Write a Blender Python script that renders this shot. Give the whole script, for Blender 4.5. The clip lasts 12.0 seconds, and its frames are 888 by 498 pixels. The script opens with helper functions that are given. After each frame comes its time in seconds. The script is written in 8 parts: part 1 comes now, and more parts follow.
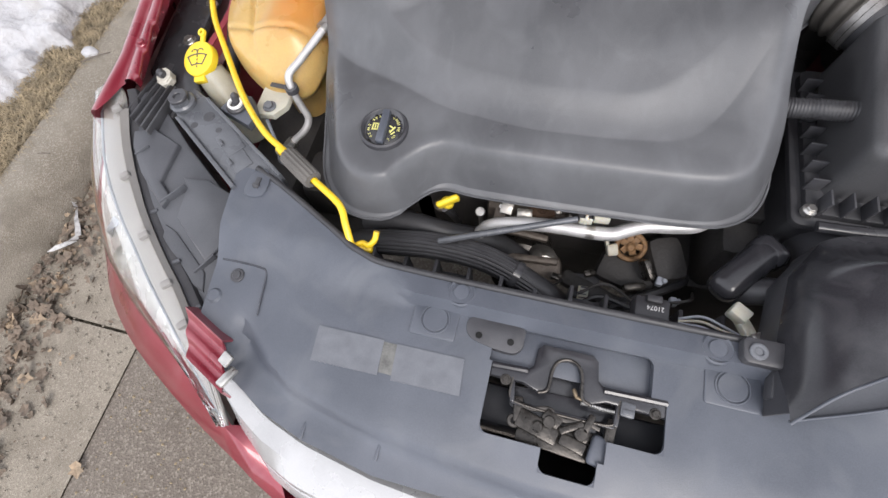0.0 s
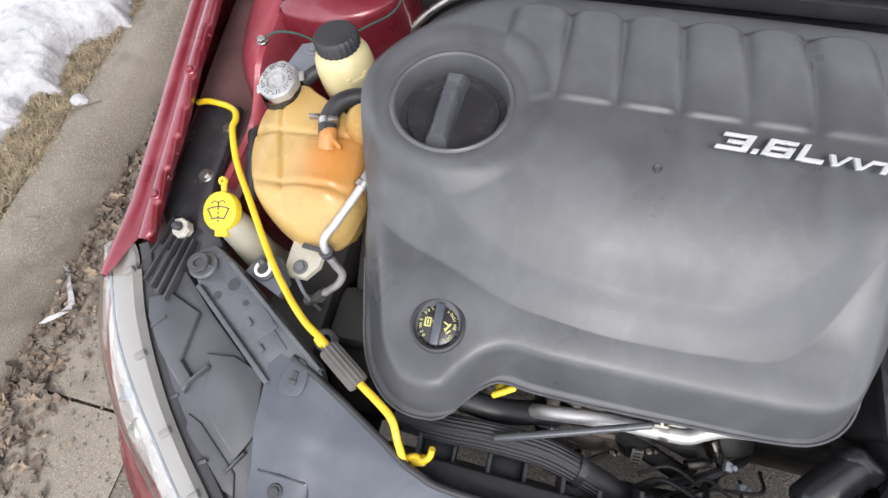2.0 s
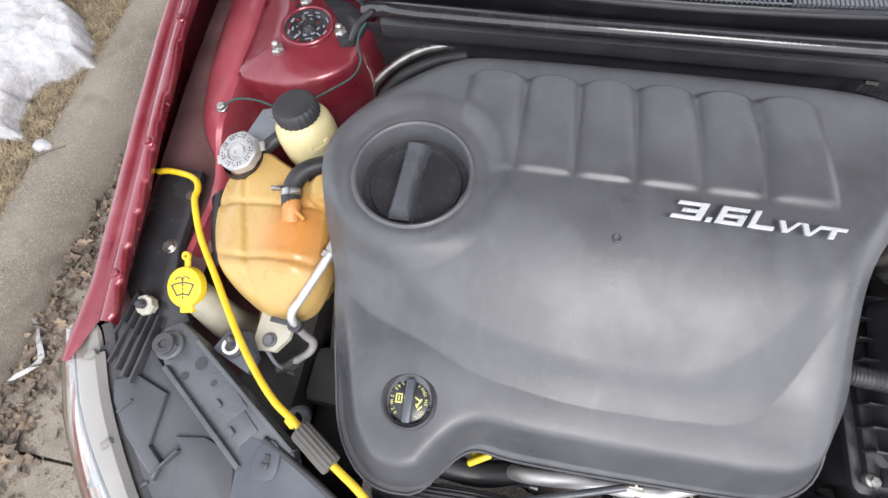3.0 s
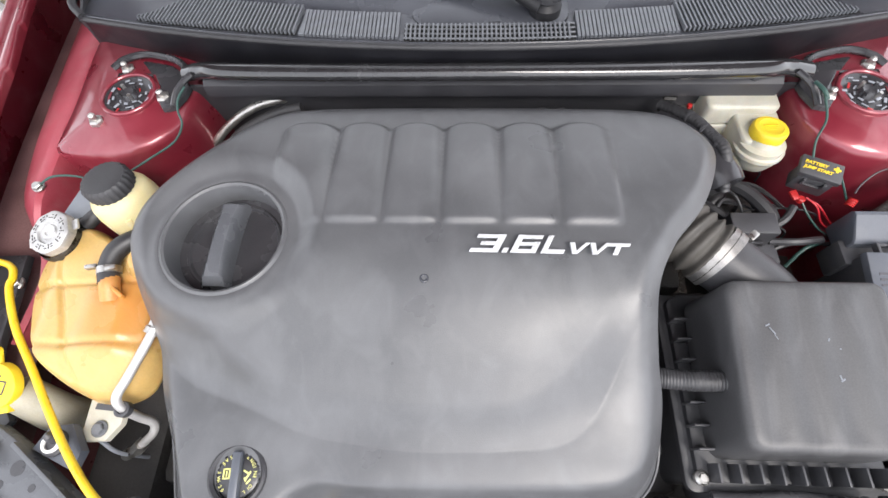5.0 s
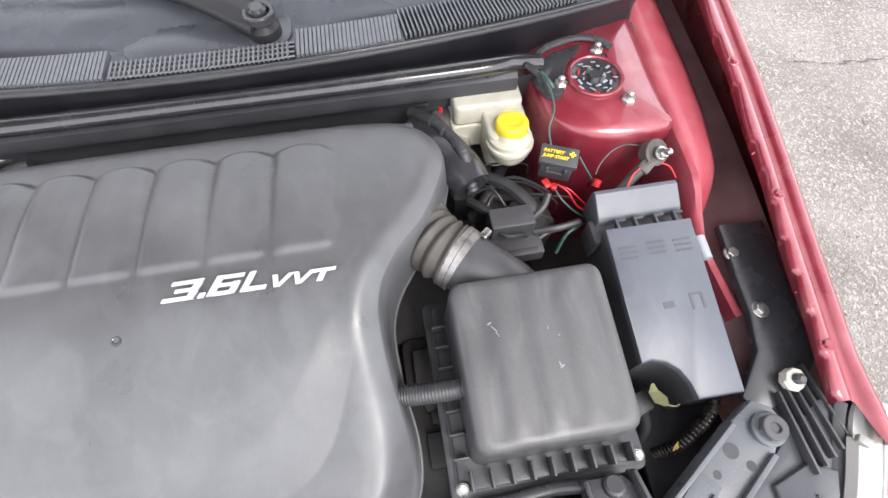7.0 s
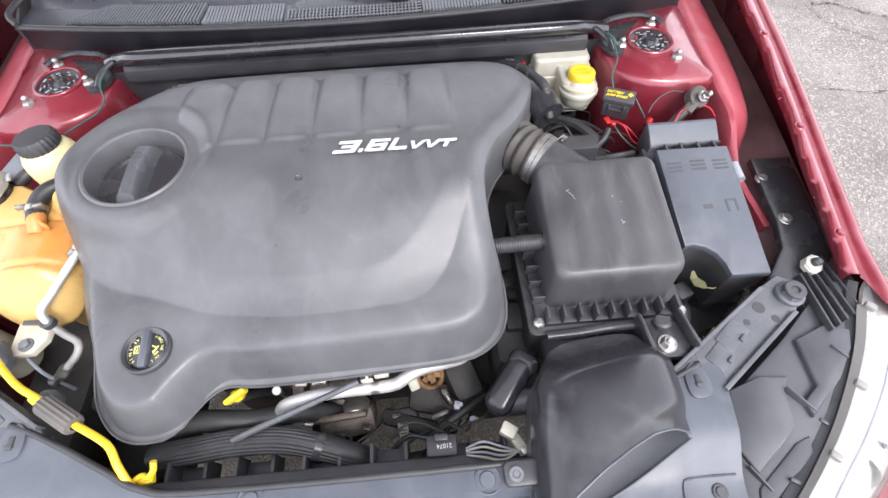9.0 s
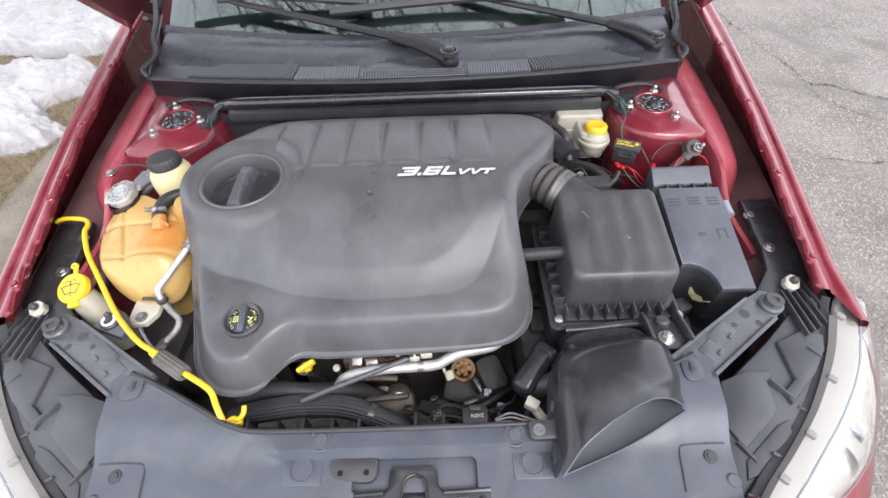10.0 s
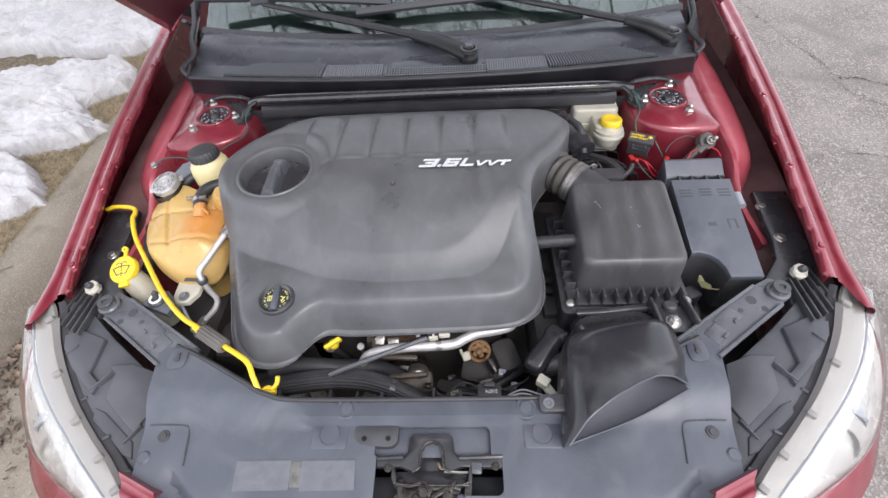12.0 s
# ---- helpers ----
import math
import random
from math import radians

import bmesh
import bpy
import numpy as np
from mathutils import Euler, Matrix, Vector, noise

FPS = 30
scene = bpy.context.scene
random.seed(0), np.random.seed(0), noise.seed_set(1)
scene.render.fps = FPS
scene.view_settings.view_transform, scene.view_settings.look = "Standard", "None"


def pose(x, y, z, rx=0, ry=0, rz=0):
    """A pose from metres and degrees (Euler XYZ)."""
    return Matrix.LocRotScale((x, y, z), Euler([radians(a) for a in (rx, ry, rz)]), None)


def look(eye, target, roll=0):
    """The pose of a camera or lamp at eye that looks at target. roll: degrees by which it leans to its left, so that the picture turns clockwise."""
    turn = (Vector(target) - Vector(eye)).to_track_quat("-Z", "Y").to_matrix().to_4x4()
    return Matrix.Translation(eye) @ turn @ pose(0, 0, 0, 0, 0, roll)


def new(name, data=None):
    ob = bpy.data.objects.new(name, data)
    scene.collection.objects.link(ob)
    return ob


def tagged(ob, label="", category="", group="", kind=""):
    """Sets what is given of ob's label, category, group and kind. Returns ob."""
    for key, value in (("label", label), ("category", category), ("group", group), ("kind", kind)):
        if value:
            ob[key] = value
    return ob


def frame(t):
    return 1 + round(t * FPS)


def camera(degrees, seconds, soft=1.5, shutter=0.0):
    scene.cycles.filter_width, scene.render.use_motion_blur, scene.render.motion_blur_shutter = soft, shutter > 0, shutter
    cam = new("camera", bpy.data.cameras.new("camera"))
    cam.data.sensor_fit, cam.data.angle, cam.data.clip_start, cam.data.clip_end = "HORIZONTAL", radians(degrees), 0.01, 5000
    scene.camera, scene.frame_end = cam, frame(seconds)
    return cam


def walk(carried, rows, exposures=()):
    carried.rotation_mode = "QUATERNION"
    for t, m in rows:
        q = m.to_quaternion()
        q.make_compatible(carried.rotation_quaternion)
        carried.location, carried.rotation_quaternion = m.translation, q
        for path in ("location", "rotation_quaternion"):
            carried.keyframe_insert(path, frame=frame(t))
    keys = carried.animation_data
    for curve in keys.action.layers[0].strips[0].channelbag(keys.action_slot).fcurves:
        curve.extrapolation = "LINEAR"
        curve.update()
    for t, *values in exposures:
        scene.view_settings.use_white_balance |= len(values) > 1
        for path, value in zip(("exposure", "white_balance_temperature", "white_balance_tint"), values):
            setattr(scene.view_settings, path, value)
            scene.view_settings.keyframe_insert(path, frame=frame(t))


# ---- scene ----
cam = camera(88.3, 12.0, soft=1.5)
PATH = [
    (0, (-0.065, 0.068, 1.373), (-0.437, 0.798, -0.451), -13.8),
    (0.5, (-0.149, 0.155, 1.426), (-0.5, 0.928, -0.385), -10.4),
    (1, (-0.178, 0.234, 1.428), (-0.503, 0.979, -0.4), -9.4),
    (1.5, (-0.207, 0.286, 1.426), (-0.535, 0.992, -0.416), -11.0),
    (2, (-0.218, 0.322, 1.429), (-0.535, 1.018, -0.419), -11.4),
    (2.5, (-0.215, 0.365, 1.441), (-0.505, 1.075, -0.406), -10.6),
    (3, (-0.209, 0.404, 1.46), (-0.466, 1.141, -0.381), -9.4),
    (3.2, (-0.199, 0.414, 1.467), (-0.443, 1.165, -0.371), -8.8),
    (4.8, (-0.06, 0.449, 1.463), (-0.165, 1.294, -0.346), -4.9),
    (5, (-0.031, 0.45, 1.462), (-0.119, 1.31, -0.342), -4.6),
    (5.5, (0.068, 0.464, 1.451), (0.066, 1.344, -0.345), -1.4),
    (6, (0.144, 0.469, 1.443), (0.235, 1.354, -0.348), 1.2),
    (6.5, (0.214, 0.469, 1.446), (0.35, 1.357, -0.341), 0.4),
    (6.7, (0.235, 0.466, 1.444), (0.386, 1.352, -0.343), 0.2),
    (8.3, (0.268, 0.386, 1.432), (0.423, 1.322, -0.329), -0.9),
    (8.5, (0.236, 0.339, 1.434), (0.37, 1.3, -0.315), -0.9),
    (9, (0.114, 0.174, 1.474), (0.167, 1.243, -0.215), -2.3),
    (9.5, (0.059, 0.056, 1.523), (0.038, 1.279, -0.058), -2.1),
    (10, (0.062, -0.001, 1.552), (0.059, 1.289, 0.023), -2.1),
    (10.5, (0.063, -0.056, 1.585), (0.027, 1.268, 0.086), -3.8),
    (11, (0.063, -0.059, 1.59), (0.025, 1.275, 0.1), -3.6),
    (11.5, (0.064, -0.056, 1.585), (0.012, 1.263, 0.083), -4.0),
    (12, (0.067, -0.052, 1.581), (-0.026, 1.228, 0.047), -4.7),
]
EXPOSURES = [(0, 1.30, 6700, 13), (1.0, 1.40, 6700, 13), (2.5, 1.41, 6600, 12), (3.2, 1.48, 6600, 12), (5.0, 1.78, 6750, 12), (5.5, 1.88, 6950, 12), (6.5, 2.08, 6850, 12), (8.5, 1.96, 6600, 12), (9.0, 1.98, 6600, 14), (9.6, 1.74, 6650, 14), (10.5, 1.48, 6650, 13), (12.0, 1.37, 6600, 14)]
walk(cam, [(t, look(eye, target, roll)) for t, eye, target, roll in PATH], EXPOSURES)

# ---- world, sun and exposure ----
world = bpy.data.worlds.new("overcast_sky")
world.use_nodes = True
scene.world = world
wn, wl = world.node_tree.nodes, world.node_tree.links
sky = wn.new("ShaderNodeTexSky")
sky.sky_type, sky.sun_disc = "NISHITA", False
sky.sun_elevation, sky.sun_rotation = radians(52), radians(150)
sky.air_density, sky.dust_density = 1.0, 1.5
soft_sky = wn.new("ShaderNodeHueSaturation")
soft_sky.inputs["Saturation"].default_value = 0.4
wl.new(sky.outputs[0], soft_sky.inputs["Color"])
cloud = wn.new("ShaderNodeMix")
cloud.data_type = "RGBA"
cloud.inputs["Factor"].default_value = 0.6
cloud.inputs["B"].default_value = (5.6, 5.9, 6.4, 1)
wl.new(soft_sky.outputs[0], cloud.inputs["A"])
wl.new(cloud.outputs["Result"], wn["Background"].inputs["Color"])
wn["Background"].inputs["Strength"].default_value = 0.15
sun_lamp = bpy.data.lights.new("sun", "SUN")
sun_lamp.energy, sun_lamp.angle, sun_lamp.color = 0.8, radians(25), (1.0, 0.98, 0.95)
sun = new("sun", sun_lamp)
sun.matrix_world = look((3, -5, 8), (0, 0, 0))


# ---- materials ----
def mat(name, col, rough=0.5, metal=0.0, var=0.18, scale=30.0, grain=500.0, bump=0.08, coat=0.0, dust=0.0, rvar=0.12, spec=0.5, sss=0.0):
    """Principled surface with broad stains, fine grain, relief and optional dust."""
    m = bpy.data.materials.new(name)
    m.use_nodes = True
    n, l = m.node_tree.nodes, m.node_tree.links
    p = n["Principled BSDF"]
    tc = n.new("ShaderNodeTexCoord")
    big, fine = n.new("ShaderNodeTexNoise"), n.new("ShaderNodeTexNoise")
    for node, sc, det in ((big, scale, 5), (fine, grain, 3)):
        node.inputs["Scale"].default_value, node.inputs["Detail"].default_value = sc, det
        l.new(tc.outputs["Object"], node.inputs["Vector"])
    add = n.new("ShaderNodeMath")
    add.operation = "MULTIPLY_ADD"
    l.new(fine.outputs["Fac"], add.inputs[0])
    add.inputs[1].default_value = 0.4
    l.new(big.outputs["Fac"], add.inputs[2])
    ramp = n.new("ShaderNodeMapRange")
    ramp.inputs["From Min"].default_value, ramp.inputs["From Max"].default_value = 0.45, 0.95
    l.new(add.outputs[0], ramp.inputs["Value"])
    mix = n.new("ShaderNodeMix")
    mix.data_type = "RGBA"
    lo = [c * (1 - var) for c in col]
    hi = [min(1, c * (1 + var) + dust) for c in col]
    mix.inputs["A"].default_value, mix.inputs["B"].default_value = (*lo, 1), (*hi, 1)
    l.new(ramp.outputs[0], mix.inputs["Factor"])
    l.new(mix.outputs["Result"], p.inputs["Base Color"])
    rr = n.new("ShaderNodeMapRange")
    rr.inputs["To Min"].default_value, rr.inputs["To Max"].default_value = max(0.02, rough - rvar), min(1, rough + rvar)
    rr.inputs["From Min"].default_value, rr.inputs["From Max"].default_value = 0.3, 0.7
    l.new(big.outputs["Fac"], rr.inputs["Value"])
    l.new(rr.outputs[0], p.inputs["Roughness"])
    p.inputs["Metallic"].default_value = metal
    p.inputs["Coat Weight"].default_value, p.inputs["Coat Roughness"].default_value = coat, 0.06
    p.inputs["Specular IOR Level"].default_value = spec
    if sss:
        p.inputs["Subsurface Weight"].default_value = sss
        p.inputs["Subsurface Radius"].default_value = (0.02, 0.012, 0.006)
    if bump:
        b = n.new("ShaderNodeBump")
        b.inputs["Strength"].default_value, b.inputs["Distance"].default_value = bump, 0.002
        l.new(fine.outputs["Fac"], b.inputs["Height"])
        l.new(b.outputs[0], p.inputs["Normal"])
    return m


COVER = mat("cover_plastic", (0.077, 0.079, 0.0845), 0.38, scale=9, grain=900, bump=0.10, dust=0.012, var=0.15)
PANEL = mat("panel_plastic", (0.070, 0.078, 0.096), 0.40, scale=10, grain=700, bump=0.08, dust=0.012)
BLACK = mat("black_plastic", (0.044, 0.044, 0.049), 0.45, scale=25, grain=600, dust=0.01)
GLOSS = mat("gloss_black_plastic", (0.035, 0.035, 0.039), 0.24, scale=20, dust=0.006, bump=0.03)
RUBBER = mat("black_rubber", (0.027, 0.027, 0.030), 0.48, scale=30, dust=0.010, bump=0.15)
GRIME = mat("oily_grime", (0.036, 0.033, 0.032), 0.65, scale=20, dust=0.016, bump=0.4, grain=200)
RED = mat("red_paint", (0.205, 0.016, 0.030), 0.34, 0.25, scale=14, grain=1500, bump=0.02, coat=0.8, var=0.14, dust=0.008)
DULL_RED = mat("dusty_red_paint", (0.31, 0.036, 0.056), 0.5, 0.1, scale=12, grain=800, bump=0.03, coat=0.25, var=0.2, dust=0.03)
STEEL = mat("zinc_steel", (0.45, 0.44, 0.42), 0.35, 0.9, scale=60, var=0.25)
ALU = mat("cast_aluminium", (0.5, 0.48, 0.45), 0.42, 0.85, scale=50, var=0.3, bump=0.25, grain=250)
PIPE = mat("aluminium_pipe", (0.56, 0.55, 0.545), 0.55, 0.6, scale=40, var=0.16)
YELLOW = mat("yellow_plastic", (0.76, 0.55, 0.03), 0.42, scale=30, var=0.1)
ROD = mat("yellow_enamel", (0.74, 0.50, 0.02), 0.35, scale=40, var=0.12, coat=0.3)
AMBER = mat("amber_tank_plastic", (0.50, 0.335, 0.125), 0.32, scale=11, grain=300, var=0.16, sss=0.5, bump=0.1)
FADED = mat("faded_sticker", (0.125, 0.132, 0.147), 0.45, scale=60, var=0.15)
STICKER = mat("blank_sticker", (0.17, 0.185, 0.21), 0.5, scale=60, var=0.08)
LETTER = mat("pale_yellow_print", (0.74, 0.72, 0.25), 0.5)
ORANGE = mat("coolant_stain", (0.5, 0.24, 0.075), 0.45, scale=14, grain=300, var=0.25, sss=0.4)
CREAM = mat("cream_plastic", (0.58, 0.51, 0.29), 0.42, scale=14, var=0.12, sss=0.4)
PALE = mat("pale_plastic", (0.47, 0.455, 0.385), 0.45, scale=18, var=0.15, sss=0.3, dust=0.03)
WHITE = mat("white_mark", (0.8, 0.8, 0.78), 0.5, scale=60, var=0.1)
SILVER = mat("silver_badge", (0.62, 0.63, 0.65), 0.35, 0.25, scale=80, var=0.06)
CHROME = mat("chrome", (0.86, 0.87, 0.88), 0.14, 1.0, scale=20, var=0.05, bump=0.01)
REFLECTOR = mat("headlight_bezel", (0.23, 0.22, 0.21), 0.42, 0.0, scale=16, var=0.08, bump=0.02)
LABEL = mat("faded_label", (0.30, 0.32, 0.36), 0.5, scale=60, var=0.08)
DUSTY = mat("dusty_plastic", (0.13, 0.137, 0.15), 0.5, scale=60, var=0.2)
MARK = mat("label_ink", (0.06, 0.06, 0.07), 0.5)
RED_MARK = mat("red_mark", (0.42, 0.02, 0.02), 0.45)
RED_WIRE = mat("red_wire", (0.45, 0.015, 0.025), 0.4)
GREEN_WIRE = mat("green_wire", (0.025, 0.07, 0.06), 0.45)
COPPER = mat("bronze_pulley", (0.22, 0.125, 0.06), 0.6, 0.2, scale=110, var=0.5, bump=0.5, grain=300)
SNOW = mat("old_snow", (0.40, 0.40, 0.41), 0.75, scale=5, grain=45, var=0.18, bump=0.6)
for node in SNOW.node_tree.nodes:
    if node.type == "BUMP":
        node.inputs["Distance"].default_value = 0.014


def glass(name, col=(1, 1, 1), rough=0.02):
    m = bpy.data.materials.new(name)
    m.use_nodes = True
    p = m.node_tree.nodes["Principled BSDF"]
    p.inputs["Base Color"].default_value = (*col, 1)
    p.inputs["Roughness"].default_value = rough
    p.inputs["Transmission Weight"].default_value = 1.0
    p.inputs["IOR"].default_value = 1.45
    return m


GLASS = glass("clear_lens", (0.97, 0.98, 0.98))
TINT = glass("windscreen_glass", (0.5, 0.66, 0.6))
TINT.node_tree.nodes["Principled BSDF"].inputs["IOR"].default_value = 1.8
COWL = mat("scuttle_plastic", (0.047, 0.050, 0.060), 0.26, scale=8, grain=600, bump=0.08, dust=0.01, var=0.25)
ARM = mat("arm_plastic", (0.085, 0.09, 0.10), 0.30, scale=14, grain=600, bump=0.1, dust=0.015, var=0.2)
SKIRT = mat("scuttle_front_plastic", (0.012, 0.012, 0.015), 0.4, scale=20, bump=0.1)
# body red darkened: the shade under the raised bonnet is in this colour
UNDER = mat("bonnet_underside_shaded_red", (0.07, 0.01, 0.017), 0.5, scale=8, var=0.25, dust=0.01)
WELL = mat("lamp_well_plastic", (0.064, 0.067, 0.076), 0.42, scale=12, grain=600, bump=0.1, dust=0.015)
DEEP = mat("deep_black_plastic", (0.036, 0.036, 0.041), 0.5, scale=20, bump=0.1)
SCOOP = mat("moulded_scoop_plastic", (0.024, 0.024, 0.028), 0.22, scale=9, grain=700, dust=0.010, bump=0.05, rvar=0.08)
GAP = mat("dirty_wing_inside", (0.155, 0.075, 0.075), 0.7, scale=10, var=0.4, dust=0.03)
FOAM = mat("grey_foam", (0.105, 0.098, 0.09), 0.8, scale=40, var=0.2, bump=0.3)
GREASE = mat("greasy_steel", (0.055, 0.050, 0.045), 0.30, 0.6, scale=60, var=0.5, bump=0.18, grain=300)


def ground_mat(name, cols, scale, grain, bump, cracks=0.0, speck=0.0):
    """Ground: three colours over two noise scales, stones as cells, optional cracks."""
    m = bpy.data.materials.new(name)
    m.use_nodes = True
    n, l = m.node_tree.nodes, m.node_tree.links
    p = n["Principled BSDF"]
    tc = n.new("ShaderNodeTexCoord")
    a, b, v = n.new("ShaderNodeTexNoise"), n.new("ShaderNodeTexNoise"), n.new("ShaderNodeTexVoronoi")
    for node, sc in ((a, scale), (b, grain), (v, grain * 1.3)):
        node.inputs["Scale"].default_value = sc
        l.new(tc.outputs["Object"], node.inputs["Vector"])
    a.inputs["Detail"].default_value = 6
    mixa, mixb = n.new("ShaderNodeMix"), n.new("ShaderNodeMix")
    mixa.data_type = mixb.data_type = "RGBA"
    ra = n.new("ShaderNodeMapRange")
    ra.inputs["From Min"].default_value, ra.inputs["From Max"].default_value = 0.35, 0.68
    l.new(a.outputs["Fac"], ra.inputs["Value"])
    l.new(ra.outputs[0], mixa.inputs["Factor"])
    mixa.inputs["A"].default_value, mixa.inputs["B"].default_value = (*cols[0], 1), (*cols[1], 1)
    rb = n.new("ShaderNodeMapRange")
    rb.inputs["From Min"].default_value, rb.inputs["From Max"].default_value = 0.55, 0.85
    l.new(v.outputs["Color"], rb.inputs["Value"])
    l.new(rb.outputs[0], mixb.inputs["Factor"])
    l.new(mixa.outputs["Result"], mixb.inputs["A"])
    mixb.inputs["B"].default_value = (*cols[2], 1)
    out = mixb.outputs["Result"]
    l.new(out, p.inputs["Base Color"])
    p.inputs["Roughness"].default_value = 0.88
    bp = n.new("ShaderNodeBump")
    bp.inputs["Strength"].default_value, bp.inputs["Distance"].default_value = bump, 0.006
    s = n.new("ShaderNodeMath")
    s.operation = "ADD"
    l.new(b.outputs["Fac"], s.inputs[0])
    l.new(v.outputs["Distance"], s.inputs[1])
    l.new(s.outputs[0], bp.inputs["Height"])
    l.new(bp.outputs[0], p.inputs["Normal"])
    return m


ROAD_DARK = ground_mat("dark_asphalt", ((0.115, 0.096, 0.079), (0.155, 0.133, 0.110), (0.21, 0.185, 0.155)), 1.6, 130, 0.5)
ASPHALT = ground_mat("pale_asphalt", ((0.145, 0.132, 0.122), (0.215, 0.198, 0.184), (0.33, 0.305, 0.28)), 2.6, 105, 0.7)
CONCRETE = ground_mat("gutter_concrete", ((0.175, 0.15, 0.12), (0.24, 0.212, 0.17), (0.285, 0.256, 0.21)), 3.0, 200, 0.35)
KERB = ground_mat("kerb_concrete", ((0.165, 0.145, 0.115), (0.225, 0.2, 0.162), (0.265, 0.24, 0.2)), 3.5, 220, 0.35)
SOIL = ground_mat("dead_turf", ((0.08, 0.065, 0.045), (0.14, 0.115, 0.08), (0.2, 0.165, 0.115)), 3.0, 70, 0.8)
STRAW = mat("dry_grass", (0.27, 0.215, 0.135), 0.8, scale=22, grain=240, var=0.55, bump=0)
LEAF = mat("dead_leaves", (0.13, 0.10, 0.075), 0.8, scale=30, grain=200, var=0.6, bump=0.2)
PALE_LEAF = mat("bleached_leaves", (0.25, 0.19, 0.13), 0.8, scale=30, grain=200, var=0.5, bump=0.2)
BARK = mat("bark", (0.12, 0.1, 0.085), 0.9, scale=10, grain=80, bump=0.8)

def tint_zone(m, col, centre, radius):
    """Another colour inside a soft round zone of the part, as liquid seen through plastic."""
    n, l = m.node_tree.nodes, m.node_tree.links
    p = n["Principled BSDF"]
    old = p.inputs["Base Color"].links[0].from_socket
    tc, d, r, mix = n.new("ShaderNodeTexCoord"), n.new("ShaderNodeVectorMath"), n.new("ShaderNodeMapRange"), n.new("ShaderNodeMix")
    d.operation, mix.data_type, r.interpolation_type = "DISTANCE", "RGBA", "SMOOTHSTEP"
    d.inputs[1].default_value = centre
    l.new(tc.outputs["Object"], d.inputs[0])
    l.new(d.outputs["Value"], r.inputs["Value"])
    r.inputs["From Min"].default_value, r.inputs["From Max"].default_value = radius * 0.2, radius
    r.inputs["To Min"].default_value, r.inputs["To Max"].default_value = 0.85, 0.0
    l.new(r.outputs[0], mix.inputs["Factor"])
    l.new(old, mix.inputs["A"])
    mix.inputs["B"].default_value = (*col, 1)
    l.new(mix.outputs["Result"], p.inputs["Base Color"])


tint_zone(AMBER, (0.52, 0.215, 0.05), (0.045, 0.0, 0.37), 0.08)

def smudge(m, col, scale, amount, lo=0.5, hi=0.72, stretch=(1, 1, 1)):
    """Patches of wiped dust laid over a surface."""
    n, l = m.node_tree.nodes, m.node_tree.links
    p = n["Principled BSDF"]
    old = p.inputs["Base Color"].links[0].from_socket
    tc, mp, no, r, mix = n.new("ShaderNodeTexCoord"), n.new("ShaderNodeMapping"), n.new("ShaderNodeTexNoise"), n.new("ShaderNodeMapRange"), n.new("ShaderNodeMix")
    mix.data_type = "RGBA"
    mp.inputs["Scale"].default_value = stretch
    no.inputs["Scale"].default_value, no.inputs["Detail"].default_value, no.inputs["Distortion"].default_value = scale, 7, 0.8
    r.inputs["From Min"].default_value, r.inputs["From Max"].default_value, r.inputs["To Max"].default_value = lo, hi, amount
    l.new(tc.outputs["Object"], mp.inputs["Vector"])
    l.new(mp.outputs[0], no.inputs["Vector"])
    l.new(no.outputs["Fac"], r.inputs["Value"])
    l.new(r.outputs[0], mix.inputs["Factor"])
    l.new(old, mix.inputs["A"])
    mix.inputs["B"].default_value = (*col, 1)
    l.new(mix.outputs["Result"], p.inputs["Base Color"])


smudge(COVER, (0.15, 0.155, 0.165), 20, 0.34, 0.48, 0.8, (1.2, 0.8, 1))
smudge(COVER, (0.14, 0.145, 0.155), 34, 0.16, 0.5, 0.78, (1.3, 0.8, 1))
smudge(PANEL, (0.13, 0.137, 0.15), 14, 0.4)
smudge(SCOOP, (0.09, 0.09, 0.095), 16, 0.4)
smudge(COWL, (0.10, 0.104, 0.115), 12, 0.35, 0.5, 0.78, (0.6, 2, 1))
smudge(RED, (0.34, 0.13, 0.14), 16, 0.34, 0.48, 0.78)
smudge(DULL_RED, (0.36, 0.2, 0.19), 20, 0.35, 0.5, 0.8)
smudge(BLACK, (0.09, 0.088, 0.085), 30, 0.35, 0.55, 0.8)
smudge(PALE, (0.42, 0.39, 0.3), 26, 0.55, 0.48, 0.75)
smudge(SNOW, (0.30, 0.285, 0.26), 6, 0.6, 0.54, 0.75)
smudge(KERB, (0.10, 0.085, 0.065), 7, 0.6, 0.52, 0.75)
smudge(CONCRETE, (0.11, 0.092, 0.07), 6, 0.6, 0.52, 0.75)
smudge(ASPHALT, (0.13, 0.12, 0.11), 2.2, 0.6, 0.52, 0.7)

# ---- mesh helpers ----
ORIGIN = {}


def thing(name, loc, label, category, group="", kind=""):
    ob = new(name)
    ob.empty_display_size = 0.05
    ob.location = loc
    ORIGIN[ob.name] = Vector(loc)
    return tagged(ob, label, category, group, kind)


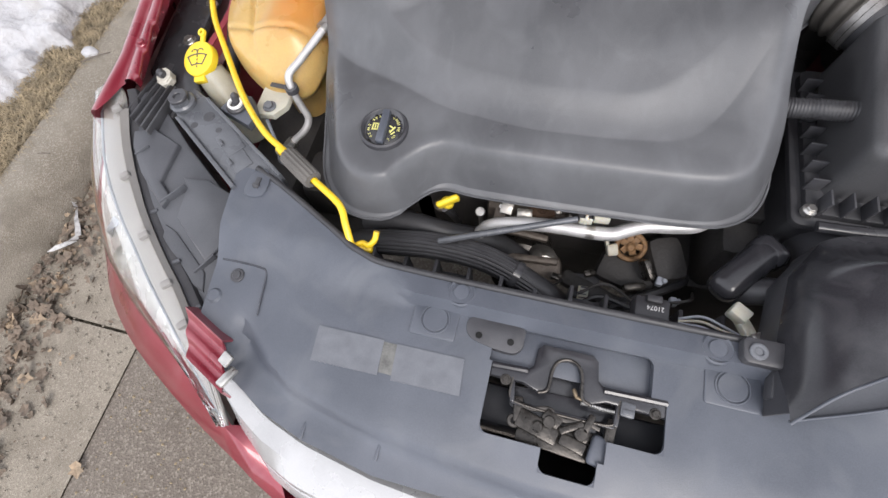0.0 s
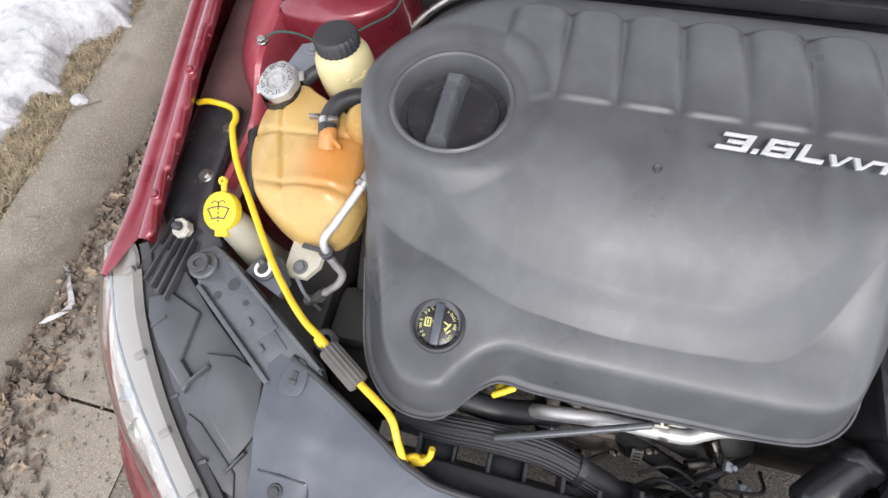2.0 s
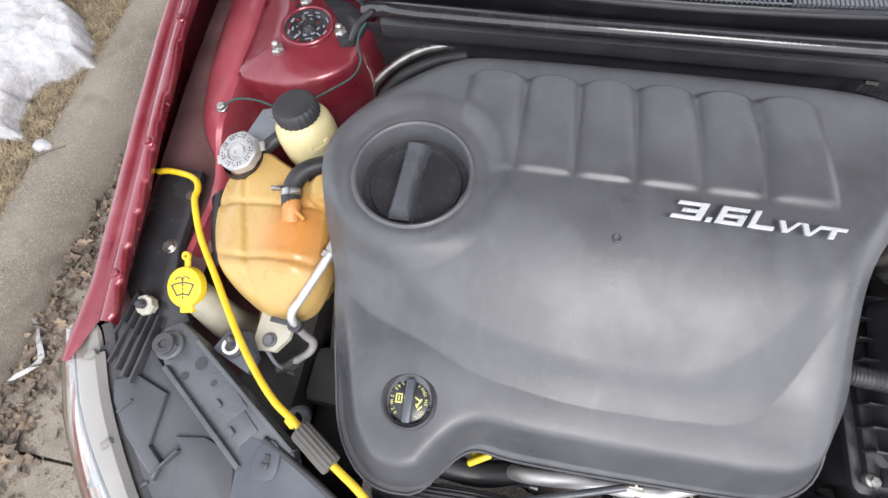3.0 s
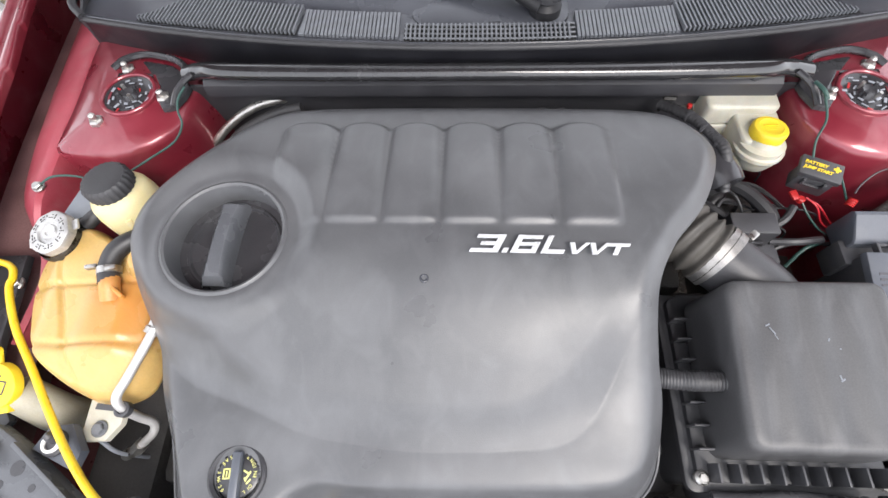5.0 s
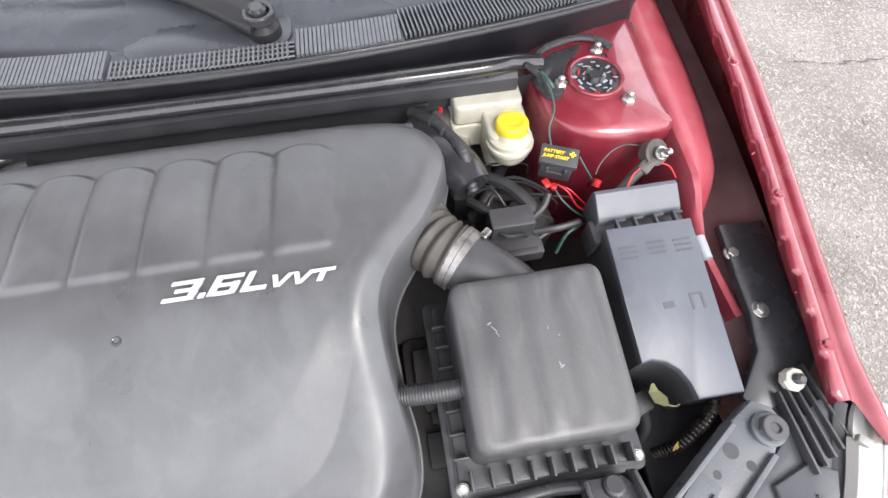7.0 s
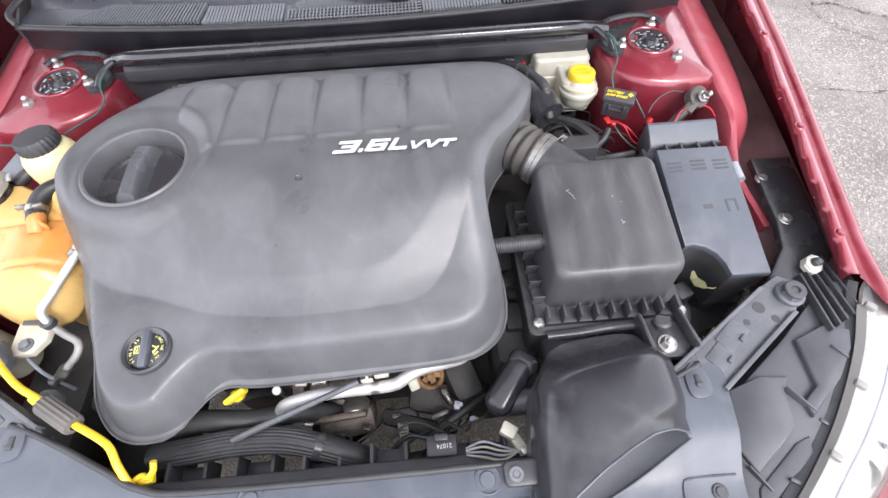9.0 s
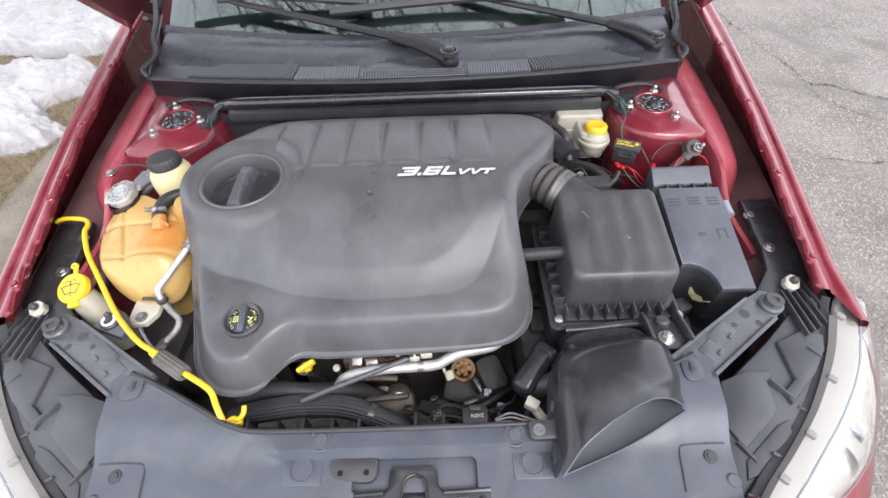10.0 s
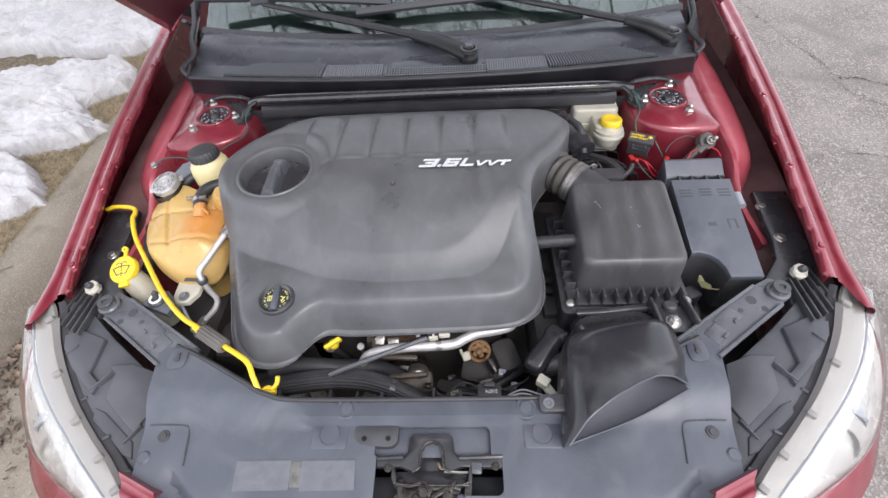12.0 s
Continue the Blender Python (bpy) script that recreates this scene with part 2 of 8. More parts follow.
def part(name, bm, material, parent=None, label="", smooth=40, at=None):
    """Link a bmesh, built in world places, as one mesh under a thing or a part."""
    org = ORIGIN[parent.name] if parent else (Vector(at) if at else Vector((0, 0, 0)))
    bmesh.ops.translate(bm, verts=bm.verts, vec=-org)
    me = bpy.data.meshes.new(name)
    bm.to_mesh(me)
    bm.free()
    me.materials.append(material)
    if smooth:
        me.polygons.foreach_set("use_smooth", [True] * len(me.polygons))
        me.set_sharp_from_angle(angle=radians(smooth))
    ob = new(name, me)
    if parent:
        ob.parent = parent
    else:
        ob.location = org
    ORIGIN[ob.name] = org
    return tagged(ob, label)


def bm_of(verts, faces):
    bm = bmesh.new()
    vs = [bm.verts.new(v) for v in verts]
    for f in faces:
        try:
            bm.faces.new([vs[i] for i in f])
        except ValueError:
            pass
    return bm


def box(size, m=None, bevel=0.004, seg=2):
    bm = bmesh.new()
    bmesh.ops.create_cube(bm, size=1)
    bmesh.ops.scale(bm, verts=bm.verts, vec=size)
    if bevel:
        bmesh.ops.bevel(bm, geom=bm.edges[:], offset=min(bevel, min(size) * 0.45), segments=seg, profile=0.5, affect="EDGES")
    if m is not None:
        bmesh.ops.transform(bm, matrix=m, verts=bm.verts)
    return bm


def boxat(x, y, z, sx, sy, sz, rz=0, rx=0, ry=0, bevel=0.004, seg=2):
    return box((sx, sy, sz), pose(x, y, z, rx, ry, rz), bevel, seg)


def spline(pts, n=8):
    """Catmull-Rom through pts."""
    p = [Vector(q) for q in pts]
    p = [2 * p[0] - p[1]] + p + [2 * p[-1] - p[-2]]
    out = []
    for i in range(1, len(p) - 2):
        for k in range(n):
            t = k / n
            a, b, c, d = p[i - 1], p[i], p[i + 1], p[i + 2]
            out.append(0.5 * (2 * b + (c - a) * t + (2 * a - 5 * b + 4 * c - d) * t * t + (3 * b - a - 3 * c + d) * t ** 3))
    return out + [p[-2]]


def tube(pts, r, seg=14, n=8, smooth=True, rib=0.0, rib_n=0, flat=1.0):
    """A round hose or rod along pts; rib: ridge height of a corrugated one; r may be a function of 0..1."""
    c = spline(pts, n) if smooth else [Vector(q) for q in pts]
    if rib_n:
        c = [c[0].lerp(c[0], 0)] and spline([*pts], max(n, int(rib_n * 4 / max(1, len(pts) - 1)) + 1))
    bm = bmesh.new()
    rings, up = [], Vector((0, 0, 1))
    for i, q in enumerate(c):
        d = (c[min(i + 1, len(c) - 1)] - c[max(i - 1, 0)]).normalized()
        s = d.cross(up)
        s = s.normalized() if s.length > 1e-4 else Vector((1, 0, 0))
        if rings and s.dot(last) < 0:
            s = -s
        last = s
        u = s.cross(d).normalized()
        f = i / (len(c) - 1)
        rr = r(f) if callable(r) else r
        if rib:
            rr += rib * (0.5 + 0.5 * math.cos(2 * math.pi * f * rib_n))
        rings.append([bm.verts.new(q + rr * (math.cos(a) * s + flat * math.sin(a) * u)) for a in [2 * math.pi * k / seg for k in range(seg)]])
    for a, b in zip(rings, rings[1:]):
        for k in range(seg):
            bm.faces.new((a[k], a[(k + 1) % seg], b[(k + 1) % seg], b[k]))
    bm.faces.new(rings[0])
    bm.faces.new(rings[-1][::-1])
    bmesh.ops.recalc_face_normals(bm, faces=bm.faces)
    return bm


def lathe(profile, m=None, seg=32, wave=0.0, wave_n=0):
    """Turn (radius, height) pairs about z; wave: scalloped rim."""
    bm = bmesh.new()
    rings = []
    for r, h in profile:
        if r < 1e-6:
            rings.append([bm.verts.new((0, 0, h))])
        else:
            rings.append([bm.verts.new(((r + wave * r * math.cos(wave_n * a)) * math.cos(a), (r + wave * r * math.cos(wave_n * a)) * math.sin(a), h)) for a in [2 * math.pi * k / seg for k in range(seg)]])
    for a, b in zip(rings, rings[1:]):
        for k in range(seg):
            q = [a[k % len(a)], a[(k + 1) % len(a)], b[(k + 1) % len(b)], b[k % len(b)]]
            q = list(dict.fromkeys(q))
            if len(q) > 2:
                bm.faces.new(q)
    bmesh.ops.recalc_face_normals(bm, faces=bm.faces)
    if m is not None:
        bmesh.ops.transform(bm, matrix=m, verts=bm.verts)
    return bm


def disc(x, y, z, r, h, rx=0, ry=0, rz=0, bevel=0.25, seg=28, wave=0.0, wave_n=0):
    """A short turned stub with a softened rim, its base at z."""
    b = h * bevel
    return lathe([(0, 0), (r, 0), (r, h - b), (r - b, h), (0, h)], pose(x, y, z, rx, ry, rz), seg, wave, wave_n)


def ring(x, y, z, r0, r1, h, rx=0, ry=0, rz=0, seg=32):
    e = min(h, r1 - r0) * 0.25
    return lathe([(r0, 0), (r1, 0), (r1, h - e), (r1 - e, h), (r0 + e, h), (r0, h - e), (r0, 0)], pose(x, y, z, rx, ry, rz), seg)


def prism(pts, z0, z1, bevel=0.003, seg=2, m=None):
    """An upright plate of any outline; z0, z1 may be functions of x, y."""
    bm = bmesh.new()
    g = lambda z, p: z(*p) if callable(z) else z
    lo = [bm.verts.new((*p, g(z0, p))) for p in pts]
    hi = [bm.verts.new((*p, g(z1, p))) for p in pts]
    k = len(pts)
    bm.faces.new(lo[::-1])
    top = bm.faces.new(hi)
    for i in range(k):
        bm.faces.new((lo[i], lo[(i + 1) % k], hi[(i + 1) % k], hi[i]))
    bmesh.ops.recalc_face_normals(bm, faces=bm.faces)
    if bevel:
        bmesh.ops.bevel(bm, geom=list(top.edges), offset=bevel, segments=seg, profile=0.5, affect="EDGES")
    if m is not None:
        bmesh.ops.transform(bm, matrix=m, verts=bm.verts)
    return bm


def loft(rows, thick=0.0, closed=False):
    """A skin over rows of points; thick: its thickness, laid on the underside of the normals."""
    bm = bmesh.new()
    g = [[bm.verts.new(p) for p in r] for r in rows]
    for a, b in zip(g, g[1:]):
        for k in range(len(a) - (0 if closed else 1)):
            j = (k + 1) % len(a)
            bm.faces.new((a[k], a[j], b[j], b[k]))
    if thick:
        bmesh.ops.recalc_face_normals(bm, faces=bm.faces)
        bmesh.ops.solidify(bm, geom=bm.faces[:], thickness=thick)
    bmesh.ops.recalc_face_normals(bm, faces=bm.faces)
    return bm


def join(*bms):
    out = bmesh.new()
    tmp = bpy.data.meshes.new("tmp")
    for b in bms:
        b.to_mesh(tmp)
        b.free()
        out.from_mesh(tmp)
    bpy.data.meshes.remove(tmp)
    return out


def mirror(bm):
    bmesh.ops.scale(bm, verts=bm.verts, vec=(-1, 1, 1))
    bmesh.ops.reverse_faces(bm, faces=bm.faces)
    return bm


def ip(x, xs, ys):
    return float(np.interp(x, xs, ys))


def sm(t):
    t = min(1.0, max(0.0, t))
    return t * t * (3 - 2 * t)


def round_poly(pts, n=6, tension=None):
    """Closed Catmull-Rom through 2D pts."""
    k, out = len(pts), []
    for i in range(k):
        a, b, c, d = (np.array(pts[(i + j) % k]) for j in (-1, 0, 1, 2))
        for s in range(n):
            t = s / n
            out.append(tuple(0.5 * (2 * b + (c - a) * t + (2 * a - 5 * b + 4 * c - d) * t * t + (3 * b - a - 3 * c + d) * t ** 3)))
    return out


def rrect(x0, y0, x1, y1, r, n=5):
    """Rounded rectangle outline, anticlockwise."""
    out = []
    for cx, cy, a0 in ((x1 - r, y1 - r, 0), (x0 + r, y1 - r, 90), (x0 + r, y0 + r, 180), (x1 - r, y0 + r, 270)):
        for k in range(n + 1):
            a = radians(a0 + 90 * k / n)
            out.append((cx + r * math.cos(a), cy + r * math.sin(a)))
    return out

# ---- ground ----
def sheet(name, x0, x1, y0, y1, zf, material, nx, ny, label, category):
    xs, ys = np.linspace(x0, x1, nx), np.linspace(y0, y1, ny)
    bm = loft([[(x, y, zf(x, y)) for x in xs] for y in ys])
    ob = part(name, bm, material, None, label, 60)
    return tagged(ob, label, category, kind="structure")


def bumps(x, y, a, s):
    return a * noise.noise((x * s, y * s, 0.3))


# road in two tones: darker up to x 0.9, paler beyond
sheet("road", -1.235, 0.9, -40, 60, lambda x, y: -0.006, ROAD_DARK, 12, 60, "dark asphalt strip beside the gutter", "road")
sheet("road", 0.9, 60, -40, 60, lambda x, y: -0.006 + (bumps(x, y, 0.004, 1.5) if x > 1.2 else 0), ASPHALT, 80, 90, "pale asphalt road with fine cracks", "road")
sheet("ground_bed", -1.9, -1.1, -40, 60, lambda x, y: -0.022, SOIL, 4, 40, "dark earth under the gutter slabs", "ground")
for y0, y1 in ((-40, 0.107), (0.116, 3.1), (3.109, 60)):
    sheet("pavement", -1.78, -1.235, y0, y1, lambda x, y: bumps(x, y, 0.004, 4), CONCRETE, 10, 40, "pale concrete gutter slab beside the road", "gutter")
KERB_PROFILE = [(-1.74, -0.02), (-1.745, 0.02), (-1.79, 0.085), (-1.815, 0.115), (-1.84, 0.128), (-1.93, 0.135), (-1.96, 0.13), (-1.97, 0.05)]
for y0, y1 in ((-40, -2.6), (-2.595, 4.6), (4.605, 60)):
    ys = np.linspace(y0, y1, 60)
    tagged(part("kerb", loft([[(x + bumps(y, x, 0.006, 3), y, z + bumps(y, z * 5, 0.004, 5)) for x, z in KERB_PROFILE] for y in ys]), KERB, None, "rounded concrete kerb between gutter and lawn", 50), category="kerb", kind="structure")
sheet("ground", -60, -1.94, -40, 60, lambda x, y: 0.125 + bumps(x, y, 0.02, 1.3) * min(1, (-1.94 - x) * 3), SOIL, 90, 90, "dead brown turf beside the kerb", "ground")

# ---- car body ----
car = thing("car", (0, 1.3, 0), "dark red saloon car with its bonnet open", "car")
FY = [0.44, 0.5, 0.65, 0.80, 0.95, 1.1, 1.3, 1.5, 1.9, 2.6]
F_OUT = [0.795, 0.80, 0.815, 0.838, 0.86, 0.875, 0.893, 0.905, 0.915, 0.915]
F_Z = [0.84, 0.85, 0.872, 0.887, 0.90, 0.915, 0.935, 0.955, 0.97, 0.975]


def fender():
    rows = []
    for y in np.concatenate([np.linspace(0.462, 1.35, 200), np.linspace(1.37, 2.6, 24)]):
        xo, z = ip(y, FY, F_OUT), ip(y, FY, F_Z)
        w = 0.057 + 0.0014 * math.sin(y * 31) * (y < 1.3)
        # the inner edge runs in short stepped lengths
        pitch = 0.052 if y < 0.78 else 0.104
        sc = 0.0055 * ((y / pitch) % 1.0) ** 1.5 * (y < 1.3)
        tip = 0.062 * sm((0.52 - y) / 0.058)
        rows.append([(px_, py_ - tip * sm((px_ - xo + 0.024) / 0.012), pz_) for px_, py_, pz_ in [(xo - w + 0.006, y, z - 0.010), (xo - w + sc + 0.0005, y, z + 0.002), (xo - w + sc, y, z + 0.006), (xo - w + sc + 0.003, y, z + 0.0095), (xo - w + 0.012, y, z + 0.0105), (xo - 0.037, y, z + 0.0075), (xo - 0.032, y, z + 0.0045), (xo - 0.028, y, z - 0.003), (xo - 0.022, y, z - 0.0055),
                     (xo - 0.0165, y, z - 0.0025), (xo - 0.012, y, z + 0.0008), (xo - 0.006, y, z + 0.001), (xo + 0.002, y, z - 0.003), (xo + 0.009, y, z - 0.010), (xo + 0.016, y, z - 0.024), (xo + 0.024, y, z - 0.05), (xo + 0.04, y, z - 0.15), (xo + 0.05, y, z - 0.3), (xo + 0.03, y, z - 0.6)]])
    return loft(rows)


for side in (-1, 1):
    f = fender()
    part("fender", mirror(f) if side < 0 else f, RED, car, "glossy dark red front wing", 80)
    wing = bpy.data.objects["fender" if side < 0 else "fender.001"]
    for y in (0.53, 0.74, 0.98, 1.22):
        x, z = ip(y, FY, F_OUT) - 0.045, ip(y, FY, F_Z) + 0.008
        part("tick", box((0.020, 0.003, 0.002), pose(side * (x + 0.004), y + 0.075, z + 0.0022, 0, 0, side * 25), 0.001), RED, wing, "pressed tick mark")
        part("wing_bolt", join(disc(side * x, y, z, 0.010, 0.003, bevel=0.5), disc(side * x, y, z + 0.002, 0.006, 0.005, seg=6)), RED, wing)

    rows = []
    for y in np.linspace(0.60, 1.35, 30):
        k = sm((y - 0.6) / 0.12)
        xi = ip(y, [0.6, 0.70, 0.75, 0.8, 0.88, 1.0, 1.15, 1.35], [0.712, 0.708, 0.692, 0.686, 0.692, 0.698, 0.715, 0.74])
        xo = ip(y, [0.6, 0.70, 0.755, 0.79, 0.84, 0.93, 1.04, 1.2, 1.35], [0.720, 0.718, 0.722, 0.745, 0.776, 0.80, 0.818, 0.834, 0.84])
        zt, d = 0.79 + 0.087 * sm((y - 0.69) / 0.12), xo - xi
        rows.append([(xi - 0.002, y, 0.45), (xi, y, zt - 0.015), (xi + 0.004, y, zt - 0.004), (xi + 0.012, y, zt), (xi + 0.3 * d, y, zt - 0.003), (xi + 0.5 * d, y, zt - 0.010), (xi + 0.72 * d, y, zt - 0.024), (xo - 0.006, y, zt - 0.048), (xo + 0.004, y, zt - 0.068), (xo + 0.014, y, zt - 0.11), (xo + 0.018, y, 0.4)])
    f = loft(rows)
    rail_ob = part("apron", mirror(f) if side < 0 else f, DULL_RED, car, "dusty red inner wing rail", 40)
    part("seam", tube([(side * x, y, z) for x, y, z in ((0.694, 0.895, 0.876), (0.697, 0.95, 0.8775), (0.7, 1.0, 0.8775), (0.715, 1.14, 0.8775))], 0.0022, 6, 6), DEEP, rail_ob, "dark sealed seam")
    # dark liner between the apron and the wing
    rows = [[(0.70, y, 0.76), (0.745, y, 0.772), (ip(y, FY, F_OUT) - 0.03, y, 0.80), (ip(y, FY, F_OUT) + 0.0, y, 0.80), (ip(y, FY, F_OUT) + 0.004, y, 0.60)] for y in np.linspace(0.40, 1.5, 20)]
    f = loft(rows, 0.003)
    part("wheel_arch_liner", mirror(f) if side < 0 else f, GAP, car, "dirty dark red inside of the wing")

    # strut tower
    out = round_poly([(0.106, -0.095), (0.11, -0.085), (0.112, 0.0), (0.125, 0.16), (0.10, 0.175), (-0.06, 0.17), (-0.09, 0.13), (-0.10, 0.05), (-0.094, -0.02), (-0.078, -0.062), (-0.045, -0.092), (0.0, -0.106), (0.05, -0.108), (0.095, -0.103)], 3)
    prof = [(0.30, 0.006), (0.5, 0.005), (0.62, 0.001), (0.8, -0.004), (0.93, -0.009), (0.97, -0.013), (1.0, -0.022), (1.015, -0.05), (1.025, -0.056), (1.04, -0.065), (1.05, -0.2), (1.1, -0.45)]
    rows = [[(side * 0.588 + side * x * s, 0.99 + y * s, 0.898 + h) for x, y in out] for s, h in prof]
    tower = part("strut_tower", loft(rows, 0.0, True), RED, car, "glossy red suspension strut tower", 50)
    part("mount_ring", ring(side * 0.59, 0.993, 0.896, 0.040, 0.0465, 0.014), RED, tower)
    part("mount_cap", lathe([(0, 0.006), (0.01, 0.008), (0.014, 0.0), (0.022, -0.002), (0.034, -0.001), (0.039, 0.003), (0.041, 0.003), (0.041, -0.01)], pose(side * 0.59, 0.993, 0.903)), GLOSS, tower, "glossy black strut mount with painted reflection marks")
    for nx, ny in ((0.531, 0.988), (0.627, 0.938), (0.612, 1.052)):
        part("nut", join(disc(side * nx, ny, 0.894, 0.0165, 0.004), disc(side * nx, ny, 0.898, 0.0115, 0.011, seg=6), disc(side * nx, ny, 0.908, 0.0055, 0.012, seg=12)), STEEL, tower, "zinc-plated nut and stud")

# engine cover
OUT = [(-0.425, 0.52), (-0.402, 0.43), (-0.38, 0.378), (-0.342, 0.340), (-0.297, 0.331), (-0.258, 0.345), (-0.235, 0.378), (-0.205, 0.400), (-0.15, 0.398), (0.0, 0.400), (0.13, 0.405), (0.18, 0.42),
       (0.21, 0.455), (0.217, 0.51), (0.207, 0.58), (0.206, 0.655), (0.232, 0.71), (0.278, 0.765), (0.31, 0.83), (0.315, 0.875), (0.288, 0.922), (0.235, 0.945), (0.12, 0.951), (-0.05, 0.953), (-0.26, 0.95),
       (-0.33, 0.932), (-0.38, 0.888), (-0.43, 0.828), (-0.463, 0.77), (-0.47, 0.72), (-0.458, 0.665), (-0.442, 0.60)]
CX, CY = -0.14, 0.60
dense = np.array(round_poly(OUT, 16))
ang = np.unwrap(np.arctan2(dense[:, 1] - CY, dense[:, 0] - CX))
rad = np.hypot(dense[:, 0] - CX, dense[:, 1] - CY)
order = np.argsort(ang)
ang, rad = ang[order], rad[order]
NA, NR = 520, 170
th = np.linspace(ang[0], ang[0] + 2 * math.pi, NA, endpoint=False)
rr_ = np.interp(th, ang, rad, period=2 * math.pi)
FLUTES = [-0.292, -0.211, -0.137, -0.062, 0.015, 0.09, 0.168]


def cover_z(x, y, d):
    """Height of the engine cover at x, y, d metres inside its rim."""
    S = lambda t: np.clip(t, 0, 1) ** 2 * (3 - 2 * np.clip(t, 0, 1))
    plat = np.mean([np.interp(y + o, [0.46, 0.52, 0.6, 0.67, 0.72, 0.80, 0.88, 0.95], [0.872, 0.893, 0.932, 0.955, 0.962, 0.958, 0.948, 0.932]) for o in np.linspace(-0.035, 0.035, 9)], axis=0)
    yb = np.mean([np.interp(x + o, [-0.45, -0.38, -0.3, -0.22, -0.1, 0.03, 0.09, 0.13, 0.16, 0.19], [0.635, 0.575, 0.53, 0.497, 0.483, 0.487, 0.503, 0.54, 0.60, 0.70]) for o in np.linspace(-0.03, 0.03, 9)], axis=0)
    shelf = 0.858 + 0.012 * S((y - 0.40) / 0.1) + 0.10 * S((y - 0.46) / 0.26) * S((x - 0.02) / 0.16) + 0.07 * S((y - 0.54) / 0.2) * S((-0.32 - x) / 0.1)
    t = np.clip((y - yb) / (0.055 + 0.05 * S((x - 0.02) / 0.12) + 0.06 * S((-0.28 - x) / 0.12)) + 0.35, 0, 1)
    k = 0.55 * t * (2 - t) + 0.45 * S(t)
    z = shelf * (1 - k) + plat * k
    # pillows over the rear
    for a, b in zip(FLUTES, FLUTES[1:]):
        u = (x - (a + b) / 2) / ((b - a) / 2)
        v = np.minimum((y - 0.722) / 0.012, (0.899 - 0.014 * u * u - y) / 0.010)
        w = np.clip(1 - np.abs(u) ** 5, 0, 1) * S(v)
        z = z + np.where(np.abs(u) < 1, (0.0052 + 0.0055 * S((y - 0.735) / 0.09)) * w, 0)
    q = np.hypot(x + 0.342, y - 0.712)
    z = z * (1 - S((0.13 - q) / 0.04)) + 0.945 * S((0.13 - q) / 0.04)
    z = z + 0.0015 * S(1 - np.abs(q - 0.088) / 0.012)
    front = S((0.56 - y) / 0.12)
    w = 0.020 + 0.007 * front
    s = w - d
    return z - (0.9 + 1.25 * front) * (s + np.sqrt(s * s + (0.0085 - 0.0035 * front) ** 2)) / 2 * (1 - S((d - w) / 0.035))


fr = 1 - (1 - np.linspace(0.0, 1, NR)) ** 1.25
ker = np.exp(-(np.arange(-60, 61) / 28.0) ** 2)
rs_ = np.convolve(np.concatenate([rr_[-60:], rr_, rr_[:60]]), ker / ker.sum(), "valid")
bl = np.clip((fr - 0.55) / 0.45, 0, 1)[:, None]
rad_ = fr[:, None] * (rs_ * (1 - bl) * 0.97 + rr_ * bl)
px, py = CX + rad_ * np.cos(th), CY + rad_ * np.sin(th)
rim = np.stack([CX + rr_ * np.cos(th), CY + rr_ * np.sin(th)], 1)
dist = np.full(px.shape, 9.0)
for k in range(NA):
    a, b = rim[k], rim[(k + 1) % NA]
    e = b - a
    t_ = np.clip(((px - a[0]) * e[0] + (py - a[1]) * e[1]) / (e @ e), 0, 1)
    dist = np.minimum(dist, np.hypot(px - a[0] - t_ * e[0], py - a[1] - t_ * e[1]))
pz = cover_z(px, py, dist)
verts, faces = [], []
for i in range(NR):
    verts += list(zip(px[i], py[i], pz[i]))
lipz = 0.795 + 0.075 * np.clip((rim[:, 1] - 0.45) / 0.4, 0, 1)
for k, (o, f) in enumerate(((0.004, 0.25), (0.006, 0.6), (0.008, 0.96), (0.010, 1.0), (0.004, 1.02))):
    ox, oy = np.cos(th) * o, np.sin(th) * o
    verts += list(zip(rim[:, 0] + ox, rim[:, 1] + oy, pz[-1] * (1 - f) + lipz * f))
for i in range(NR + 4):
    for k in range(NA):
        j = (k + 1) % NA
        q = (i * NA + k, (i + 1) * NA + k, (i + 1) * NA + j, i * NA + j)
        if i < NR:
            mx, my = px[min(i, NR - 1), k], py[min(i, NR - 1), k]
            if math.hypot(mx + 0.342, my - 0.712) < 0.077 or math.hypot(mx + 0.298, my - 0.434) < 0.026:
                continue
        faces.append(q)
cover = thing("engine_cover", (-0.08, 0.66, 0.8), "grey moulded plastic engine cover with silver 3.6L VVT badge", "engine cover")
me = bpy.data.meshes.new("shell")
me.from_pydata(verts, [], faces)
me.polygons.foreach_set("use_smooth", [True] * len(me.polygons))
me.materials.append(COVER)
shell = new("shell", me)
shell.parent = cover
me.transform(Matrix.Translation(-Vector((-0.08, 0.66, 0.8))))
ORIGIN[shell.name] = Vector((-0.08, 0.66, 0.8))
part("rim_bead", tube([(rim[k, 0] + 0.010 * math.cos(th[k]), rim[k, 1] + 0.010 * math.sin(th[k]), lipz[k] + 0.001) for k in range(0, NA, 5)], 0.0018, 6, 2), COVER, cover)
part("dimple", lathe([(0.0, -0.001), (0.0025, 0.0), (0.0042, 0.0012), (0.0056, 0.0008), (0.006, -0.002)], pose(-0.079, 0.655, float(cover_z(np.array([-0.079]), np.array([0.655]), np.array([0.2]))[0]), 5, 0, 0), 20), COWL, cover, "small moulded dimple")
